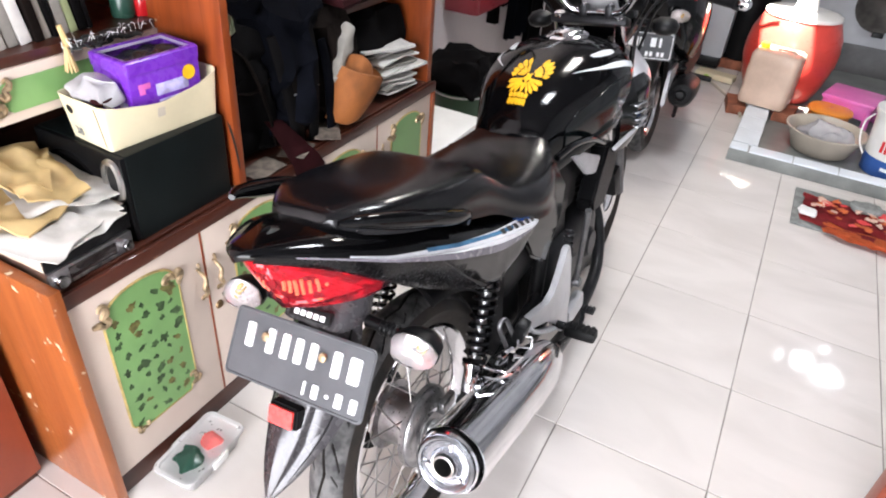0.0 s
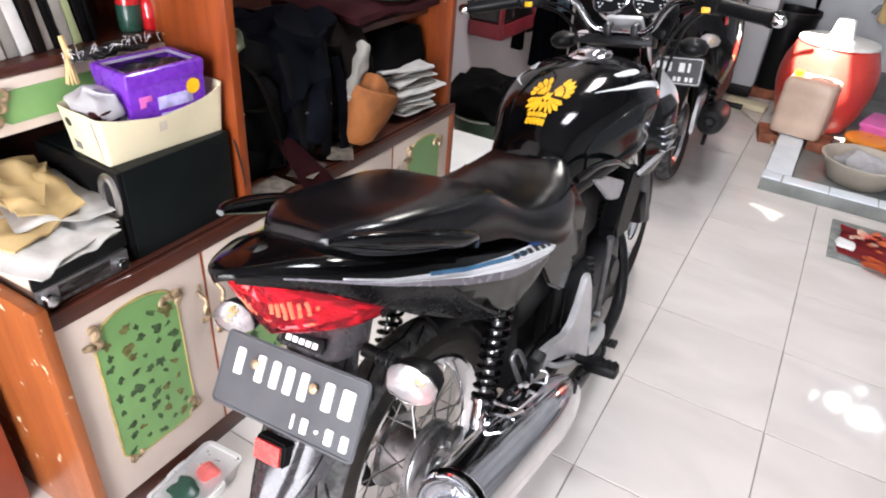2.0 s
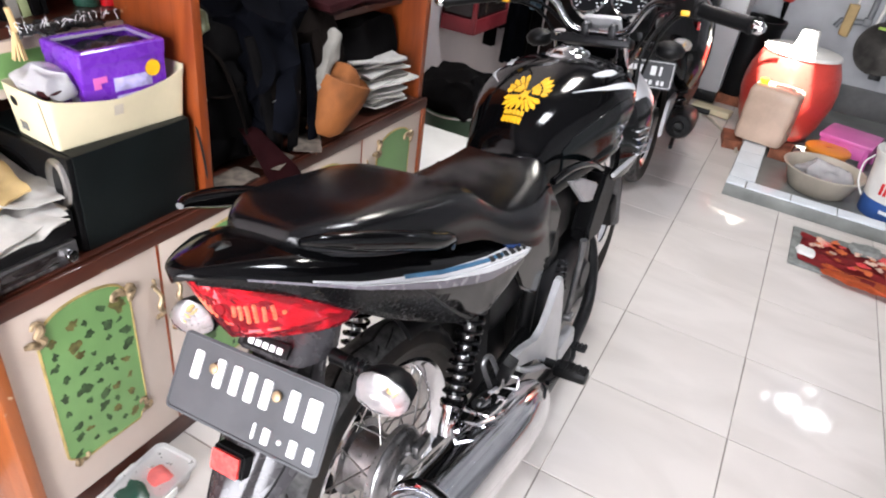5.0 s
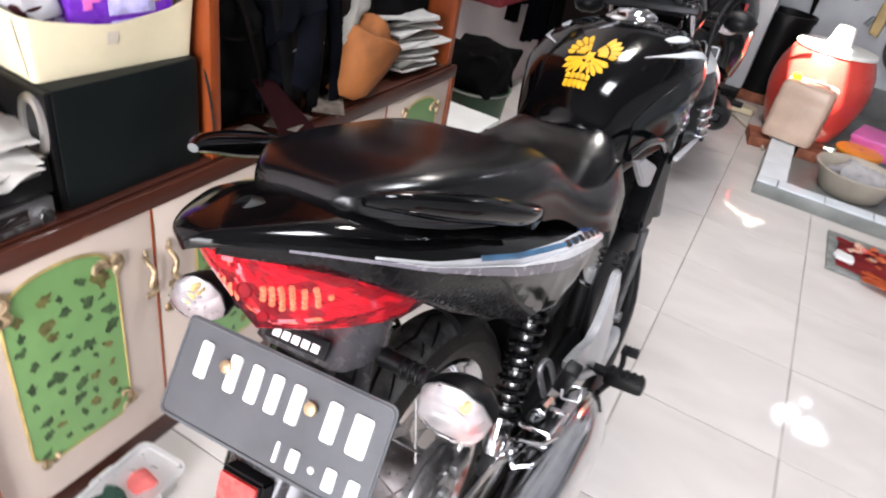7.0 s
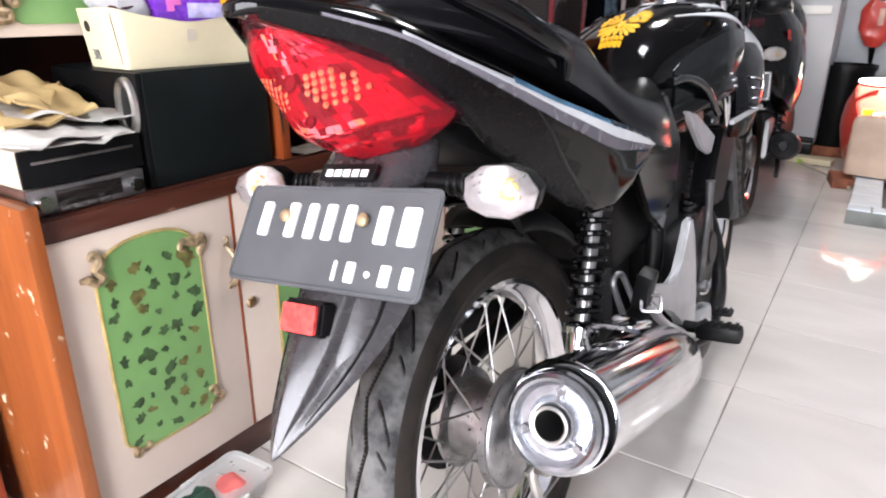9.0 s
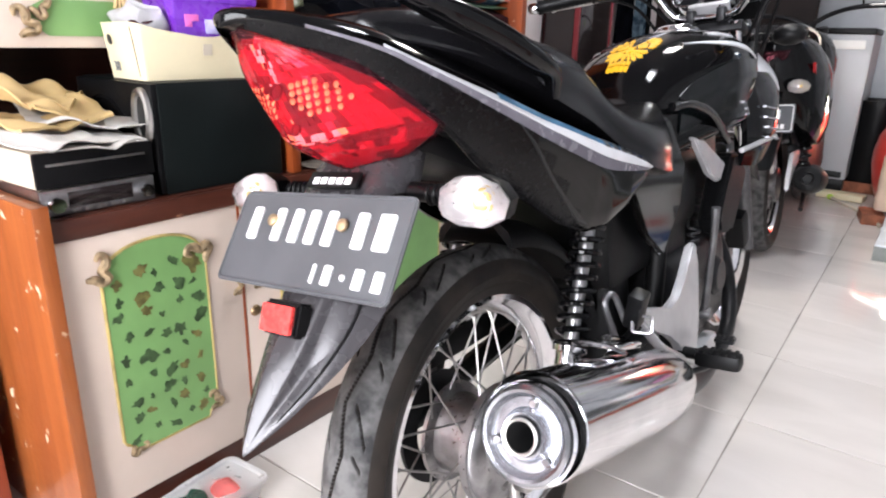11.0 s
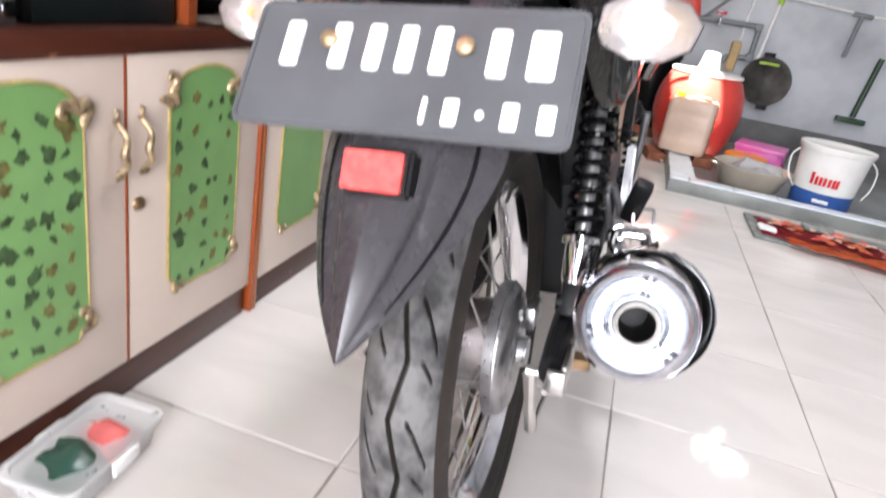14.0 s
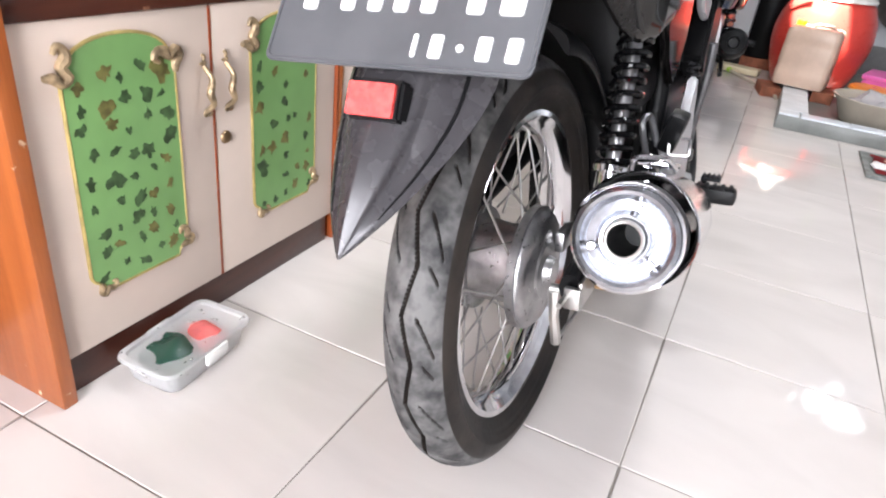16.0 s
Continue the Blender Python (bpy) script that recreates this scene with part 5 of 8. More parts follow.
feathers += [[((0.016 if k % 2 else 0.008) * math.cos(a), 0.601 + (0.018 if k % 2 else 0.009) * math.sin(a)) for k, a in ((k, math.pi * k / 5 + math.pi / 10) for k in range(10))], [(-0.008, 0.585), (0.008, 0.585), (0.005, 0.570), (0, 0.562), (-0.005, 0.570)]]
for q in range(5):
    feathers += [[(-0.030 + 0.012 * q, 0.563), (-0.020 + 0.012 * q, 0.561), (-0.020 + 0.012 * q, 0.552), (-0.030 + 0.012 * q, 0.554)], [(-0.027 + 0.0115 * q, 0.549), (-0.017 + 0.0115 * q, 0.548), (-0.017 + 0.0115 * q, 0.538), (-0.027 + 0.0115 * q, 0.540)]]
feathers = [[(a * 0.78, 0.592 + (b - 0.592) * 1.22) for a, b in f] for f in feathers]
for f in feathers:
    bm = B()
    lo_ = [bm.verts.new(tank_top(a, b) - Vector((0, 0, 0.003))) for a, b in f]
    hi_ = [bm.verts.new(tank_top(a, b)) for a, b in f]
    bm.faces.new(hi_)
    for i in range(len(f)):
        j = (i + 1) % len(f)
        bm.faces.new((lo_[i], lo_[j], hi_[j], hi_[i]))
    part("emblem_piece", bm, M["yellow_decal"], tank, "yellow winged emblem sticker", sharp=20)
tank_fine = [spline(r, 3) for r in rows_tank]
tank_cols = [spline([f[i] for f in tank_fine], 4) for i in range(len(tank_fine[0]))]


def tank_skin(p, k):
    """The tank's skin at profile place p (in points of its section) and ring k, lifted a little."""
    a = p * 3
    i, j = min(int(a), len(tank_cols) - 2), min(int(k), len(tank_cols[0]) - 2)
    f, g = a - i, k - j
    q = (tank_cols[i][j] * (1 - f) + tank_cols[i + 1][j] * f) * (1 - g) + (tank_cols[i][j + 1] * (1 - f) + tank_cols[i + 1][j + 1] * f) * g
    return Vector((float(q[0]) + 0.0016, float(q[1]), float(q[2]) + 0.0018))


def tank_stripe(s, stations, label):
    """A decal on the tank between two profile places at each ring."""
    ks = np.linspace(stations[0][0], stations[-1][0], 22)
    rows_ = [[], [], [], [], []]
    for k in ks:
        lo_, hi_ = (float(np.interp(k, [q[0] for q in stations], [q[j] for q in stations])) for j in (1, 2))
        for row, f in zip(rows_, (0, 0.25, 0.5, 0.75, 1)):
            q = tank_skin(lo_ + (hi_ - lo_) * f, float(k))
            row.append(Vector((s * q.x, q.y, q.z)))
    bm = B()
    quads(bm, [[p - Vector((s * 0.003, 0, 0.003)) for p in rows_[0]], *rows_, [p - Vector((s * 0.003, 0, 0.003)) for p in rows_[-1]]], False)
    part("stripe", bm, M["white_decal"], tank, label)


for s in (-1, 1):
    tank_stripe(s, ((15, 1.60, 1.64), (17, 1.98, 2.06), (19, 2.25, 2.42), (22, 2.50, 2.78), (26, 2.85, 3.15), (30, 2.95, 3.40)), "silver white stripe")
    tank_stripe(s, ((19.5, 1.55, 1.70), (20.5, 1.62, 1.92), (22, 1.75, 2.10), (23.5, 1.95, 2.15)), "silver white patch")
bm = B()
lathe(bm, [(0.055, -0.006), (0.055, 0.003), (0.048, 0.007), (0.040, 0.008), (0.036, 0.014), (0.030, 0.017), (0.0, 0.018)], Matrix.Translation((0, 0.865, 0.883)) @ pose(0, 0, 0, 4), 32)
part("fuel_cap", bm, M["chrome"], tank, "chromed fuel cap")
for s in (-1, 1):       # shrouds with slots
    bm = B()
    rows = [[(s * 0.156, 0.80, 0.764), (s * 0.166, 0.83, 0.714), (s * 0.164, 0.86, 0.630), (s * 0.147, 0.88, 0.572)],
            [(s * 0.160, 0.91, 0.809), (s * 0.184, 0.93, 0.739), (s * 0.186, 0.95, 0.632), (s * 0.162, 0.96, 0.565)],
            [(s * 0.138, 1.03, 0.824), (s * 0.184, 1.04, 0.754), (s * 0.188, 1.05, 0.656), (s * 0.166, 1.05, 0.588)],
            [(s * 0.104, 1.10, 0.809), (s * 0.156, 1.105, 0.754), (s * 0.167, 1.10, 0.676), (s * 0.152, 1.09, 0.618)]]
    fine = [spline(r, 4) for r in rows]
    cols = [spline([f[i] for f in fine], 4) for i in range(len(fine[0]))]
    outer = [[cols[i][k] for i in range(len(cols))] for k in range(len(cols[0]))]
    inner = [[q - np.array((s * 0.012, 0, 0)) for q in r][::-1] for r in outer]
    quads(bm, [a + b for a, b in zip(outer, inner)])
    shroud = part("tank_shroud", bm, M["black_paint"], bike, "gloss black tank shroud with silver slots")
    top_rows = []
    for a in np.linspace(0.5, 2.7, 14):
        k, v1 = float(a) * 4, float(np.interp(a, [0.5, 1, 1.5, 2, 2.7], [0.15, 0.5, 0.7, 1.25, 1.4]))
        i = int(k)
        ring = []
        for v in np.linspace(0.0, v1, 6):
            c = float(v) * 4
            j = int(c)
            q = (outer[i][j] * (1 - c + j) + outer[i][j + 1] * (c - j)) * (1 - k + i) + (outer[i + 1][j] * (1 - c + j) + outer[i + 1][j + 1] * (c - j)) * (k - i)
            ring.append(Vector((float(q[0]) + s * 0.0022, float(q[1]), float(q[2]) + 0.0022)))
        top_rows.append([ring[0] - Vector((s * 0.004, 0, 0.003)), *ring, ring[-1] - Vector((s * 0.004, 0, 0))])
    bm = B()
    quads(bm, top_rows, False)
    part("stripe", bm, M["white_decal"], shroud, "silver white stripe")
    for k in range(4):
        bm = B()
        tube(bm, [(s * 0.189, 0.905 + 0.012 * k, 0.702 - 0.024 * k), (s * 0.194, 0.990 + 0.010 * k, 0.690 - 0.024 * k)], 0.0050, 8, flat=0.5)
        part("slot_trim", bm, M["white_paint"], shroud, "pale slot edge")

# side panels, frame, engine
for s in (-1, 1):
    bm = B()
    prism(bm, [(0.26, 0.640), (0.30, 0.700), (0.450, 0.718), (0.532, 0.625), (0.505, 0.550), (0.412, 0.470), (0.335, 0.525)], 0.016,
          Matrix(((0, 0, s, s * 0.118), (1, 0, 0, 0), (0, 1, 0, 0), (0, 0, 0, 1))))
    bmesh.ops.bevel(bm, geom=bm.edges[:], offset=0.006, segments=2, affect="EDGES")
    part("side_panel", bm, M["side_paint"], bike, "glossy dark side panel")
    bm = B()
    tube(bm, [(s * 0.10, 0.30, 0.69), (s * 0.10, 0.05, 0.70), (s * 0.09, -0.15, 0.76)], 0.014, 10, 3)
    tube(bm, [(s * 0.100, 0.47, 0.66), (s * 0.105, 0.46, 0.48), (s * 0.10, 0.42, 0.30)], 0.018, 10, 3)
    part("frame_tube", bm, M["black_plastic"], bike)
    bm = B()
    tube(bm, [(s * 0.03, 1.05, 0.76), (s * 0.04, 0.99, 0.56), (s * 0.05, 0.94, 0.36), (s * 0.07, 0.82, 0.20), (s * 0.08, 0.48, 0.18)], 0.015, 10, 4)
    part("down_tube", bm, M["black_plastic"], bike)
# plain black boxes added to fill the dark space inside the bike
for c, d, q in (((0, 0.10, 0.675), (0.18, 0.24, 0.06), 0), ((0, 0.36, 0.56), (0.20, 0.20, 0.24), 0), ((0, 0.335, 0.42), (0.17, 0.10, 0.36), 0), ((0, -0.06, 0.715), (0.15, 0.24, 0.05), -20),
                ((0, 0.74, 0.60), (0.17, 0.36, 0.16), 0), ((0, 0.56, 0.42), (0.19, 0.22, 0.30), 0), ((0, 0.86, 0.50), (0.13, 0.12, 0.26), -12)):
    bm = B()
    box(bm, c, d, 0.024, pose(0, 0, 0, q))
    part("inner_filler", bm, M["black_plastic"], bike)
bm = B()
box(bm, (0, 0.66, 0.33), (0.25, 0.40, 0.22), 0.05, seg=3)
lathe(bm, [(0.0, 0.135), (0.055, 0.135), (0.066, 0.125), (0.068, 0.10)], Matrix.Translation((0, 0.60, 0.32)) @ XAX, 28)
lathe(bm, [(0.0, 0.140), (0.035, 0.140), (0.045, 0.13), (0.045, 0.11)], Matrix.Translation((0, 0.76, 0.34)) @ XAX, 24)
engine = part("engine", bm, M["dark_steel"], bike, "dark grey engine block")
for k in range(7):
    bm = B()
    box(bm, (0, 0.80, 0.46 + 0.018 * k), (0.17, 0.15, 0.006), 0.002, pose(0, 0, 0, -12))
    part("cooling_fin", bm, M["dark_steel"], engine)
bm = B()
box(bm, (0, 0.79, 0.52), (0.11, 0.10, 0.16), 0.02)
part("cylinder", bm, M["dark_steel"], engine)
bm = B()
prism(bm, [(0.585, 0.668), (0.655, 0.655), (0.805, 0.588), (0.765, 0.552), (0.70, 0.575)], 0.016, Matrix(((0, 0, 1, 0.118), (1, 0, 0, 0), (0, 1, 0, 0), (0, 0, 0, 1))))
bmesh.ops.bevel(bm, geom=bm.edges[:], offset=0.004, segments=2, affect="EDGES")
part("intake_cover", bm, M["silver_paint"], engine, "small silver intake cover")
bm = B()
box(bm, (0.0, 0.62, 0.56), (0.20, 0.22, 0.16), 0.03)
part("carburettor", bm, M["black_plastic"], engine)
bm = B()
tube(bm, [(0.172, 0.598, 0.528), (0.168, 0.600, 0.470), (0.158, 0.604, 0.390), (0.148, 0.608, 0.302)], [0.011, 0.009, 0.009, 0.010], 12, 3, flat=0.8)
lathe(bm, [(0.0, 0.012), (0.012, 0.012), (0.014, 0.008), (0.014, -0.010)], Matrix.Translation((0.150, 0.608, 0.302)) @ XAX, 14)
part("kick_lever", bm, M["hub_metal"], bike, "grey steel kick start lever")
bm = B()
tube(bm, [(0.148, 0.418, 0.735), (0.156, 0.505, 0.735), (0.158, 0.625, 0.705), (0.145, 0.772, 0.640)], 0.008, 10, 4)
part("under_tank_tube", bm, M["black_paint"], bike, "gloss black tube under the tank")
bm = B()
prism(bm, [(0.845, 0.605), (0.900, 0.600), (0.960, 0.548), (0.900, 0.500), (0.842, 0.425), (0.745, 0.440), (0.735, 0.478), (0.785, 0.530)], 0.05, Matrix(((0, 0, 1, 0.092), (1, 0, 0, 0), (0, 1, 0, 0), (0, 0, 0, 1))))
bmesh.ops.bevel(bm, geom=bm.edges[:], offset=0.008, segments=2, affect="EDGES")
part("engine_cover", bm, M["black_plastic"], bike, "black plastic engine cover")
bm = B()
tube(bm, [(0.182, 1.050, 0.622), (0.180, 0.92, 0.622), (0.168, 0.800, 0.616)], 0.006, 8, 3)
part("shroud_trim", bm, M["silver_paint"], bike, "thin silver trim under the shroud")
bm = B()
box(bm, (0.075, 1.150, 0.365), (0.05, 0.07, 0.10), 0.012, pose(0, 0, 0, 20))
part("brake_caliper", bm, M["black_plastic"], bike, "black front brake caliper")
bm = B()
box(bm, (0.15, 0.585, 0.230), (0.030, 0.12, 0.05), 0.012)
part("crankcase_cover", bm, M["silver_paint"], bike, "silver crankcase cover edge")
bm = B()
spring(bm, (0.150, 0.50, 0.33), (0.150, 0.53, 0.50), 0.010, 0.003, 12)
part("pedal_spring", bm, M["dark_steel"], engine)

# exhaust
ME, MF = Vector((0.198, -0.190, 0.430)), Vector((0.176, 0.330, 0.268))
mm = along(ME, MF)
L = (MF - ME).length
bm = B()
lathe(bm, [(0.0535, 0.004), (0.0575, 0.008), (0.058, 0.016), (0.0565, 0.020), (0.0575, L * 0.50), (0.055, L * 0.75), (0.046, L * 0.93), (0.028, L)], mm, 44)
muffler = part("muffler", bm, M["chrome"], bike, "chromed exhaust muffler with pale machined end cap")
bm = B()
lathe(bm, [(0.0190, 0.004), (0.0205, -0.004), (0.0245, -0.005), (0.0275, 0.002), (0.0300, 0.0055), (0.0400, 0.0065), (0.0435, 0.004), (0.0455, -0.002), (0.0490, -0.004), (0.0535, -0.001), (0.0548, 0.006)], mm, 56)
cap = part("end_cap", bm, M["brushed"], muffler, "pale machined end cap")
# outlet is plain black, inside and at its lip
bm = B()
lathe(bm, [(0.0190, 0.006), (0.0185, -0.009), (0.0175, -0.010), (0.0160, -0.008), (0.0155, 0.10), (0.0, 0.10)], mm, 32)
part("outlet", bm, M["hair_black"], muffler, "plain black outlet")
bm = B()
tube(bm, [mm @ Vector((0.0185 * math.cos(a), 0.0185 * math.sin(a), -0.009)) for a in (2 * math.pi * k / 36 for k in range(36))], 0.0022, 8, closed=True)
part("outlet_ring", bm, M["steel"], muffler, "pale steel ring")
for k in range(3):
    bm = B()
    a = radians(100 + 120 * k)
    lathe(bm, [(0.0, -0.003), (0.004, -0.003), (0.0055, -0.001), (0.0062, 0.004)], mm @ pose(0.0350 * math.cos(a), 0.0350 * math.sin(a), 0.004), 14)
    part("rivet", bm, M["chrome"], cap)
# heat shield: part of a ring round the outer upper side
bm = B()
ofs = mm.inverted().to_3x3() @ Vector((0.0075, 0, 0.0085))
msh = mm @ Matrix.Translation((ofs.x, ofs.y, 0))
lathe(bm, [(0.0586, 0.070), (0.0588, 0.0090), (0.0600, 0.0065), (0.0616, 0.0085), (0.0622, L * 0.30), (0.0620, L * 0.60), (0.058, L * 0.80), (0.040, L * 0.95)], msh, 48)
part("heat_shield", bm, M["chrome"], muffler, "chromed outer heat shield")
# black ring added inside the shield to paint the gap's shade
bm = B()
lathe(bm, [(0.0540, 0.080), (0.0580, 0.078), (0.0584, 0.0150)], msh, 48)
part("shield_gap_black", bm, M["hair_black"], muffler, "black ring painting the gap's shade behind the end cap")
for k in range(2):
    bm = B()
    lathe(bm, [(0.0, 0.004), (0.004, 0.004), (0.006, 0.0)], msh @ pose(0, 0, 0.12 + 0.16 * k) @ Matrix.Rotation(math.atan2(-0.3, 1.0), 4, "Z") @ pose(0.067, 0, 0, 0, 90), 10)
    part("shield_bolt", bm, M["steel"], muffler)
bm = B()
lathe(bm, [(0.0540, 0.034), (0.0590, 0.036), (0.0590, 0.052), (0.0540, 0.054)], mm, 40)
part("clamp_band", bm, M["chrome"], muffler)
bm = B()
tube(bm, [MF + Vector((0.0, -0.01, 0.0)), Vector((0.165, 0.42, 0.215)), Vector((0.150, 0.62, 0.175)), Vector((0.13, 0.86, 0.20)), Vector((0.09, 0.95, 0.34)), Vector((0.03, 0.88, 0.50))],
     [0.028, 0.022, 0.019, 0.018, 0.018, 0.02], 12, 5)
part("exhaust_pipe", bm, M["dark_steel"], bike, "dark header pipe")

# footrest hanger, pegs, pedals and the chromed loop
bm = B()
prism(bm, [(0.478, 0.478), (0.500, 0.480), (0.516, 0.438), (0.522, 0.330), (0.508, 0.240), (0.485, 0.224), (0.468, 0.236), (0.440, 0.268), (0.402, 0.312), (0.362, 0.345), (0.285, 0.372), (0.236, 0.408), (0.238, 0.430), (0.300, 0.412), (0.362, 0.388), (0.405, 0.396), (0.437, 0.426)], 0.016,
      Matrix(((0, 0, 1, 0.148), (1, 0, 0, 0), (0, 1, 0, 0), (0, 0, 0, 1))))
bmesh.ops.bevel(bm, geom=bm.edges[:], offset=0.004, segments=2, affect="EDGES")
hanger = part("footrest_hanger", bm, M["silver_paint"], bike, "silver cast footrest hanger")
bm = B()
tube(bm, [(0.158, 0.262, 0.385), (0.158, 0.33, 0.330), (0.158, 0.49, 0.240)], [0.010, 0.011, 0.013], 10, 3, flat=0.6)
part("lower_arm", bm, M["silver_paint"], hanger)
bm = B()
tube(bm, [(0.155, 0.43, 0.286), (0.200, 0.43, 0.285)], 0.011, 10)
box(bm, (0.227, 0.426, 0.284), (0.080, 0.036, 0.030), 0.010)
for k in range(5):
    box(bm, (0.200 + 0.014 * k, 0.426, 0.2995), (0.007, 0.030, 0.003), 0.001)
part("footpeg", bm, M["black_plastic"], bike, "black rubber footpeg")
bm = B()
tube(bm, [(0.19, 0.38, 0.27), (0.20, 0.45, 0.255), (0.205, 0.50, 0.262), (0.200, 0.520, 0.280)], 0.006, 8, 3)
box(bm, (0.212, 0.524, 0.283), (0.036, 0.026, 0.008), 0.002)
for k in range(4):
    box(bm, (0.198 + 0.009 * k, 0.524, 0.2885), (0.004, 0.024, 0.004), 0.001)
part("brake_pedal", bm, M["dark_steel"], bike, "steel brake pedal")
bm = B()
box(bm, (0.180, 0.166, 0.456), (0.026, 0.030, 0.062), 0.007, pose(0, 0, 0, 14, 18))
pillion = part("pillion_peg", bm, M["black_plastic"], bike, "folded black pillion footpeg")
bm = B()
tube(bm, [(0.150, 0.158, 0.408), (0.141, 0.147, 0.455), (0.139, 0.149, 0.468), (0.142, 0.158, 0.476), (0.148, 0.166, 0.470), (0.160, 0.172, 0.430)], 0.0050, 8, 3)
part("peg_loop", bm, M["hub_metal"], pillion, "bent grey metal loop")
bm = B()
clip = [pose(0.192, 0.158, 0.436, 70, 0, 12) @ Vector((u, v, 0)) for u, v in rounded(0.028, 0.024, 0.004)]
tube(bm, clip, 0.0026, 6, closed=True)
part("peg_clip", bm, M["hub_alloy"], pillion, "dull metal square clip")
bm = B()
tube(bm, [(0.204, 0.060, 0.432), (0.200, 0.014, 0.456), (0.194, 0.006, 0.460), (0.168, -0.002, 0.461), (0.162, -0.005, 0.457), (0.160, -0.009, 0.446), (0.162, -0.014, 0.439), (0.168, -0.016, 0.436), (0.190, -0.014, 0.434), (0.198, 0.010, 0.430)], 0.0038, 8, 4)
part("chrome_loop", bm, M["chrome"], bike, "bent chrome wire loop")
bm = B()
box(bm, (0.176, 0.09, 0.428), (0.05, 0.09, 0.010), 0.004, pose(0, 0, 0, -17))
tube(bm, [(0.165, 0.09, 0.43), (0.16, 0.16, 0.40)], 0.010, 8)
part("muffler_bracket", bm, M["chrome"], bike)
bm = B()
tube(bm, [(-0.10, 0.50, 0.20), (-0.16, 0.53, 0.10), (-0.225, 0.56, 0.030)], 0.010, 8, 3)
box(bm, (-0.228, 0.562, 0.026), (0.06, 0.04, 0.008), 0.003, pose(0, 0, 0, 0, 7.3))
part("side_stand", bm, M["dark_steel"], bike)

# front end
for s in (-1, 1):
    bm = B()
    tube(bm, [(s * 0.088, 1.195, 0.300), (s * 0.088, 1.125, 0.56)], 0.019, 14)
    fork = part("fork_leg", bm, M["hub_metal"], bike, "dull grey fork leg")
    bm = B()
    tube(bm, [(s * 0.088, 1.125, 0.555), (s * 0.088, 1.035, 0.905)], 0.0165, 14)
    part("fork_tube", bm, M["chrome"], fork)
bm = B()
box(bm, (0, 1.05, 0.885), (0.22, 0.06, 0.026), 0.008, pose(0, 0, 0, -18))
box(bm, (0, 1.10, 0.74), (0.22, 0.06, 0.03), 0.008, pose(0, 0, 0, -18))
part("fork_yoke", bm, M["dark_steel"], bike)
bm = B()
rows = []
for k in range(11):
    a = radians(-62 + 11.5 * k)
    r = 0.322
    y, z = FA.y - r * math.sin(-a), FA.z + r * math.cos(a)
    rows.append([(0.0, y, z), (0.03, y, z - 0.003), (0.056, y, z - 0.018), (0.058, y, z - 0.034), (0.053, y, z - 0.034), (0.03, y, z - 0.010), (0.0, y, z - 0.006)])
loft(bm, rows, 2, 2)
part("front_mudguard", bm, M["black_paint"], bike, "black front mudguard")
bm = B()
lathe(bm, [(0.07, 0.0), (0.115, 0.0), (0.115, 0.005), (0.07, 0.005)], Matrix.Translation(FA + Vector((0.052, 0, 0))) @ XAX, 44)
part("brake_disc", bm, M["chrome"], bike)
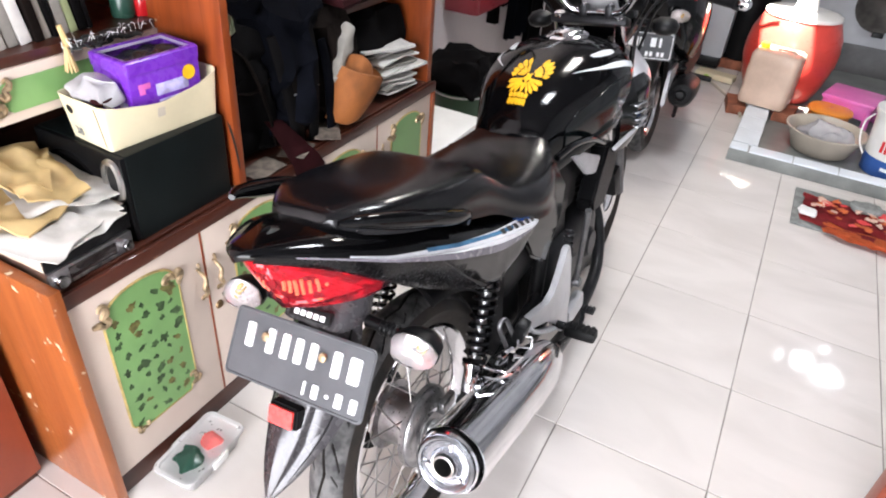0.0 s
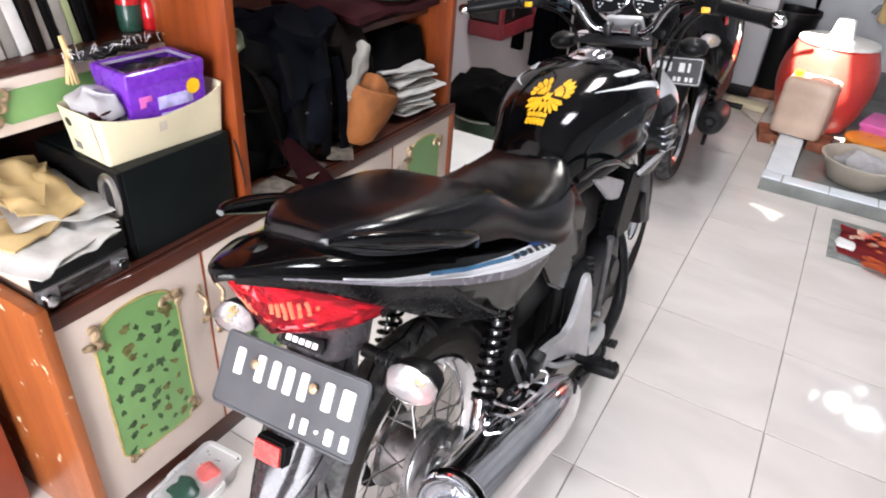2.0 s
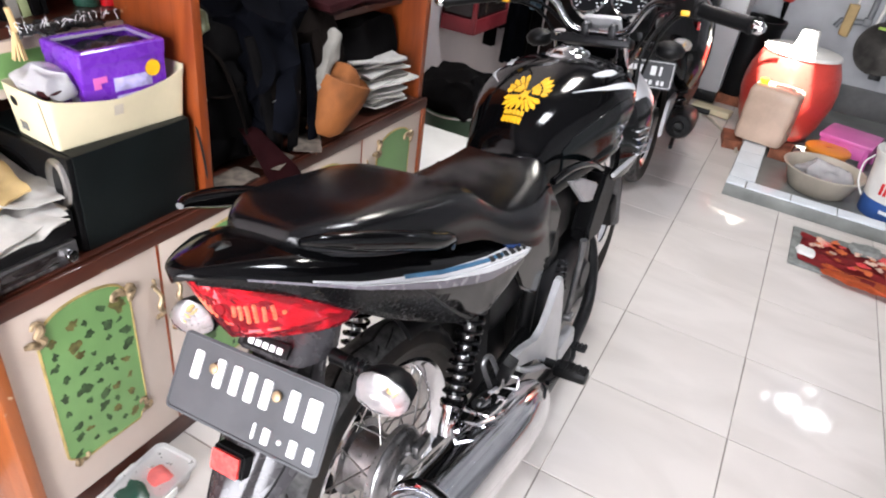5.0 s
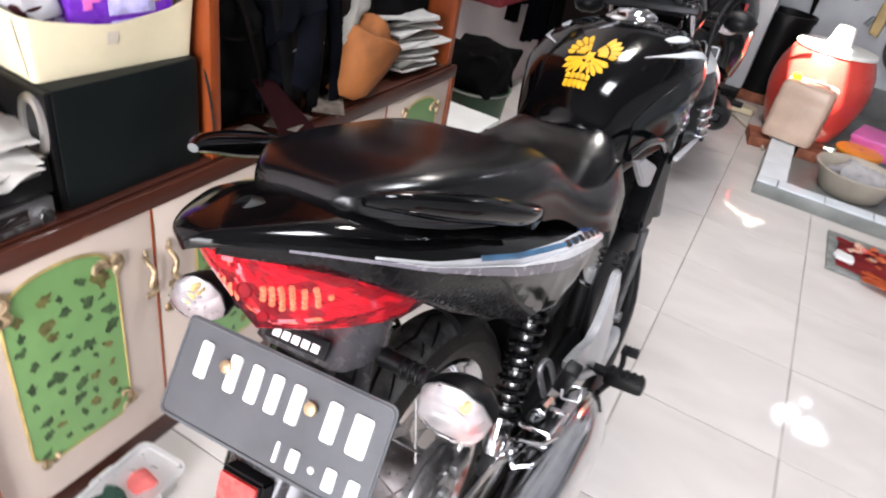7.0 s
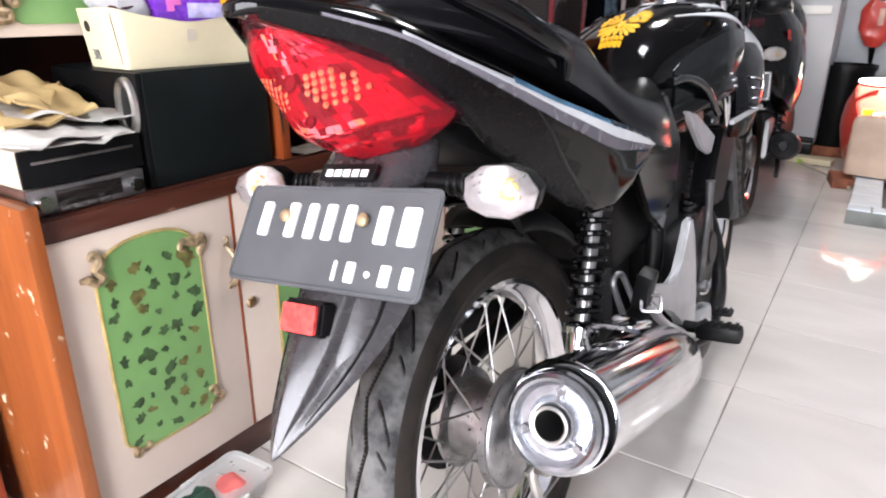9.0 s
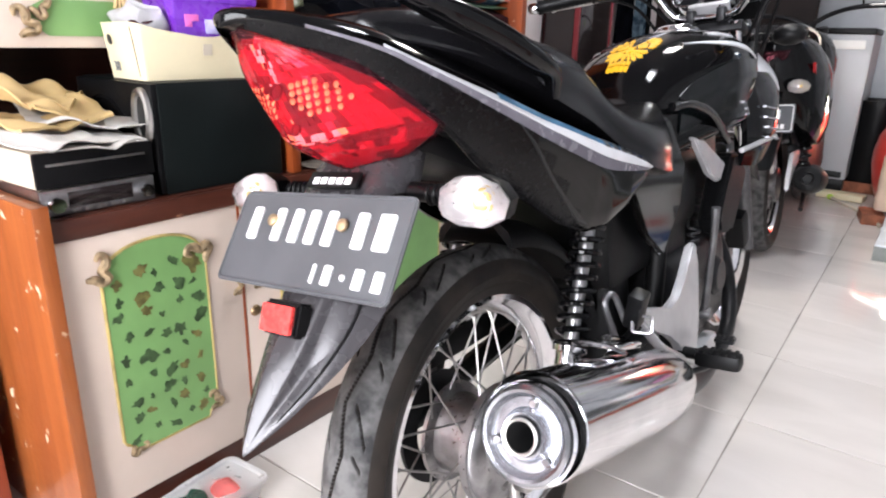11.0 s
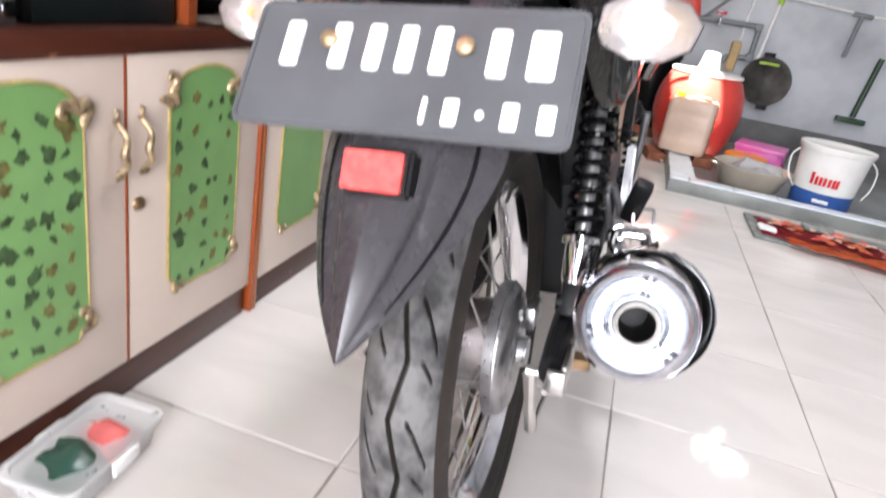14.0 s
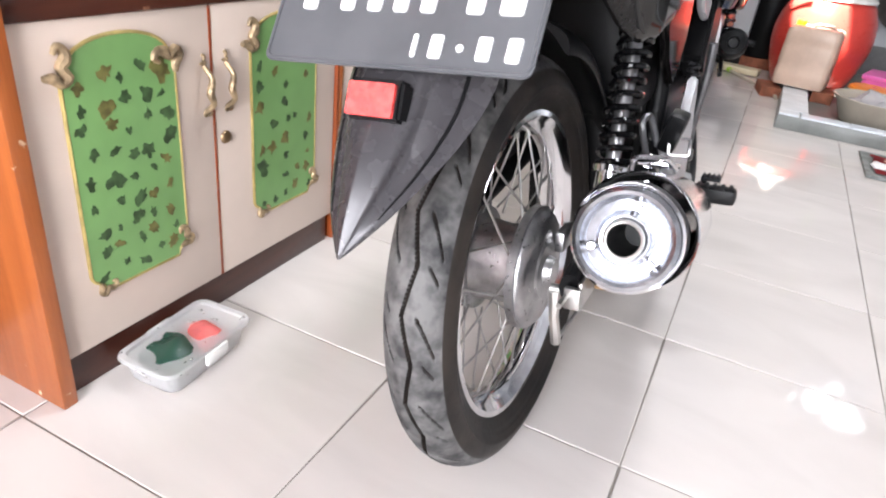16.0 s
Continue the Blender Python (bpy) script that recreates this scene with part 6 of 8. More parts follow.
# handlebar, turned a little
for s in (-1, 1):
    bm = B()
    pts = [(0.0, 1.010, 0.930), (s * 0.055, 1.005, 0.932), (s * 0.085, 1.000, 0.950), (s * 0.125, 0.985, 1.005), (s * 0.170, 0.965, 1.022), (s * 0.240, 0.925, 1.016), (s * 0.375, 0.858, 1.000)]
    tube(bm, [(x + 0.030, y, z - 0.014) for x, y, z in pts], 0.0098, 12, 4)
    bar = part("handlebar", bm, M["bar_chrome"], bike, "chromed handlebar")
    off = Vector((0.030, 0, -0.014))
    a, b = Vector((s * 0.250, 0.920, 1.016)) + off, Vector((s * 0.378, 0.8565, 1.000)) + off
    bm = B()
    m2 = along(a, b)
    LL = (b - a).length
    lathe(bm, [(0.0, 0.0), (0.021, 0.0), (0.021, 0.006), (0.0165, 0.010)] + [q for k in range(11) for q in ((0.0175, 0.014 + k * (LL - 0.026) / 11), (0.0160, 0.018 + k * (LL - 0.026) / 11))] +
          [(0.019, LL - 0.006), (0.019, LL), (0.0, LL)], m2, 18)
    grip = part("grip", bm, M["black_plastic"], bar, "ribbed black rubber grip")
    bm = B()
    lathe(bm, [(0.010, 0.0), (0.014, 0.004), (0.014, 0.018), (0.008, 0.026), (0.0, 0.026)], along(b, b + (b - a)), 16)
    part("bar_end", bm, M["chrome"], bar)
    bm = B()
    c = a - (b - a).normalized() * 0.028
    box(bm, c, (0.055, 0.034, 0.044), 0.008, pose(0, 0, 0, 0, 0, s * -26))
    switch = part("switch_box", bm, M["black_plastic"], bar)
    for col, dz, dy in (("red_print", 0.020, -0.010), ("yellow_decal", -0.012, -0.020)):
        if s < 0 and col == "red_print":
            continue
        bm = B()
        box(bm, c + Vector((0.0, dy, dz)), (0.020, 0.010, 0.012), 0.002)
        part("switch_button", bm, M[col], switch, "coloured switch button")
    bm = B()
    tube(bm, [c + Vector((0, 0.035, -0.004)), c + Vector((s * 0.06, 0.055, -0.012)), c + Vector((s * 0.155, 0.012, -0.020))], [0.007, 0.006, 0.005], 8, 4)
    bmesh.ops.create_icosphere(bm, subdivisions=2, radius=0.008, matrix=Matrix.Translation(c + Vector((s * 0.155, 0.012, -0.020))))
    part("lever", bm, M["steel"] if s < 0 else M["dark_steel"], bar, "brake or clutch lever")
    bm = B()
    tube(bm, [c + Vector((-s * 0.02, 0.02, 0.02)), c + Vector((-s * 0.015, 0.03, 0.10)), c + Vector((s * 0.05, 0.02, 0.20))], 0.0045, 8, 4)
    stem = part("mirror_stem", bm, M["chrome"], bar)
    bm = B()
    bmesh.ops.create_uvsphere(bm, u_segments=20, v_segments=10, radius=1, matrix=Matrix.Translation(c + Vector((s * 0.075, 0.01, 0.235))) @ Matrix.Diagonal((0.055, 0.016, 0.038, 1)))
    part("mirror", bm, M["black_plastic"], stem, "black rear view mirror")
# cables
for q, (x0, x1) in enumerate(((0.17, 0.05), (-0.16, -0.03), (0.20, -0.04))):
    bm = B()
    tube(bm, [(x0 + 0.03, 0.97, 1.0), ((x0 + x1) / 2 + 0.02, 1.09 + 0.02 * q, 1.00), (x1, 1.13, 0.90), (x1, 1.06, 0.76)], 0.0042, 7, 5)
    part("cable", bm, M["hair_black"], bike)
for run in (((-0.178, 0.945, 0.992), (-0.125, 0.972, 0.982), (-0.078, 1.010, 0.935), (-0.030, 1.070, 0.860)), ((-0.190, 0.952, 0.986), (-0.140, 0.990, 0.962), (-0.105, 1.040, 0.900), (-0.062, 1.080, 0.800)),
            ((0.236, 0.948, 0.996), (0.180, 0.985, 0.978), (0.150, 1.030, 0.925), (0.098, 1.070, 0.840)), ((0.228, 0.930, 0.990), (0.186, 0.935, 0.935), (0.166, 0.925, 0.880), (0.168, 0.900, 0.800)),
            ((0.250, 0.945, 0.988), (0.205, 0.985, 0.950), (0.165, 1.045, 0.880), (0.110, 1.100, 0.720))):
    bm = B()
    tube(bm, run, 0.0042, 7, 6)
    part("cable", bm, M["black_plastic"], bike, "black control cable")
for s in (-1, 1):
    bm = B()
    box(bm, (0.030 + s * 0.036, 1.008, 0.920), (0.020, 0.034, 0.034), 0.006)
    clamp = part("bar_clamp", bm, M["dark_steel"], bike, "dark handlebar clamp")
    for dy in (-0.010, 0.010):
        bm = B()
        lathe(bm, [(0.0, 0.006), (0.004, 0.006), (0.0046, 0.0)], Matrix.Translation((0.030 + s * 0.036, 1.008 + dy, 0.936)), 8)
        part("bolt", bm, M["chrome"], clamp)
bm = B()
box(bm, (0.222, 0.965, 1.022), (0.046, 0.040, 0.030), 0.006, pose(0, 0, 0, 0, 0, -24))
cup = part("fluid_cup", bm, M["black_plastic"], bike, "black brake fluid cup")
bm = B()
box(bm, (0.222, 0.965, 1.040), (0.050, 0.044, 0.006), 0.002, pose(0, 0, 0, 0, 0, -24))
part("cup_lid", bm, M["hub_metal"], cup, "grey lid")
# instruments
for i, x in enumerate((-0.032, 0.080)):
    c = Vector((x, 1.098, 0.982))
    g = Matrix.Translation(c) @ pose(0, 0, 0, 42)
    bm = B()
    lathe(bm, [(0.0, -0.05), (0.035, -0.045), (0.049, -0.02), (0.051, 0.0), (0.051, 0.005), (0.046, 0.007), (0.045, 0.001)], g, 36)
    dial = part("gauge", bm, M["chrome"], bike, "round chrome-rimmed gauge")
    bm = B()
    lathe(bm, [(0.0, 0.0005), (0.0455, 0.0005)], g, 36)
    part("dial", bm, M["skin_gauge"], dial, "black dial with pale marks")
    bm = B()
    tube(bm, [g @ Vector((0.0490 * math.cos(q), 0.0490 * math.sin(q), 0.006)) for q in (2 * math.pi * k / 40 for k in range(40))], 0.0027, 8, closed=True)
    part("bezel", bm, M["bar_chrome"], dial, "polished metal bezel")
    for k in range(7):
        bm = B()
        a = radians(-120 + 240 * k / 6)
        box(bm, (0, 0, 0), (1, 1, 1), 0, g @ pose(0.027 * math.sin(a), 0.027 * math.cos(a), 0.002) @ Matrix.Diagonal((0.0040, 0.0034, 0.001, 1)))
        part("plain_bar", bm, M["plate_white"], dial)
    for k in range(13):
        bm = B()
        a = radians(-130 + 260 * k / 12)
        box(bm, (0, 0, 0), (1, 1, 1), 0, g @ pose(0.037 * math.sin(a), 0.037 * math.cos(a), 0.002, 0, 0, -math.degrees(a)) @ Matrix.Diagonal((0.0022, 0.0065, 0.0012, 1)))
        part("mark", bm, M["plate_white"], dial)
    bm = B()
    box(bm, (0, 0, 0), (1, 1, 1), 0, g @ pose(-0.012, -0.002, 0.004, 0, 0, 80) @ Matrix.Diagonal((0.0022, 0.030, 0.0012, 1)))
    part("needle", bm, M["plate_white"], dial)
bm = B()
box(bm, (0.024, 1.119, 0.948), (0.235, 0.08, 0.06), 0.022, pose(0, 0, 0, 42))
part("gauge_housing", bm, M["screen_black"], bike)
bm = B()
box(bm, (0.026, 1.050, 0.932), (0.100, 0.014, 0.050), 0.008, pose(0, 0, 0, 40))
part("name_panel", bm, M["silver_paint"], bike, "small silver panel under the gauges")
bm = B()
scr = [(-0.135, 1.135, 0.985), (-0.145, 1.15, 1.05), (-0.140, 1.165, 1.075), (-0.07, 1.155, 1.050), (0.0, 1.15, 1.045), (0.07, 1.155, 1.050), (0.140, 1.165, 1.080), (0.145, 1.15, 1.05), (0.135, 1.135, 0.985), (0.0, 1.15, 0.975)]
front_ = [bm.verts.new((a + 0.024, b + 0.01, c)) for a, b, c in scr]
back_ = [bm.verts.new((a + 0.024, b + 0.022, c + 0.002)) for a, b, c in scr]
bm.faces.new(front_[::-1])
bm.faces.new(back_)
for i in range(len(scr)):
    j = (i + 1) % len(scr)
    bm.faces.new((front_[i], front_[j], back_[j], back_[i]))
part("fly_screen", bm, M["screen_black"], bike, "small black fly screen")
bm = B()
lathe(bm, [(0.0, -0.11), (0.05, -0.10), (0.082, -0.05), (0.088, 0.0), (0.084, 0.012), (0.0, 0.03)], Matrix.Translation((0.012, 1.20, 0.860)) @ pose(0, 0, 0, -92), 32)
part("headlamp", bm, M["black_paint"], bike)
for s in (-1, 1):
    signal_lamp(bike, (s * 0.170 + 0.005, -0.212, 0.686), s, True)
    signal_lamp(bike, (s * 0.190, 1.150, 0.860), s, False)


# ---------------------------------------------------------------- things on the sideboard
TOP = WT


def printed(parent, text, size, m, mat, name="lettering"):
    """Readable characters as a thin mesh."""
    cu = bpy.data.curves.new(name, "FONT")
    cu.body, cu.size, cu.extrude, cu.align_x, cu.align_y = text, size, 0.0004, "CENTER", "CENTER"
    tmp = bpy.data.objects.new(name, cu)
    me = bpy.data.meshes.new_from_object(tmp)
    bpy.data.objects.remove(tmp)
    me.materials.clear()
    me.materials.append(mat)
    o = new(name, me)
    o.parent, o.matrix_basis = parent, m
    return o


# subwoofer
sub = thing("loudspeaker", pose(-0.528, -0.004, TOP), "black boxy subwoofer loudspeaker standing on the sideboard", "loudspeaker")
bm = B()
box(bm, (0, 0, 0.094), (0.25, 0.252, 0.188), 0.005)
part("cabinet", bm, M["black_vinyl"], sub, "dusty black vinyl cabinet")
bm = B()
box(bm, (0, -0.130, 0.094), (0.246, 0.012, 0.184), 0.004)
baffle = part("front_panel", bm, M["black_plastic"], sub)
bm = B()
ring = [(0.094 + 0.021 * math.copysign(abs(math.cos(a)) ** 0.75, math.cos(a)), -0.137, 0.132 + 0.040 * math.sin(a)) for a in (2 * math.pi * k / 28 for k in range(28))]
tube(bm, ring, 0.0075, 8, closed=True)
part("port_ring", bm, M["steel"], baffle, "silver oval port ring")
# thin black disc paints the port's dark inside; nothing is hollow
bm = B()
lathe(bm, [(0.0, 0.0), (1.0, 0.0), (1.0, 0.4), (0.0, 0.4)], Matrix.Translation((0.094, -0.1368, 0.132)) @ Matrix.Diagonal((0.018, 1, 0.038, 1)) @ pose(0, 0, 0, 90) @ Matrix.Diagonal((1, 1, 0.004, 1)), 28)
part("port", bm, M["hair_black"], baffle)
bm = B()
lathe(bm, [(0.0, 0.006), (0.055, 0.004), (0.075, 0.0), (0.08, 0.003), (0.085, 0.0)], Matrix.Translation((-0.035, -0.136, 0.075)) @ pose(0, 0, 0, 90), 32)
part("cone", bm, M["black_cloth"], baffle)
bm = B()
tube(bm, [(0.06, 0.128, 0.15), (0.10, 0.150, 0.176), (0.132, 0.140, 0.14), (0.135, 0.148, 0.06), (0.125, 0.152, 0.008)], 0.0025, 6, 5)
part("cable", bm, M["hair_black"], sub)

# open cream carton with a purple tin in it
carton = thing("carton", pose(-0.485, 0.000, TOP + 0.1885, 0, 0, -4), "open cream card carton lying on the loudspeaker", "carton")
bm = B()
CH = 0.092


def carton_ring(hx, hy, r, z, rim=0.0):
    """A rounded outline whose long front side sags and bows outward along its rim."""
    out = []
    corners = rounded(2 * hx, 2 * hy, r, 6)
    for (u0, v0), (u1, v1) in zip(corners, corners[1:] + corners[:1]):
        n = 12 if math.hypot(u1 - u0, v1 - v0) > 0.05 else 1
        out += [(u0 + (u1 - u0) * i / n, v0 + (v1 - v0) * i / n) for i in range(n)]
    bent = []
    for u, v in out:
        k = max(0.0, 1 - (v / hy) ** 2) if u > 0 else 0.0
        lift = 0.006 * max(0.0, v / hy) if u > 0 else 0.0
        bent.append((u + 0.010 * rim * k, v, z - rim * (0.020 * k - lift - 0.003 * noise.noise(Vector((u * 18, v * 18, 2))))))
    return bent


rings = [carton_ring(0.060, 0.126, 0.007, 0.0), carton_ring(0.0625, 0.131, 0.009, CH * 0.5, 0.35), carton_ring(0.065, 0.137, 0.012, CH, 1.0),
         carton_ring(0.0635, 0.1355, 0.011, CH, 1.0), carton_ring(0.0585, 0.1245, 0.006, 0.003)]
quads(bm, rings, True, (True, True))
part("tray", bm, M["cream_card"], carton, "cream card tray with a bowed, dented rim")
# flat black disc paints the dark of the hole; the wall is unbroken
bm = B()
lathe(bm, [(0.0, 0.0), (0.009, 0.0)], Matrix.Translation((-0.034, -0.1345, 0.064)) @ pose(0, 0, 0, 97), 16)
part("hand_hole", bm, M["hair_black"], carton)
# thin dark strip laid over the tray along its corner fold
bm = B()
box(bm, (0.048, -0.1318, 0.046), (0.0016, 0.0012, 0.080), 0, pose(0, 0, 0, 7))
part("crease", bm, M["dull_paper"], carton, "thin dark strip along the corner fold")
bm = B()
box(bm, (0.0700, -0.014, 0.050), (0.001, 0.017, 0.019), 0, pose(0, 0, 0, 0, 8))
part("plain_bar", bm, M["beige_plastic"], carton, "small brown printed square")
printed(carton, "38", 0.024, Matrix.Translation((-0.026, -0.1300, 0.020)) @ pose(0, 0, 0, 97), M["pipe_grey"])

tin = thing("biscuit_box", pose(-0.480, 0.018, TOP + 0.1925) @ pose(0, 0, 0, 0, 0, -4), "purple card biscuit box with a clear lid standing in the carton", "box")
bm = B()
hw, hd, hz = 0.051, 0.080, 0.150
for sx, sy in ((1, 0), (-1, 0), (0, 1), (0, -1)):
    if sx:
        box(bm, (sx * hw, 0, hz / 2 - 0.010), (0.003, hd * 2, hz - 0.020), 0.001)
    else:
        box(bm, (0, sy * hd, hz / 2 - 0.010), (hw * 2, 0.003, hz - 0.020), 0.001)
box(bm, (0, 0, 0.004), (hw * 2, hd * 2, 0.004))
part("box_body", bm, M["purple"], tin, "purple printed card")
bm = B()
rings = [[(u, v, z) for u, v in rounded(2 * a, 2 * b, 0.006)] for a, b, z in ((hw + 0.0035, hd + 0.0035, hz - 0.026), (hw + 0.0045, hd + 0.0045, hz - 0.003), (hw + 0.002, hd + 0.002, hz), (hw - 0.006, hd - 0.006, hz), (hw - 0.007, hd - 0.007, hz - 0.006))]
quads(bm, rings, True, (False, False))
lid = part("lid_rim", bm, M["purple"], tin, "purple lid rim")
bm = B()
rings = [[(u, v, z) for u, v in rounded(2 * a, 2 * b, 0.005)] for a, b, z in ((hw - 0.0055, hd - 0.0055, hz - 0.002), (hw - 0.009, hd - 0.009, hz - 0.001), (hw - 0.011, hd - 0.011, hz - 0.006))]
quads(bm, rings, True, (False, False))
part("lid_window_edge", bm, M["clear_box"], lid, "clear plastic edge of the lid's window")
for y, z, w, h, mat in ((0.012, 0.084, 0.075, 0.024, "lilac"), (-0.050, 0.098, 0.026, 0.011, "pink"), (0.008, 0.062, 0.062, 0.005, "lilac"), (-0.056, 0.088, 0.013, 0.010, "pink")):
    bm = B()
    box(bm, (hw + 0.0022, y, z), (0.001, w, h), 0.0004)
    part("plain_bar", bm, M[mat], tin, "plain printed shape")
bm = B()
lathe(bm, [(0.0, 0.001), (0.015, 0.001), (0.015, 0.0)], Matrix.Translation((hw + 0.0036, 0.052, 0.102)) @ XAX, 20)
part("plain_disc", bm, M["yellow_decal"], tin, "yellow printed disc")
for x, z, w, h, mat in ((-0.034, 0.104, 0.018, 0.010, "pink"), (-0.024, 0.082, 0.034, 0.016, "lilac"), (0.012, 0.078, 0.014, 0.012, "yellow_decal"), (0.026, 0.062, 0.024, 0.014, "lilac")):
    bm = B()
    box(bm, (x, -hd - 0.0022, z), (w, 0.001, h), 0.0004)
    part("plain_bar", bm, M[mat], tin, "plain printed shape")
bm = B()
bmesh.ops.create_grid(bm, x_segments=18, y_segments=18, size=0.5, matrix=Matrix.Translation((0, 0, hz - 0.018)) @ Matrix.Diagonal((0.094, 0.152, 1, 1)))
crumple(bm, 0.012, 34, 3)
single("dark_rag", bm, M["dark_rag"], "dark crumpled plastic scraps inside the purple box", "rag", at=tin.matrix_basis.copy())

# a tangle of black wire, its white glints drawn as thin pale curls
rng = random.Random(4)
bm = B()
tangle = []
for k in range(16):
    p = Vector((rng.uniform(-0.012, 0.012), rng.uniform(-0.09, 0.06), 0.0))
    pts = [p + Vector((rng.uniform(-0.012, 0.012), rng.uniform(-0.035, 0.035), 0.008 + rng.uniform(-0.005, 0.016))) for _ in range(6)]
    tube(bm, pts, 0.0022, 5, 5)
single("wire_tangle", bm, M["hair_black"], "tangled black cable lying over the purple box", "cable", at=pose(-0.558, 0.02, TOP + 0.336), kind="stuff")
bm = B()
for k in range(26):
    p = Vector((rng.uniform(-0.012, 0.016), -0.115 + 0.0078 * k, 0.012 + rng.uniform(0, 0.008)))
    d = Vector((rng.uniform(-0.008, 0.010), rng.uniform(-0.005, 0.008), rng.uniform(0.006, 0.016)))
    tube(bm, [p, p + d, p + d * 1.4 + Vector((rng.uniform(-0.008, 0.008), rng.uniform(-0.01, 0.01), -0.006))], 0.0005, 5, 3)
single("wire_glint", bm, M["plate_white"], "thin white curls painting the glints on the cables", "string", at=pose(-0.558, 0.02, TOP + 0.336), kind="stuff")
# film bag in the carton
bm = B()
bmesh.ops.create_icosphere(bm, subdivisions=4, radius=1, matrix=Matrix.Diagonal((0.052, 0.036, 0.022, 1)))
crumple(bm, 0.022, 30, 9)
single("plastic_bag", bm, M["bag_film"], "crumpled clear plastic bag with dark contents in the carton", "bag", at=pose(-0.492, -0.094, TOP + 0.284))
bm = B()
bmesh.ops.create_icosphere(bm, subdivisions=3, radius=1, matrix=Matrix.Diagonal((0.042, 0.034, 0.014, 1)))
crumple(bm, 0.012, 30, 2)
single("dark_packet", bm, M["maroon_cloth"], "dark red packet inside the plastic bag", "packet", at=pose(-0.488, -0.094, TOP + 0.276))

# stacked players
dvd = thing("car_stereo", pose(-0.530, -0.244, TOP), "black car stereo with silver knobs under a disc player", "stereo")
bm = B()
box(bm, (0, 0, 0.021), (0.25, 0.176, 0.040), 0.003)
part("case", bm, M["steel"], dvd)
bm = B()
box(bm, (0.128, 0, 0.021), (0.010, 0.178, 0.040), 0.003)
face = part("front_panel", bm, M["hub_alloy"], dvd, "silver metal front panel")
for y, r in ((-0.070, 0.012), (0.070, 0.011)):
    bm = B()
    lathe(bm, [(0.0, 0.014), (r * 0.9, 0.014), (r, 0.010), (r, 0.0)], Matrix.Translation((0.133, y, 0.020)) @ XAX, 20)
    part("knob", bm, M["chrome"], face, "silver knob")
bm = B()
box(bm, (0.1335, 0.0, 0.023), (0.002, 0.100, 0.024), 0.0005)
part("display", bm, M["glass_dark"], face, "dark display")
for k in range(5):
    bm = B()
    box(bm, (0.1335, -0.04 + 0.02 * k, 0.006), (0.003, 0.013, 0.005), 0.001)
    part("button", bm, M["steel"], face)
player = thing("disc_player", pose(-0.533, -0.246, TOP + 0.042) @ pose(0, 0, 0, 0, 0, 2), "pale grey disc player with a black front", "disc player")
bm = B()
box(bm, (0, 0, 0.028), (0.255, 0.186, 0.054), 0.003)
part("case", bm, M["beige_plastic"], player, "pale scuffed metal case")
bm = B()
box(bm, (0.130, 0, 0.028), (0.008, 0.186, 0.053), 0.003)
face = part("front_panel", bm, M["black_plastic"], player)
bm = B()
box(bm, (0.1345, 0.0, 0.036), (0.002, 0.155, 0.004), 0.0008)
part("tray_slot", bm, M["steel"], face)
# envelopes and papers
def sheet_of(name, wx, wy, curl, amp, seed, material_, label, category, group, at, thick=0.0016):
    """A creased sheet, its far corner curled up."""
    bm = B()
    bmesh.ops.create_grid(bm, x_segments=22, y_segments=22, size=0.5, matrix=Matrix.Diagonal((wx, wy, 1, 1)))
    for v in bm.verts:
        p = v.co * 19 + Vector((seed * 3.1, seed, 0))
        fold = abs(noise.noise(v.co * 13 + Vector((seed, 0, 3)))) * 1.5
        v.co.z += amp * (noise.noise(p) * 0.6 + fold) + curl * max(0.0, 0.5 - v.co.y / wy) ** 2
    bmesh.ops.solidify(bm, geom=bm.faces[:], thickness=thick)
    single(name, bm, material_, label, category, at=at, group=group)


def by_corner(wx, wy, x, y, z, rx, ry, rz):
    """The pose that brings a sheet's far front corner to a place."""
    return pose(x, y, z, rx, ry, rz) @ Matrix.Translation((-wx / 2, -wy / 2, 0))


for wx, wy, curl, amp, seed, x, y, z, rx, ry, rz in ((0.25, 0.17, 0.008, 0.010, 1, -0.385, -0.166, 0.686, 0, 1, -3), (0.24, 0.18, 0.010, 0.013, 2, -0.360, -0.180, 0.684, 0, 4, 10),
                                                     (0.22, 0.16, 0.010, 0.014, 3, -0.400, -0.158, 0.700, -2, 4, -16), (0.23, 0.15, 0.012, 0.014, 4, -0.372, -0.218, 0.692, 2, 5, 24)):
    sheet_of("paper", wx, wy, curl, amp, seed, M["note_paper"], "creased greyish white paper lying on the disc player", "paper", "papers", by_corner(wx, wy, x, y, z, rx, ry, rz))
for wx, wy, curl, amp, seed, x, y, z, rx, ry, rz in ((0.20, 0.12, 0.006, 0.022, 6, -0.430, -0.232, 0.708, -1, 2, 20), (0.21, 0.11, 0.010, 0.026, 7, -0.438, -0.188, 0.716, -4, 4, -10),
                                                     (0.16, 0.11, 0.012, 0.028, 13, -0.470, -0.240, 0.730, -6, 3, -34)):
    sheet_of("envelope", wx, wy, curl, amp, seed, M["manila"], "creased yellow manila envelope on the papers", "envelope", "envelopes", by_corner(wx, wy, x, y, z, rx, ry, rz), 0.004)

# books on the middle shelf
SH = TOP + 0.354
y = -0.318
rng = random.Random(8)
cols = ("book_cover", "green_dark", "book_cover", "book_cover", "maroon_cloth", "note_paper", "grey_cloth", "green_dark", "book_cover", "grey_cloth", "note_paper", "brown_cloth", "book_cover", "black_cloth", "grey_cloth", "green_pale", "black_cloth", "black_cloth")
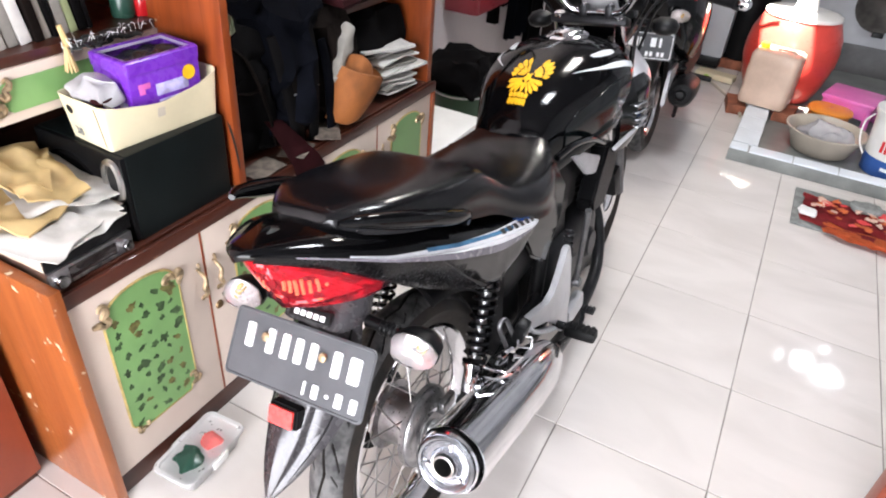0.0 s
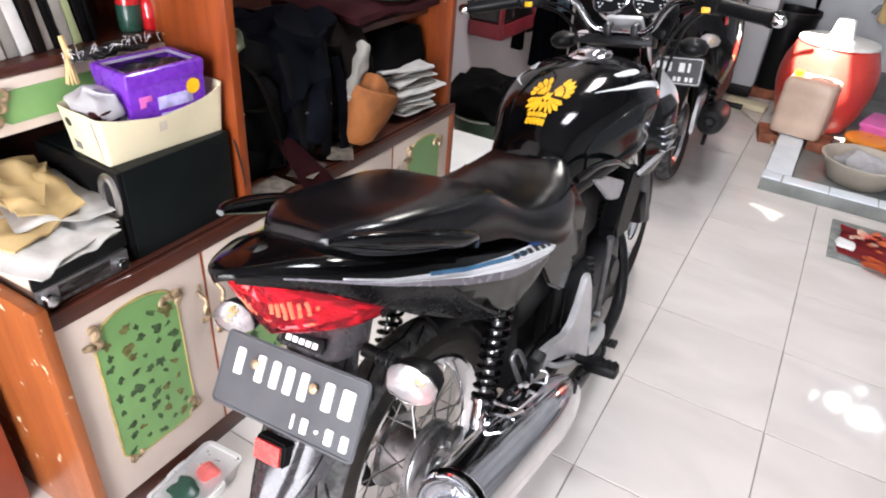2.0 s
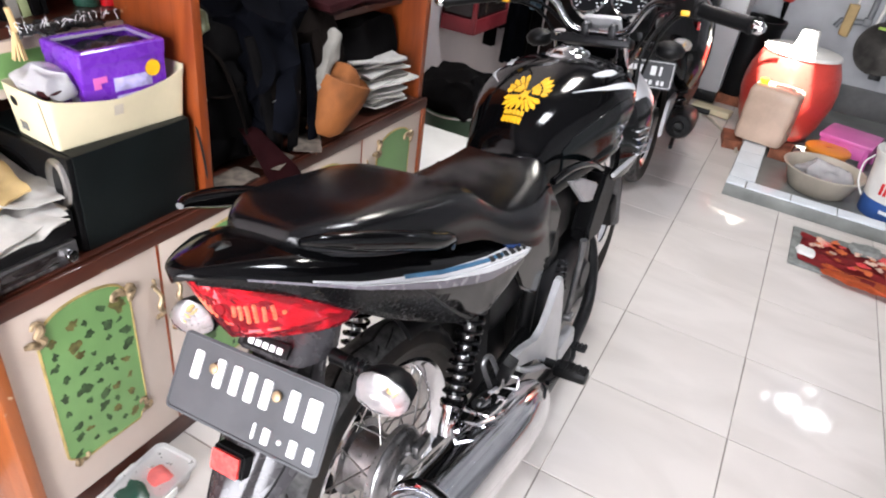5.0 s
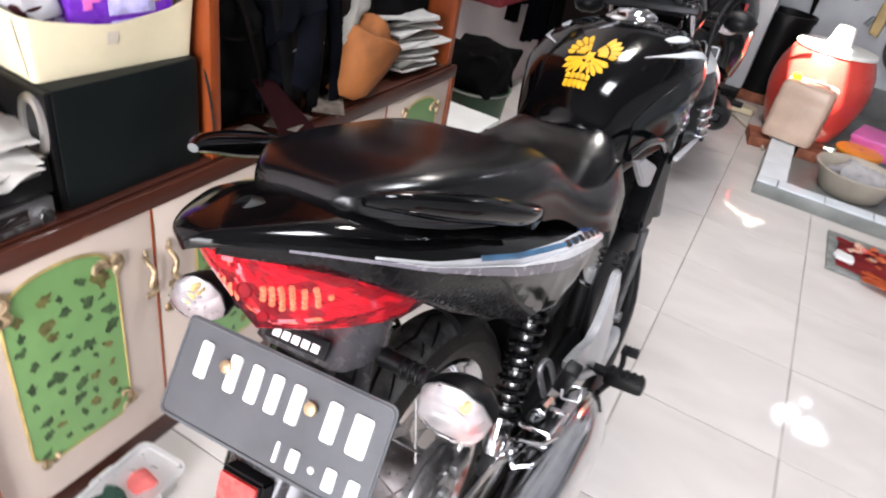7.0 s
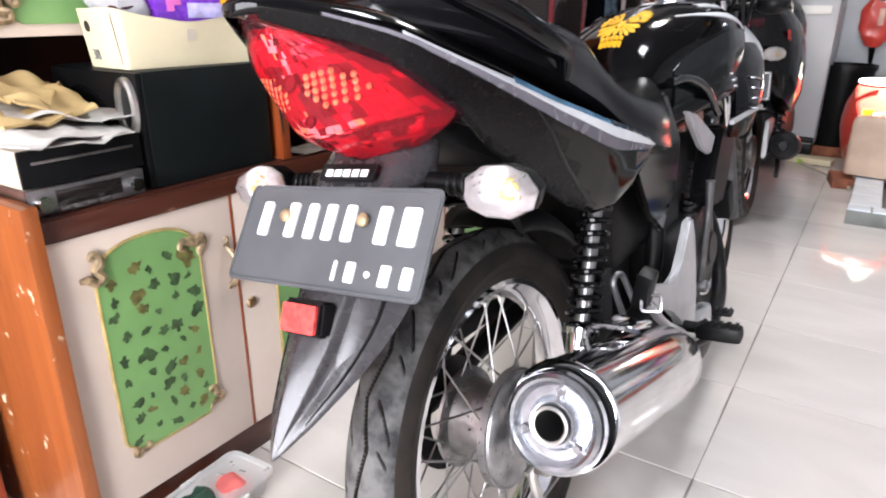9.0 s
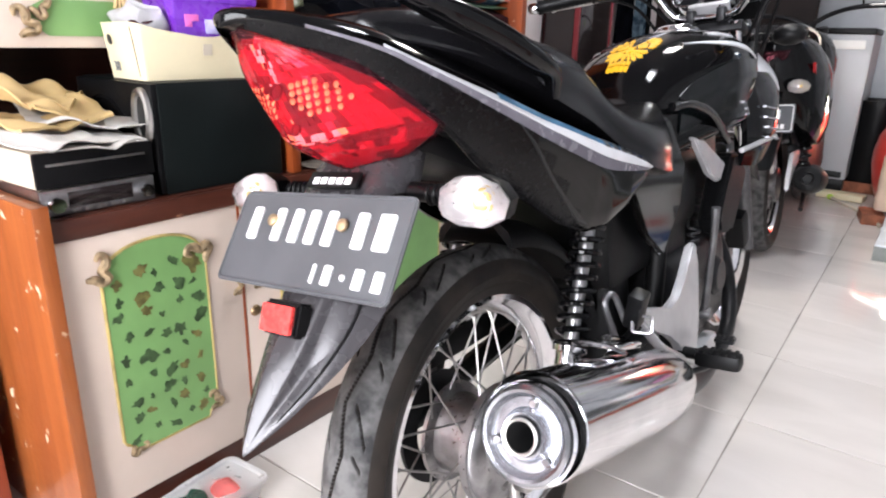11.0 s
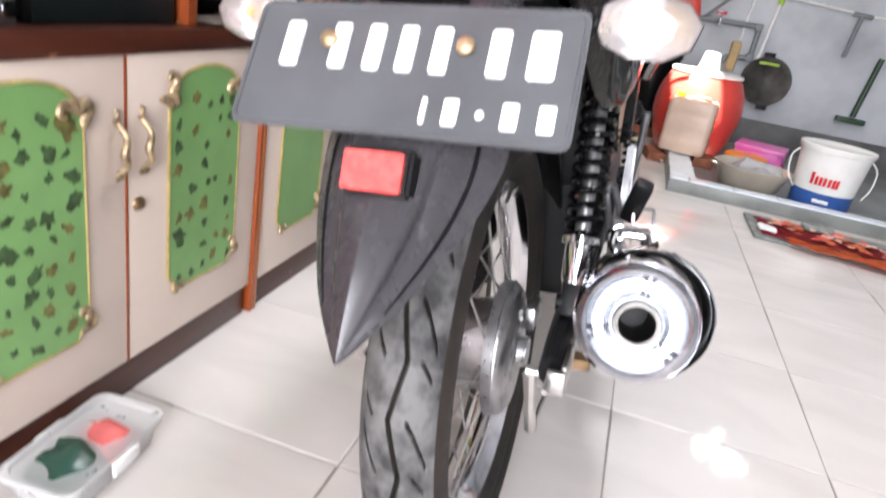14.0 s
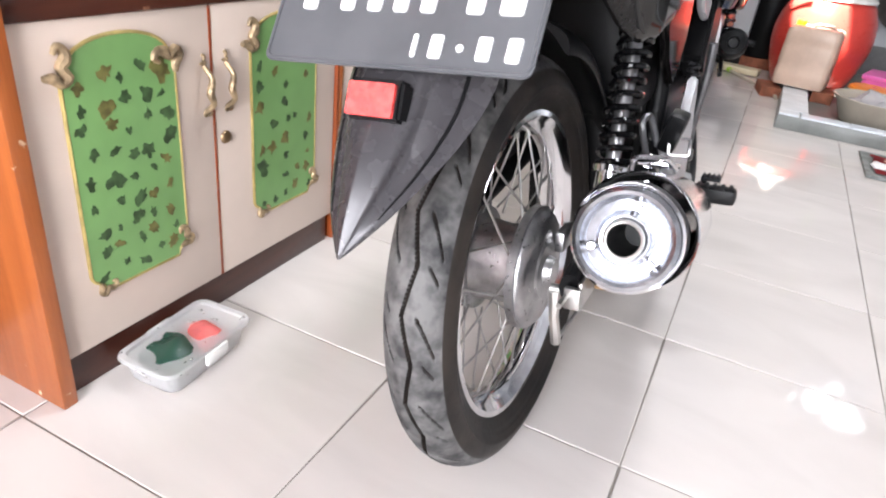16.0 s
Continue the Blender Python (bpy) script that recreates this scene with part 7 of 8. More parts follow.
for k, c in enumerate(cols):
    t = rng.uniform(0.009, 0.024)
    h, d = rng.uniform(0.17, 0.23), rng.uniform(0.11, 0.13)
    if y + t > 0.02:
        break
    bk = thing("book", pose(-0.675, y + t / 2, SH, rng.uniform(5, 9) if k > 3 else 2), "upright book with a worn cover on the middle shelf", "book", "books on the shelf")
    bm = B()
    box(bm, (0, 0, h / 2), (d, t, h), 0.002)
    part("cover", bm, M[c], bk)
    bm = B()
    box(bm, (-0.002, 0, h / 2), (d - 0.003, t * 0.7, h + 0.001), 0)
    part("pages", bm, M["note_paper"], bk)
    y += t + 0.003
can = thing("paint_can", pose(-0.640, 0.110, SH), "small dark green can with a red lid", "can")
bm = B()
lathe(bm, [(0.0, 0.0), (0.024, 0.0), (0.025, 0.003), (0.025, 0.050), (0.022, 0.054)], None, 24)
part("body", bm, M["pale_shadow"], can)
bm = B()
lathe(bm, [(0.024, 0.052), (0.024, 0.070), (0.016, 0.078), (0.015, 0.110), (0.0, 0.112)], None, 24)
part("lid", bm, M["red_paint"], can, "red lid")
glue = thing("glue_bottle", pose(-0.618, 0.140, SH), "red glue bottle with a white nozzle", "bottle")
bm = B()
lathe(bm, [(0.0, 0.0), (0.015, 0.0), (0.016, 0.004), (0.016, 0.050), (0.009, 0.062)], None, 20)
part("body", bm, M["red_paint"], glue)
bm = B()
lathe(bm, [(0.009, 0.060), (0.007, 0.070), (0.003, 0.098), (0.0, 0.099)], None, 16)
part("nozzle", bm, M["white_plastic"], glue, "white nozzle")
bm = B()
tube(bm, [(0, 0, 0.0), (0.004, 0.003, -0.03), (0.006, 0.0, -0.04)], [0.005, 0.006, 0.009], 8, 3)
for k in range(9):
    a = 2 * math.pi * k / 9
    tube(bm, [(0.006, 0, -0.036), (0.006 + 0.012 * math.cos(a), 0.010 * math.sin(a), -0.085)], [0.004, 0.0022], 5)
single("tassel", bm, M["manila"], "faded yellow tassel hanging from the shelf edge", "tassel", at=pose(-0.570, -0.085, SH + 0.035))


# bags and clothes in the hutch's wide bay
def bundle(name, at, size, mat, label, category, amount=0.03, freq=11, seed=1, sub_=4):
    bm = B()
    bmesh.ops.create_cube(bm, size=2)
    bmesh.ops.subdivide_edges(bm, edges=bm.edges[:], cuts=13, use_grid_fill=True)
    for v in bm.verts:
        n = v.co.normalized()
        v.co = v.co.lerp(n * 1.15, 0.55)
        v.co = Vector((v.co.x * size[0] / 2, v.co.y * size[1] / 2, v.co.z * size[2] / 2))
    crumple(bm, amount, freq, seed)
    low = min(v.co.z for v in bm.verts)
    for v in bm.verts:
        v.co.z = max(v.co.z, low * 0.93) - low * 0.93
    return single(name, bm, M[mat], label, category, at=at)


sbag = bundle("shoulder_bag", pose(-0.560, 0.265, TOP), (0.23, 0.20, 0.34), "black_cloth", "soft black shoulder bag on the sideboard", "bag", 0.040, 13, 2)
bm = B()
tube(bm, [(0.06, -0.06, 0.32), (0.118, -0.02, 0.27), (0.126, 0.03, 0.14), (0.118, 0.06, 0.03)], 0.011, 8, 4, flat=0.35)
part("strap", bm, M["brown_cloth"], sbag, "worn brown strap")
bm = B()
tube(bm, [(0.10, -0.07, 0.20), (0.122, -0.01, 0.185), (0.112, 0.06, 0.20)], 0.006, 8, 4, flat=0.5)
part("flap_edge", bm, M["brown_cloth"], sbag, "worn flap edge")
pack = bundle("backpack", pose(-0.545, 0.425, TOP), (0.25, 0.22, 0.33), "navy_cloth", "worn navy and black backpack", "backpack", 0.050, 13, 5)
bm = B()
tube(bm, [(0.112, -0.03, 0.27), (0.125, -0.035, 0.16), (0.118, -0.04, 0.03)], 0.010, 8, 4, flat=0.35)
part("strap", bm, M["black_cloth"], pack)
bm = B()
tube(bm, [(0.108, 0.03, 0.29), (0.124, 0.025, 0.18), (0.116, 0.02, 0.05)], 0.009, 8, 4, flat=0.35)
part("strap", bm, M["brown_cloth"], pack)
for k, (z0, z1, y0, y1) in enumerate(((0.04, 0.15, -0.07, 0.05), (0.18, 0.25, -0.06, 0.06))):
    bm = B()
    bmesh.ops.create_cube(bm, size=1, matrix=Matrix.Translation((0.105, (y0 + y1) / 2, (z0 + z1) / 2)) @ Matrix.Diagonal((0.045, y1 - y0, z1 - z0, 1)))
    bmesh.ops.bevel(bm, geom=bm.edges[:], offset=0.014, segments=3, affect="EDGES")
    part("pocket", bm, M["black_cloth"], pack, "bulging dark pocket")
bm = B()
tube(bm, [(0.131, -0.055, 0.150), (0.133, -0.01, 0.154), (0.131, 0.045, 0.150)], 0.0018, 6, 3)
part("zip", bm, M["steel"], pack, "thin metal zip")
bundle("duffel_bag", pose(-0.555, 0.575, TOP), (0.24, 0.20, 0.29), "brown_cloth", "dark brown cloth bag leaning on the backpack", "bag", 0.045, 14, 8)
bm = B()
lathe(bm, [(0.012, 0.0), (0.016, 0.0015), (0.018, 0.0)], pose(-0.446, 0.215, TOP + 0.20, 0, 90, 30), 20)
single("key_ring", bm, M["chrome"], "bright metal ring on the black bag", "ring")
for k, (yy, mat, z1, lean) in enumerate(((0.335, "black_cloth", 0.30, 0.05), (0.375, "brown_cloth", 0.27, 0.02), (0.470, "black_cloth", 0.30, -0.02), (0.520, "navy_cloth", 0.25, 0.01), (0.560, "brown_cloth", 0.28, 0.02))):
    bm = B()
    tube(bm, [(-0.440, yy, TOP + z1), (-0.423, yy + lean * 0.3, TOP + z1 * 0.66), (-0.419, yy + lean * 0.8, TOP + z1 * 0.33), (-0.421, yy + lean, TOP + 0.004)], [0.016, 0.019, 0.022, 0.018], 10, 5, flat=0.4)
    single("loose_strap", bm, M[mat], "dark worn strap hanging down the bags", "strap", group="loose straps")
# tan cap lying open on its side
hat = thing("tan_cap", pose(-0.436, 0.572, TOP + 0.010) @ pose(0, 0, 0, -20, 12) @ Matrix.Diagonal((0.90, 0.90, 1.26, 1)), "tan felt cap standing open on the sideboard", "cap")
bm = B()
lathe(bm, [(0.0, 0.0), (0.045, 0.002), (0.066, 0.020), (0.080, 0.06), (0.088, 0.105), (0.090, 0.125), (0.084, 0.128), (0.078, 0.10), (0.068, 0.05), (0.0, 0.02)], None, 36)
crumple(bm, 0.008, 12, 4)
part("crown", bm, M["tan_cloth"], hat)
bm = B()
bmesh.ops.create_icosphere(bm, subdivisions=3, radius=1, matrix=Matrix.Translation((0, 0, 0.10)) @ Matrix.Diagonal((0.066, 0.066, 0.055, 1)))
crumple(bm, 0.016, 16, 6)
part("lining", bm, M["tan_cloth"], hat, "stuffed tan lining")
bundle("cloth_scrap", pose(-0.418, 0.548, TOP + 0.130, -24, 0, 0), (0.034, 0.046, 0.150), "grey_cloth", "pale grey cloth sticking up between the bags", "cloth", 0.014, 26, 3)
bundle("film_scrap", pose(-0.490, 0.232, TOP + 0.300), (0.045, 0.050, 0.055), "scrap_film", "crumpled greyish green film on the black bag", "plastic film", 0.014, 36, 9)
bundle("folded_coat", pose(-0.590, 0.830, TOP + 0.010), (0.24, 0.34, 0.24), "black_cloth", "folded black coat lying behind the magazines", "coat", 0.03, 10, 12)
# magazines
rng = random.Random(31)
for k in range(15):
    bm = B()
    w, d = rng.uniform(0.14, 0.19), rng.uniform(0.16, 0.20)
    bmesh.ops.create_grid(bm, x_segments=8, y_segments=8, size=0.5, matrix=Matrix.Diagonal((w, d, 1, 1)))
    for v in bm.verts:
        v.co.z += 0.010 * noise.noise(v.co * 8 + Vector((k * 2.7, 1, 0))) + 0.008 * (v.co.x / w) ** 2
    bmesh.ops.solidify(bm, geom=bm.faces[:], thickness=0.006)
    single("magazine", bm, M["note_paper"] if k % 3 else M["grey_cloth"], "curled pale magazine in a loose pile", "magazine", at=pose(-0.492 + rng.uniform(-0.02, 0.012), 0.875 + rng.uniform(-0.03, 0.02), TOP + 0.012 + 0.0100 * k, rng.uniform(-3, 3), rng.uniform(-4, 4), rng.uniform(-24, 24)), group="magazines")
bm = B()
quads(bm, [[Vector((x, y, z + 0.012 * noise.noise(Vector((y * 9, z * 7, 3))))) for y in np.linspace(0.30, 0.42, 7)] for x, z in ((-0.48, TOP + 0.13), (-0.43, TOP + 0.085), (-0.392, TOP + 0.03), (-0.368, TOP - 0.008), (-0.362, TOP - 0.045))], False)
for v in bm.verts:
    k = (TOP + 0.13 - v.co.z) / 0.175
    v.co.y = 0.365 + (v.co.y - 0.36) * (0.25 + 0.75 * k) - 0.06 * (1 - k)
bmesh.ops.solidify(bm, geom=bm.faces[:], thickness=0.004)
single("brown_flap", bm, M["maroon_cloth"], "dark brown cloth flap hanging over the worktop edge", "cloth")
for k in range(3):
    bm = B()
    bmesh.ops.create_grid(bm, x_segments=8, y_segments=8, size=0.5, matrix=Matrix.Diagonal((0.07, 0.10, 1, 1)))
    for v in bm.verts:
        v.co.z += 0.006 * noise.noise(v.co * 12 + Vector((k * 4.7, 1, 0)))
    bmesh.ops.solidify(bm, geom=bm.faces[:], thickness=0.001)
    single("paper", bm, M["dull_paper"], "loose crumpled brown paper under the bags", "paper", at=pose(-0.410, 0.235 + 0.13 * k, TOP + 0.006 + 0.003 * k, 0, 2, 20 * k), group="papers")
# folded bedding on the shelf
SB = TOP + 0.294
for k, (mat, lab, t) in enumerate((("maroon_cloth", "folded dark maroon blanket on the shelf", 0.050), ("green_dark", "folded dark green cloth", 0.012), ("print_blue", "folded blue printed cushion", 0.036), ("print_pale", "folded pale blue printed cloth", 0.034))):
    bm = B()
    bmesh.ops.create_cube(bm, size=1, matrix=Matrix.Diagonal((0.29, (0.40, 0.27, 0.26, 0.24)[k], t, 1)))
    bmesh.ops.subdivide_edges(bm, edges=bm.edges[:], cuts=9, use_grid_fill=True)
    for v in bm.verts:
        f = (1 - min(1.0, abs(v.co.x / 0.145)) ** 5) ** 0.5 * (1 - min(1.0, abs(2 * v.co.y / (0.40, 0.27, 0.26, 0.24)[k])) ** 7) ** 0.5
        v.co.z *= 0.3 + 0.85 * f
    crumple(bm, 0.014, 9, 20 + k)
    single("folded_cloth", bm, M[mat], lab, "bedding", at=pose(-0.575, (0.80, 0.865, 0.875, 0.88)[k], SB + 0.028 + (0, 0.030, 0.052, 0.082)[k], 0, 0, 2 * k), group="folded bedding")

# clear lidded box at the sideboard's foot
lb = thing("lunch_box", pose(-0.306, -0.172, 0.0, 0, 0, 4) @ Matrix.Diagonal((1, 1, 0.82, 1)), "clear plastic lunch box with a frosted lid, on the tiles", "lunch box")
bm = B()
rings = []
for w, d, z in ((0.088, 0.165, 0.001), (0.092, 0.170, 0.006), (0.104, 0.188, 0.052)):
    rings.append([(a, b, z) for a, b in rounded(w, d, 0.018)])
for w, d, z in ((0.101, 0.185, 0.052), (0.089, 0.167, 0.007)):
    rings.append([(a, b, z) for a, b in rounded(w, d, 0.017)])
quads(bm, rings, True, (True, True))
part("tub", bm, M["clear_box"], lb)
bm = B()
rings = [[(a, b, z) for a, b in rounded(w, d, r)] for w, d, r, z in ((0.114, 0.200, 0.02, 0.050), (0.117, 0.203, 0.02, 0.055), (0.114, 0.200, 0.02, 0.061), (0.096, 0.182, 0.015, 0.061), (0.092, 0.178, 0.014, 0.056))]
quads(bm, rings, True, (False, True))
part("lid", bm, M["clear_box"], lb, "frosted lid with a raised rim")
for s in (-1, 1):
    bm = B()
    box(bm, (s * 0.061, 0, 0.044), (0.006, 0.05, 0.026), 0.002)
    part("clip", bm, M["white_plastic"], lb, "white closing clip")
bundle("pink_sponge", pose(-0.303, -0.142, 0.008), (0.068, 0.066, 0.038), "coral", "coral pink sponge inside the lunch box", "sponge", 0.006, 30, 2)
bundle("green_scrap", pose(-0.305, -0.212, 0.008), (0.074, 0.070, 0.042), "pale_shadow", "dark green scrap inside the lunch box", "cloth", 0.008, 30, 5)
bundle("white_scrap", pose(-0.323, -0.174, 0.008), (0.03, 0.03, 0.030), "paper", "white paper scrap inside the lunch box", "paper", 0.006, 30, 7)

# red-brown cupboard beside the sideboard, and a bench on the other side
cup = thing("cupboard", pose(-0.708, -0.76, 0), "low red-brown varnished cupboard next to the sideboard", "cupboard")
bm = B()
box(bm, (0, 0, 0.39), (0.25, 0.74, 0.74), 0.006)
part("body", bm, M["red_wood"], cup)
bm = B()
box(bm, (0.004, 0, 0.775), (0.27, 0.76, 0.03), 0.006)
part("top", bm, M["brown_wood"], cup)
bm = B()
box(bm, (0, 0, 0.012), (0.23, 0.72, 0.024))
part("plinth", bm, M["brown_wood"], cup)
# the bench is an assumed shape, kept for warm reflections in the chrome
bench = thing("wooden_bench", pose(1.10, 0.16, 0), "low brown wooden bench, assumed at the room's side", "bench")
bm = B()
box(bm, (0.16, 0, 0.43), (0.36, 0.60, 0.03), 0.006)
part("seat", bm, M["red_wood"], bench)
for x in (0.02, 0.30):
    for yy in (-0.26, 0.26):
        bm = B()
        box(bm, (x, yy, 0.208), (0.05, 0.05, 0.415), 0.006)
        part("leg", bm, M["red_wood"], bench)

# ---------------------------------------------------------------- beyond the sideboard
foam = thing("foam_crate", pose(-0.585, 1.275, 0), "white foam crate with a lid, beside the sideboard", "crate")
bm = B()
box(bm, (0, 0, 0.13), (0.42, 0.40, 0.26), 0.010)
part("crate_body", bm, M["white_plastic"], foam)
bm = B()
box(bm, (0, 0, 0.282), (0.43, 0.41, 0.040), 0.008)
part("lid", bm, M["white_plastic"], foam)
pail = thing("green_pail", pose(-0.600, 1.74, 0), "dark green plastic pail full of black clothes", "pail")
bm = B()
lathe(bm, [(0.0, 0.0), (0.105, 0.0), (0.108, 0.005), (0.135, 0.29), (0.142, 0.29), (0.142, 0.305), (0.131, 0.305), (0.103, 0.012), (0.0, 0.010)], None, 36)
part("pail_body", bm, M["green_dark"], pail)
bm = B()
tube(bm, [(0.142 * math.cos(a), 0.142 * math.sin(a), 0.300) for a in (2 * math.pi * k / 36 for k in range(36))], 0.004, 6, closed=True)
part("rim", bm, M["steel"], pail, "pale rim")
bundle("laundry", pose(-0.600, 1.74, 0.235), (0.25, 0.25, 0.20), "black_cloth", "black clothes heaped in the green pail", "laundry", 0.045, 12, 3)

rack = thing("wall_box", pose(-0.745, 2.126, 0.555), "dark red wall box with smoky brown panes and red edges", "wall cabinet")
bm = B()
box(bm, (0, 0, 0.31), (0.165, 0.350, 0.60), 0.004)
part("body", bm, M["maroon_cloth"], rack)
bm = B()
box(bm, (0.084, 0.0, 0.34), (0.004, 0.31, 0.52), 0.001)
part("pane", bm, M["glass_dark"], rack, "smoky brown pane")
bm = B()
box(bm, (0.0, -0.177, 0.34), (0.135, 0.004, 0.52), 0.001)
part("pane", bm, M["glass_dark"], rack, "smoky brown pane")
for x, yy, w in ((0.080, -0.174, 0.020), (0.082, 0.168, 0.014)):
    bm = B()
    box(bm, (x, yy, 0.31), (w, w, 0.61), 0.004)
    part("frame", bm, M["red_edge"], rack, "dull red corner edge")
for x, yy, dx, dy in ((0.082, 0.0, 0.012, 0.33), (-0.005, -0.175, 0.155, 0.012)):
    bm = B()
    box(bm, (x, yy, 0.036), (dx, dy, 0.066), 0.004)
    part("frame", bm, M["red_edge"], rack, "dull red lower rail")


def hanging(name, x, y, z0, z1, w, mat, label, seed):
    bm = B()
    rows = []
    for k in range(11):
        f = k / 10
        rows.append([Vector((x + 0.025 * math.sin(j * 1.9 + seed) * (0.3 + f), y + w * (j / 9 - 0.5) * (0.75 + 0.25 * f), z1 + (z0 - z1) * f + 0.01 * noise.noise(Vector((j, k * 0.4, seed))))) for j in range(10)])
    quads(bm, rows, False)
    bmesh.ops.solidify(bm, geom=bm.faces[:], thickness=0.008)
    return single(name, bm, M[mat], label, "clothes", group="hanging clothes")


bm = B()
box(bm, (-0.770, 2.66, 1.36), (0.14, 0.72, 0.03), 0.004)
single("coat_rail", bm, M["brown_wood"], "dark wooden rail with hooks on the wall", "coat rail")
hanging("hanging_strap", -0.76, 2.37, 0.42, 1.36, 0.035, "black_cloth", "black strap hanging from the rail", 1)
hanging("hanging_shirt", -0.75, 2.46, 0.50, 1.36, 0.10, "brown_cloth", "dark brown shirt hanging from the rail", 2)
hanging("hanging_trousers", -0.73, 2.62, 0.30, 1.36, 0.20, "navy_cloth", "dark blue trousers hanging from the rail", 3)
hanging("hanging_jeans", -0.70, 2.76, 0.56, 1.36, 0.10, "blue_cloth", "faded blue cloth hanging from the rail", 5)
hanging("hanging_coat", -0.74, 2.93, 0.20, 1.36, 0.24, "black_cloth", "black coat hanging from the rail", 7)
# dark board added for the dark, unclear space behind the second motorcycle
bm = B()
box(bm, (-0.41, 3.42, 1.05), (0.86, 0.05, 2.1), 0.004)
structure("dark_partition", bm, M["dark_board"], "dark board added for the dark space behind the second motorcycle", "door")

# ---------------------------------------------------------------- second motorcycle
B2 = pose(0.140, 2.30, 0.0, 0, -6.0, 2.0)
bike2 = thing("motorcycle", B2, "black and red motorcycle with a dark plate, parked further in", "motorcycle")
wheel(bike2, "rear_wheel", Vector((0, 0, 0.285)), 0.285, 0.215, 0.045, 0.06, 0.045, False, 24)
wheel(bike2, "front_wheel", Vector((0, 1.22, 0.285)), 0.285, 0.215, 0.040, 0.05, 0.035, False, 12)
bm = B()
rows = []
for y, w, zt, zb in ((-0.30, 0.05, 0.88, 0.74), (-0.22, 0.14, 0.90, 0.60), (-0.05, 0.20, 0.89, 0.48), (0.20, 0.20, 0.84, 0.44), (0.45, 0.15, 0.72, 0.46), (0.62, 0.12, 0.70, 0.40)):
    rows.append([(0, y, zt), (w * 0.6, y, zt - 0.006), (w, y, zt - (zt - zb) * 0.35), (w * 0.85, y, zb), (0, y, zb)])
loft(bm, rows, 3, 3)
part("body", bm, M["black_paint"], bike2)
bm = B()
rows = []
for y, w, zt in ((-0.26, 0.08, 0.925), (-0.15, 0.13, 0.935), (0.1, 0.145, 0.900), (0.25, 0.125, 0.828), (0.5, 0.115, 0.80), (0.6, 0.08, 0.81)):
    rows.append([(0, y, zt), (w * 0.8, y, zt - 0.008), (w, y, zt - 0.035), (0, y, zt - 0.05)])
loft(bm, rows, 3, 3)
part("seat", bm, M["seat"], bike2)
bm = B()
rows = [[(0, -0.315, 0.83), (0.06, -0.30, 0.83), (0.10, -0.24, 0.83), (0, -0.22, 0.83)], [(0, -0.30, 0.78), (0.07, -0.28, 0.78), (0.11, -0.22, 0.785), (0, -0.2, 0.78)], [(0, -0.27, 0.75), (0.04, -0.26, 0.75), (0.06, -0.22, 0.755), (0, -0.2, 0.75)]]
loft(bm, rows, 3, 3)
part("tail_lamp", bm, M["red_lens"], bike2, "red tail lamp")
bm = B()
rows = [[(0, -0.24, 0.76), (0.06, -0.23, 0.76), (0.075, -0.18, 0.76), (0, -0.17, 0.76)], [(0, -0.33, 0.55), (0.07, -0.31, 0.55), (0.085, -0.25, 0.56), (0, -0.24, 0.55)], [(0, -0.37, 0.40), (0.055, -0.35, 0.40), (0.06, -0.31, 0.42), (0, -0.32, 0.42)]]
loft(bm, rows, 3, 3)
part("rear_mudguard", bm, M["black_plastic"], bike2)
PL2 = Matrix.Translation((0.0, -0.345, 0.590)) @ pose(0, 0, 0, 90 - 24.0)
bm = B()
prism(bm, rounded(0.262, 0.110, 0.008), 0.0022, PL2)
plate2 = part("number_plate", bm, M["plate"], bike2, "dark number plate with pale bars and border")
bm = B()
tube(bm, [PL2 @ Vector((a, b, 0.0022)) for a, b in rounded(0.250, 0.098, 0.007)], 0.0016, 6, closed=True)
part("rim", bm, M["plate_white"], plate2, "pale border")
for u, w in ((-0.100, 0.017), (-0.064, 0.017), (-0.042, 0.017), (-0.020, 0.017), (0.002, 0.017), (0.050, 0.022), (0.078, 0.010)):
    bm = B()
    prism(bm, rounded(w, 0.036, 0.003), 0.002, PL2 @ pose(u, 0.014, 0.0022))
    part("plain_bar", bm, M["plate_white"], plate2, "pale bar")
for u in (0.03, 0.048, 0.076, 0.094):
    bm = B()
    prism(bm, rounded(0.012, 0.018, 0.002), 0.002, PL2 @ pose(u, -0.032, 0.0022))
    part("plain_bar", bm, M["plate_white"], plate2, "pale bar")
for s in (-1, 1):
    signal_lamp(bike2, (s * 0.13, -0.27, 0.70), s, True)
    bm = B()
    prism(bm, [(-0.20, 0.78), (-0.02, 0.73), (0.04, 0.69), (-0.06, 0.70), (-0.18, 0.745)], 0.010, Matrix(((0, 0, s, s * 0.162), (1, 0, 0, 0), (0, 1, 0, 0), (0, 0, 0, 1))))
    part("stripe", bm, M["red_paint"], bike2, "red side stripe")
    bm = B()
    spring(bm, (s * 0.13, 0.02, 0.36), (s * 0.13, 0.12, 0.60), 0.022, 0.006, 8)
    part("coil_spring", bm, M["black_paint"], bike2)
m2a, m2b = Vector((0.170, -0.18, 0.345)), Vector((0.150, 0.36, 0.25))
mm2 = along(m2a, m2b)
bm = B()
lathe(bm, [(0.0, 0.020), (0.018, 0.020), (0.018, -0.030), (0.022, -0.032), (0.024, 0.004), (0.046, 0.010), (0.056, 0.030), (0.060, 0.20), (0.056, 0.40), (0.03, 0.55)], mm2, 28)
muf2 = part("muffler", bm, M["black_plastic"], bike2, "black exhaust muffler")
bm = B()
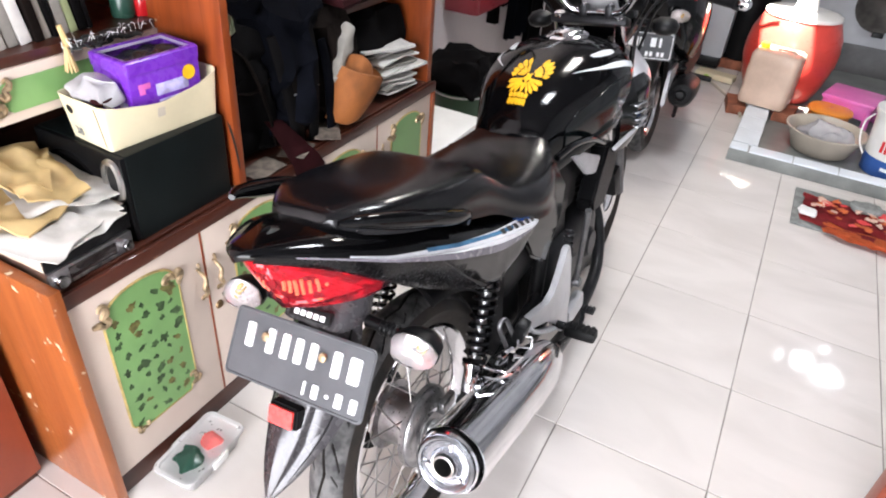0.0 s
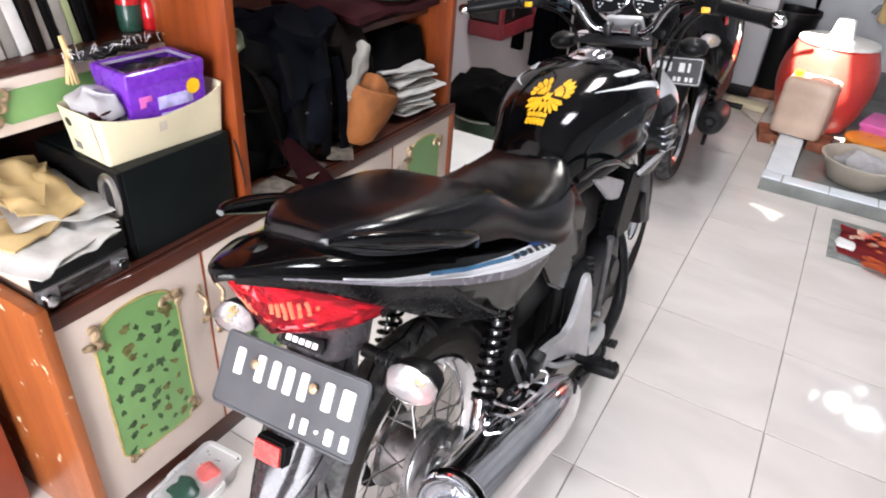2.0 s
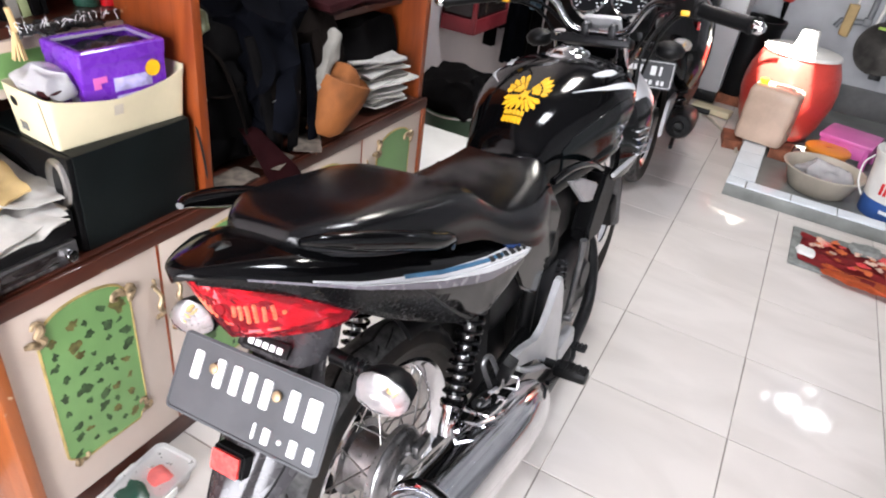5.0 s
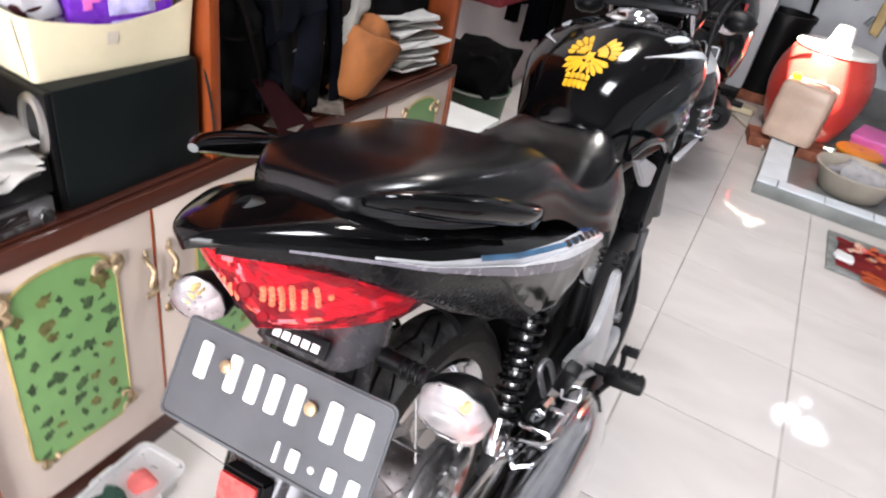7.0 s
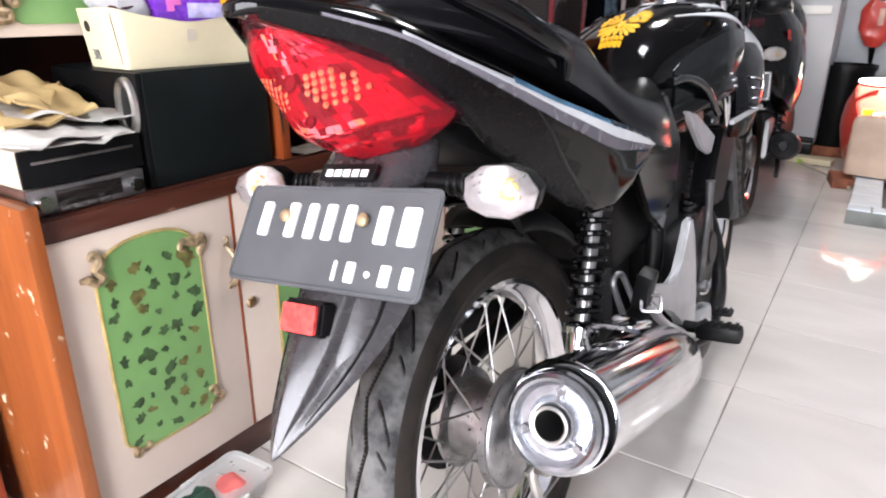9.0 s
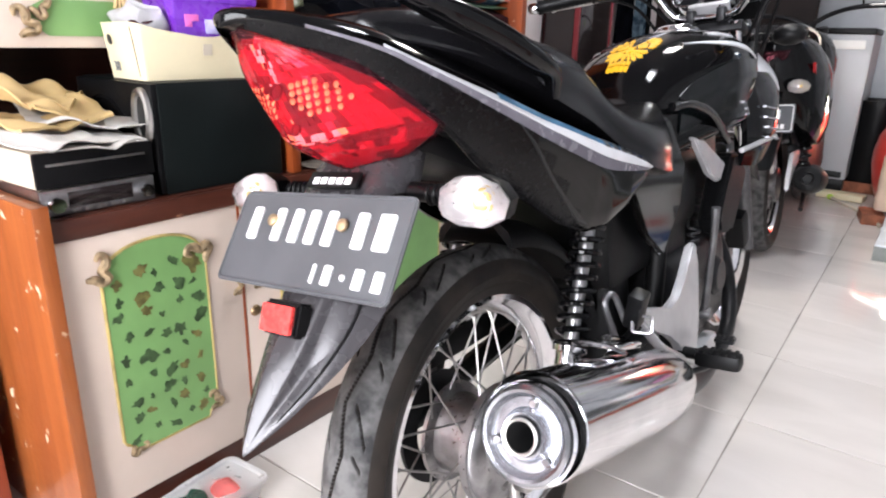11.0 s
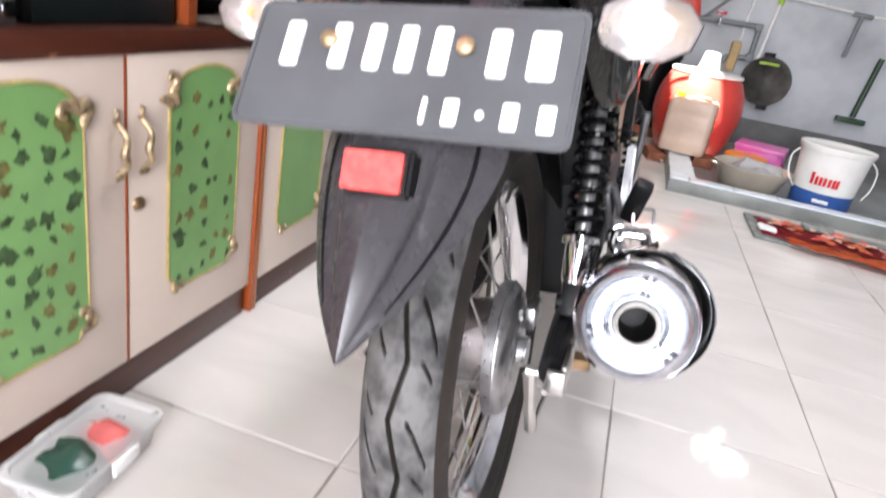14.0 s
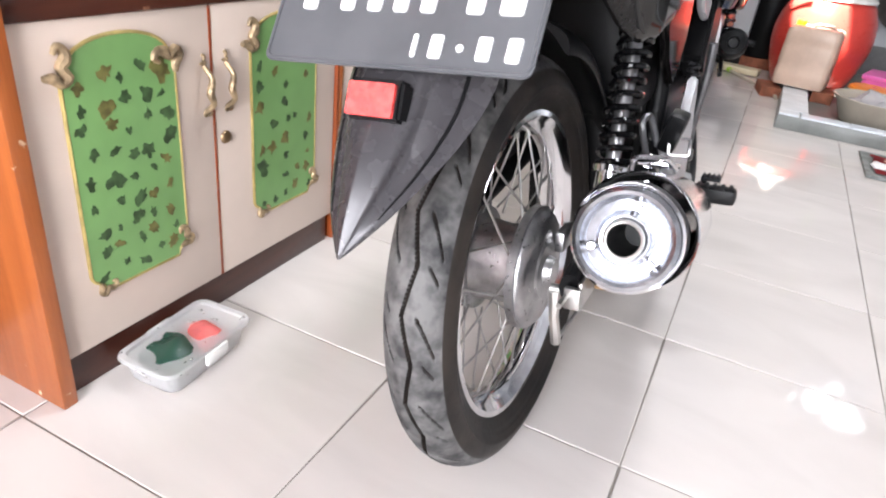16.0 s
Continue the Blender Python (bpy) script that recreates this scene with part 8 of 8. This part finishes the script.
prism(bm, [(-0.24, 0.30), (-0.22, 0.36), (-0.14, 0.44), (0.04, 0.43), (0.06, 0.40), (-0.10, 0.37)], 0.016, Matrix(((0, 0, 1, 0.098), (1, 0, 0, 0), (0, 1, 0, 0), (0, 0, 0, 1))))
bmesh.ops.bevel(bm, geom=bm.edges[:], offset=0.005, segments=2, affect="EDGES")
part("heat_shield", bm, M["silver_paint"], muf2, "silver heat shield")
bm = B()
box(bm, (0, 0.58, 0.40), (0.26, 0.60, 0.36), 0.05)
part("engine", bm, M["dark_steel"], bike2)
bm = B()
tube(bm, [(0.14, 0.30, 0.30), (0.25, 0.30, 0.285)], 0.014, 8)
part("footpeg", bm, M["black_plastic"], bike2)
bm = B()
tube(bm, [(0.12, 0.22, 0.24), (0.13, 0.10, 0.200), (0.135, 0.00, 0.185)], 0.010, 8)
part("stand_leg", bm, M["dark_steel"], bike2)
bm = B()
tube(bm, [(-0.12, 0.22, 0.24), (-0.19, 0.20, 0.05), (-0.225, 0.19, 0.010)], 0.010, 8)
part("stand_leg", bm, M["dark_steel"], bike2)
bm = B()
rows = []
for y, w, zt, zb in ((0.58, 0.10, 0.78, 0.62), (0.70, 0.15, 0.88, 0.64), (0.88, 0.155, 0.92, 0.66), (1.0, 0.11, 0.90, 0.70)):
    rows.append([(0, y, zt), (w * 0.6, y, zt - 0.01), (w, y, (zt + zb) / 2), (w * 0.8, y, zb), (0, y, zb)])
loft(bm, rows, 3, 3)
part("fuel_tank", bm, M["black_paint"], bike2)
for s in (-1, 1):
    bm = B()
    tube(bm, [(0, 1.0, 0.95), (s * 0.10, 0.98, 1.0), (s * 0.22, 0.92, 1.02), (s * 0.37, 0.86, 1.01)], 0.012, 10, 4)
    part("handlebar", bm, M["dark_steel"], bike2)
    bm = B()
    tube(bm, [(s * 0.07, 1.20, 0.285), (s * 0.07, 1.0, 0.94)], 0.022, 10)
    part("fork_leg", bm, M["dark_steel"], bike2)
    bm = B()
    tube(bm, [(s * 0.24, 0.92, 1.03), (s * 0.25, 0.93, 1.14), (s * 0.29, 0.92, 1.20)], 0.005, 8, 3)
    bmesh.ops.create_uvsphere(bm, u_segments=16, v_segments=10, radius=1, matrix=Matrix.Translation((s * 0.33, 0.92, 1.22)) @ Matrix.Diagonal((0.06, 0.015, 0.04, 1)))
    part("mirror", bm, M["black_plastic"], bike2)

# ---------------------------------------------------------------- kitchen end
wm = thing("washing_machine", pose(0.075, 4.06, 0), "grey twin-tub washing machine against the kitchen wall", "washing machine")
bm = B()
box(bm, (0, 0, 0.50), (0.40, 0.46, 0.84), 0.02)
part("body", bm, M["washer_grey"], wm)
bm = B()
box(bm, (0, 0, 0.05), (0.38, 0.44, 0.08), 0.008)
part("base", bm, M["black_plastic"], wm)
bm = B()
box(bm, (0, 0.0, 0.935), (0.405, 0.465, 0.035), 0.010)
part("lid", bm, M["black_plastic"], wm, "dark lid")
bm = B()
box(bm, (0.03, -0.234, 0.86), (0.26, 0.008, 0.05), 0.004)
part("control_panel", bm, M["white_plastic"], wm)
tub = thing("black_tub", pose(0.355, 4.05, 0.0) @ Matrix.Diagonal((0.72, 0.72, 1.04, 1)), "large black plastic tub by the wall", "tub")
bm = B()
lathe(bm, [(0.0, 0.06), (0.16, 0.06), (0.175, 0.08), (0.215, 0.50), (0.228, 0.50), (0.228, 0.53), (0.208, 0.53), (0.165, 0.09), (0.0, 0.085)], None, 36)
part("tub_body", bm, M["black_plastic"], tub)
bm = B()
box(bm, (0, 0, 0.030), (0.36, 0.34, 0.06), 0.006)
part("stand", bm, M["brick_red"], tub)
bm = B()
box(bm, (0.285, 3.66, 0.022), (0.24, 0.10, 0.035), 0.004, pose(0, 0, 0, 0, 0, -8))
single("wood_offcut", bm, M["cream_card"], "pale wooden offcut lying on the floor", "plank")
bm = B()
tube(bm, [(0.235, 3.62, 0.012), (0.30, 3.52, 0.010), (0.40, 3.36, 0.010), (0.49, 3.20, 0.012), (0.52, 3.05, 0.012)], 0.009, 8, 5)
hose = single("garden_hose", bm, M["beige_plastic"], "pale hose lying on the tiles", "hose")
bm = B()
lathe(bm, [(0.0, 0.0), (0.014, 0.0), (0.016, 0.012), (0.012, 0.035), (0.0, 0.035)], along((0.242, 3.607, 0.014), (0.215, 3.65, 0.018)), 14)
part("hose_end", bm, M["lime"], hose, "green hose coupling")

drum = thing("water_drum", pose(0.655, 3.565, 0.024), "red plastic water drum with a white lid", "drum")
bm = B()
lathe(bm, [(0.0, 0.0), (0.180, 0.0), (0.192, 0.008), (0.228, 0.10), (0.255, 0.22), (0.257, 0.29), (0.244, 0.37), (0.212, 0.445), (0.194, 0.468), (0.188, 0.472), (0.0, 0.472)], None, 48)
part("barrel", bm, M["red_plastic"], drum)
bm = B()
lathe(bm, [(0.0, 0.494), (0.06, 0.493), (0.185, 0.489), (0.203, 0.485), (0.208, 0.478), (0.208, 0.468), (0.196, 0.466)], None, 48)
lid = part("lid", bm, M["white_plastic"], drum, "white plastic lid")
bm = B()
lathe(bm, [(0.066, 0.491), (0.056, 0.535), (0.049, 0.584), (0.044, 0.594), (0.0, 0.597)], None, 28)
part("cup", bm, M["white_plastic"], drum, "white cup upside down on the lid")

for x, yy, r in ((0.47, 3.19, 10), (0.735, 3.16, -6)):
    bm = B()
    box(bm, (0, 0, 0), (0.10, 0.20, 0.052), 0.004)
    single("brick", bm, M["brick_red"], "red brick under the jerrycan", "brick", at=pose(x, yy, 0.026 + (0.024 if x > 0.6 else 0), 0, 0, r), group="bricks")
jc = thing("jerrycan", pose(0.608, 3.18, 0.077, 0, 0, -9), "translucent tan plastic jerrycan standing on bricks", "jerrycan")
bm = B()
rings = []
for z, s in ((0.0, 0.93), (0.012, 0.99), (0.07, 1.0), (0.095, 0.975), (0.12, 1.0), (0.20, 1.0), (0.215, 0.98), (0.23, 1.0), (0.265, 0.99), (0.285, 0.93), (0.292, 0.84)):
    rings.append([(a * s, b * s, z) for a, b in rounded(0.255, 0.20, 0.03)])
quads(bm, rings)
part("can_body", bm, M["jerry"], jc)
bm = B()
tube(bm, [(-0.02, 0, 0.286), (-0.01, 0, 0.303), (0.06, 0, 0.303), (0.085, 0, 0.286)], 0.009, 8, 4)
part("handle", bm, M["jerry"], jc)
bm = B()
lathe(bm, [(0.022, 0.285), (0.024, 0.31), (0.022, 0.315), (0.0, 0.316)], pose(-0.085, 0, 0), 18)
part("cap", bm, M["yellow_decal"], jc, "yellow screw cap")

basin = thing("wash_basin", pose(0.935, 2.800, 0.024), "beige plastic basin with a plastic bag in it", "basin")
bm = B()
lathe(bm, [(0.0, 0.0), (0.125, 0.0), (0.135, 0.006), (0.172, 0.095), (0.190, 0.112), (0.192, 0.118), (0.180, 0.118), (0.165, 0.098), (0.128, 0.012), (0.0, 0.010)], None, 44)
part("bowl", bm, M["beige_plastic"], basin)
bm = B()
bmesh.ops.create_icosphere(bm, subdivisions=4, radius=1, matrix=Matrix.Diagonal((0.125, 0.115, 0.055, 1)))
crumple(bm, 0.035, 17, 14)
single("white_bag", bm, M["bag_film"], "crumpled white plastic bag in the basin", "bag", at=pose(0.945, 2.80, 0.105))
bm = B()
bmesh.ops.create_icosphere(bm, subdivisions=3, radius=1, matrix=Matrix.Diagonal((0.13, 0.12, 0.02, 1)))
crumple(bm, 0.025, 25, 3)
single("dark_dish", bm, M["wok"], "dark wet things in the basin", "dishes", at=pose(0.93, 2.80, 0.085))


def stool(at, w, d, h, mat, label):
    st = thing("stool", at, label, "stool", "plastic stools")
    bm = B()
    box(bm, (0, 0, h - 0.012), (w, d, 0.024), 0.008)
    part("seat", bm, M[mat], st)
    for sx in (-1, 1):
        for sy in (-1, 1):
            bm = B()
            tube(bm, [(sx * (w / 2 - 0.03), sy * (d / 2 - 0.03), h - 0.022), (sx * (w / 2 - 0.012), sy * (d / 2 - 0.012), 0.0)], [0.022, 0.016], 8)
            part("leg", bm, M[mat], st)
    for sy in (-1, 1):
        bm = B()
        box(bm, (0, sy * (d / 2 - 0.012), h - 0.055), (w - 0.06, 0.008, 0.07), 0.003)
        part("apron", bm, M[mat], st)
    for sx in (-1, 1):
        bm = B()
        box(bm, (sx * (w / 2 - 0.012), 0, h - 0.055), (0.008, d - 0.06, 0.07), 0.003)
        part("apron", bm, M[mat], st)
    return st


stool(pose(1.045, 3.35, 0.024, 0, 0, -14), 0.27, 0.27, 0.155, "pink", "low pink plastic stool beside the drum")
o_st = thing("round_stool", pose(0.945, 3.16, 0.024), "low round orange plastic stool behind the basin", "stool", "plastic stools")
bm = B()
lathe(bm, [(0.012, 0.112), (0.10, 0.112), (0.112, 0.106), (0.115, 0.095), (0.105, 0.085), (0.012, 0.10)], None, 36)
part("seat", bm, M["orange_plastic"], o_st)
bm = B()
lathe(bm, [(0.098, 0.09), (0.11, 0.0), (0.104, 0.0), (0.092, 0.09)], None, 36)
part("skirt", bm, M["orange_plastic"], o_st)

pailw = thing("paint_pail", pose(1.255, 2.735, 0.024), "white paint pail with blue and red print and a wire handle", "pail")
bm = B()
lathe(bm, [(0.0, 0.0), (0.128, 0.0), (0.132, 0.004), (0.138, 0.088)], None, 44)
part("blue_band", bm, M["blue_plastic"], pailw, "blue printed lower band")
bm = B()
lathe(bm, [(0.138, 0.088), (0.155, 0.275), (0.163, 0.277), (0.163, 0.300), (0.152, 0.302), (0.135, 0.09)], None, 44)
part("pail_wall", bm, M["white_plastic"], pailw)
bm = B()
lathe(bm, [(0.0, 0.296), (0.145, 0.296), (0.155, 0.303), (0.166, 0.303), (0.167, 0.290)], None, 44)
part("lid", bm, M["white_plastic"], pailw, "white lid")
for k, (a, h) in enumerate(((-128, 0.055), (-120, 0.040), (-113, 0.040), (-106, 0.040), (-98, 0.040), (-91, 0.040), (-85, 0.04))):
    bm = B()
    r = radians(a)
    box(bm, (0.1475 * math.cos(r), 0.1475 * math.sin(r), 0.145 + h / 2 - 0.02), (0.004, 0.013, h), 0.001, pose(0, 0, 0, 0, 5, a))
    part("plain_bar", bm, M["red_print"], pailw, "red printed bar")
for a, w in ((-112, 0.022), (-98, 0.05)):
    bm = B()
    r = radians(a)
    box(bm, (0.1365 * math.cos(r), 0.1365 * math.sin(r), 0.050), (0.004, w, 0.016), 0.001, pose(0, 0, 0, 0, 5, a))
    part("plain_bar", bm, M["plate_white"], pailw, "white printed bar")
for s in (-1, 1):
    bm = B()
    tube(bm, [(s * 0.160, 0, 0.262), (s * 0.190, -0.02, 0.22), (s * 0.182, -0.05, 0.14), (s * 0.150, -0.08, 0.09)], 0.004, 6, 4)
    part("wire_handle", bm, M["white_plastic"], pailw)

# doormat and printed cloth
bm = B()
box(bm, (1.18, 2.13, 0.007), (0.62, 0.36, 0.012), 0.004)
single("doormat", bm, M["mat"], "grey woven doormat before the washing place", "mat")
cloth = thing("batik_cloth", pose(0, 0, 0.013), "dark red printed cloth with orange flowers lying on the mat", "cloth")


def drape(mat, x0, x1, y0, y1, skew, lift, seed, name, label=""):
    bm = B()
    rows = []
    for i in range(28):
        u = i / 27
        rows.append([])
        for j in range(18):
            v = j / 17
            x = x0 + (x1 - x0) * u + 0.02 * noise.noise(Vector((u * 5, v * 5, seed)))
            yy = y0 + (y1 - y0) * v + skew * u + 0.03 * noise.noise(Vector((u * 4, v * 3, seed + 5)))
            rows[-1].append(Vector((x, yy, lift + 0.016 * abs(noise.noise(Vector((u * 6, v * 5, seed + 1)))) + 0.006 * abs(noise.noise(Vector((u * 15, v * 14, seed)))))))
    quads(bm, rows, False)
    bmesh.ops.solidify(bm, geom=bm.faces[:], thickness=0.002)
    return part(name, bm, M[mat], cloth, label)


drape("batik", 0.905, 1.62, 1.99, 2.27, -0.12, 0.002, 2, "cloth_sheet")
drape("orange_cloth", 1.00, 1.55, 1.93, 2.03, -0.12, 0.003, 6, "cloth_border", "orange border")
rng = random.Random(5)
for k in range(60):
    bm = B()
    u, v = rng.uniform(0.02, 0.95), rng.uniform(0.05, 0.95)
    cx, cy = 0.93 + 0.66 * u, 2.03 + 0.22 * v - 0.10 * u
    pts = blot(rng, cx, cy, rng.uniform(0.012, 0.034))
    prism(bm, pts, 0.0012, Matrix.Translation((0, 0, 0.022)))
    for vv in bm.verts:
        vv.co.z += 0.006 * noise.noise(Vector((vv.co.x * 20, vv.co.y * 20, 1)))
    part("flower", bm, M[rng.choice(("orange_cloth", "pale_cloth", "orange_cloth", "red_print", "pale_cloth"))], cloth)
bundle("white_corner", pose(0.925, 2.06, 0.014), (0.07, 0.08, 0.018), "paper", "white cloth corner on the mat", "cloth", 0.006, 30, 2)
bundle("green_fold", pose(1.15, 2.22, 0.022), (0.12, 0.08, 0.025), "mat", "dull grey-green fold of cloth on the mat", "cloth", 0.008, 20, 4)

# on the kitchen wall
WY = Y1
bm = B()
tube(bm, [(0.50, WY - 0.03, 0.805), (0.945, WY - 0.03, 0.815), (0.955, WY - 0.03, 0.80), (0.955, WY - 0.03, 0.62), (0.94, WY - 0.03, 0.605), (0.80, WY - 0.03, 0.590), (0.785, WY - 0.03, 0.55)], 0.018, 12)
pipe = single("water_pipe", bm, M["pipe_grey"], "grey plastic water pipe on the kitchen wall", "pipe")
for p in ((0.95, WY - 0.03, 0.81), (0.95, WY - 0.03, 0.61)):
    bm = B()
    box(bm, p, (0.05, 0.045, 0.05), 0.010)
    part("elbow", bm, M["pipe_grey"], pipe)
tap = thing("wall_tap", pose(0.69, WY - 0.05, 0.83), "red-handled tap on the grey pipe", "tap")
bm = B()
tube(bm, [(0, 0.03, -0.02), (0, -0.02, 0.0), (0, -0.06, -0.01), (0, -0.07, -0.05)], 0.013, 10, 3)
part("spout", bm, M["chrome"], tap)
bm = B()
box(bm, (0, -0.02, 0.03), (0.07, 0.02, 0.018), 0.005)
part("tap_handle", bm, M["red_paint"], tap)
bm = B()
tube(bm, [(0.58, WY - 0.02, 0.81), (0.72, WY - 0.05, 0.96)], 0.011, 8)
single("black_rod", bm, M["pipe_grey"], "dark rod leaning on the pipe", "rod")
bm = B()
tube(bm, [(1.005, WY - 0.025, 0.60), (1.035, WY - 0.025, 1.00), (1.07, WY - 0.025, 1.50), (1.12, WY - 0.025, 2.1)], 0.012, 10)
vp = single("riser_pipe", bm, M["white_plastic"], "thin white riser pipe with green fittings", "pipe")
for z, x in ((1.02, 1.037), (1.48, 1.069), (1.60, 1.078)):
    bm = B()
    tube(bm, [(x - 0.002, WY - 0.025, z - 0.05), (x + 0.002, WY - 0.025, z + 0.05)], 0.020, 10)
    part("fitting", bm, M["lime"], vp, "lime green fitting")
bm = B()
tube(bm, [(1.06, WY - 0.03, 1.34), (1.045, WY - 0.03, 1.27)], 0.026, 10)
part("fitting", bm, M["black_plastic"], vp, "black fitting")
bm = B()
tube(bm, [(0.86, WY - 0.02, 1.0), (1.05, WY - 0.02, 1.025), (1.5, WY - 0.02, 0.995), (1.9, WY - 0.02, 0.98)], 0.009, 8)
single("branch_pipe", bm, M["white_plastic"], "thin pale pipe running along the wall", "pipe")
bm = B()
tube(bm, [(0.87, WY - 0.02, 1.0), (0.86, WY - 0.02, 0.70)], 0.008, 8)
single("drop_pipe", bm, M["white_plastic"], "thin pale pipe dropping to the tap", "pipe")
bm = B()
tube(bm, [(1.48, WY - 0.025, 0.99), (1.60, WY - 0.025, 0.985)], 0.014, 8)
tube(bm, [(1.535, WY - 0.025, 0.98), (1.515, WY - 0.025, 0.72)], 0.014, 8)
single("wall_bracket", bm, M["pipe_grey"], "dark grey T-shaped bracket on the wall", "bracket")
bm = B()
tube(bm, [(1.74, WY - 0.03, 0.75), (1.70, WY - 0.03, 0.36)], 0.018, 10)
box(bm, (1.69, WY - 0.05, 0.335), (0.18, 0.06, 0.035), 0.008)
single("floor_brush", bm, M["green_dark"], "dark brush with a grey handle leaning on the wall", "brush")
bm = B()
tube(bm, [(1.60, WY - 0.02, 1.52), (1.66, WY - 0.02, 1.46), (1.78, WY - 0.02, 1.46), (1.84, WY - 0.02, 1.53)], 0.016, 8, 4)
single("teal_hook", bm, M["pale_shadow"], "teal plastic hanger on the wall", "hanger")

wok = thing("wok", Matrix.Translation((1.095, WY - 0.07, 0.480)) @ pose(0, 0, 0, 80), "sooty iron wok hanging by its handle on the wall", "wok")
bm = B()
lathe(bm, [(0.0, -0.050), (0.08, -0.042), (0.13, -0.022), (0.158, 0.0), (0.165, 0.0), (0.165, 0.004), (0.156, 0.004), (0.125, -0.016), (0.0, -0.044)], None, 40)
part("bowl", bm, M["wok"], wok)
for s in (-1, 1):
    bm = B()
    box(bm, (-0.02 * s, s * 0.172, 0.0), (0.07, 0.035, 0.02), 0.006)
    part("ear", bm, M["black_plastic"], wok)
bm = B()
box(bm, (-0.01, 0.115, 0.006), (0.13, 0.018, 0.008), 0.003)
single("green_clip", bm, M["lime"], "lime plastic clip on the wok", "clip", at=wok.matrix_basis.copy())

bag = thing("red_pouch", pose(0.455, WY - 0.075, 0.66), "red cloth pouch with rags hanging on the kitchen wall", "pouch")
bm = B()
bmesh.ops.create_icosphere(bm, subdivisions=4, radius=1, matrix=Matrix.Translation((0, 0, 0.14)) @ Matrix.Diagonal((0.095, 0.055, 0.165, 1)))
crumple(bm, 0.018, 14, 3)
part("pouch", bm, M["red_plastic"], bag)
bm = B()
bmesh.ops.create_icosphere(bm, subdivisions=3, radius=1, matrix=Matrix.Translation((-0.005, -0.01, 0.36)) @ Matrix.Diagonal((0.075, 0.05, 0.13, 1)))
crumple(bm, 0.03, 15, 8)
part("rag", bm, M["grey_cloth"], bag, "grey rag tucked into the pouch")
bm = B()
tube(bm, [(0.005, -0.03, -0.02), (0.01, -0.02, -0.10), (0.015, 0.0, -0.15)], [0.018, 0.012, 0.006], 8, 3)
part("tail", bm, M["black_cloth"], bag)
bm = B()
box(bm, (0.02, -0.055, 0.16), (0.03, 0.008, 0.10), 0.003)
part("tab", bm, M["pale_cloth"], bag)
bm = B()
bmesh.ops.create_icosphere(bm, subdivisions=3, radius=1, matrix=Matrix.Diagonal((0.07, 0.03, 0.10, 1)))
single("black_dipper", bm, M["black_plastic"], "black plastic dipper hanging on the wall", "dipper", at=pose(0.712, WY - 0.05, 1.49, 0, 12))
bm = B()
tube(bm, [(0.30, WY - 0.01, 1.75), (0.30, WY - 0.01, 1.0)], 0.004, 6)
single("hanging_cable", bm, M["pipe_grey"], "thin grey cable hanging down the kitchen wall", "cable")
bm = B()
box(bm, (0.845, WY - 0.04, 0.60), (0.06, 0.05, 0.20), 0.02)
crumple(bm, 0.01, 20, 3)
single("soap_net", bm, M["manila"], "yellowish net pouch hanging by the pipe", "pouch")


# ---------------------------------------------------------------- floor tiles
bm = B()
box(bm, (0, 0, -0.005), (0.3972, 0.3972, 0.010), 0.0012, seg=1)
tile0 = solid("tile", bm, M["tile"], floor, at=pose(-0.6, -2.6, 0))
for i in range(9):
    for j in range(18):
        if i == 0 and j == 0:
            continue
        o = new("tile", tile0.data)
        o.parent = floor
        o.matrix_basis = pose(-0.6 + 0.4 * i, -2.6 + 0.4 * j, random.uniform(-0.0004, 0.0), random.uniform(-0.12, 0.12), random.uniform(-0.12, 0.12), 180 * random.randint(0, 1))
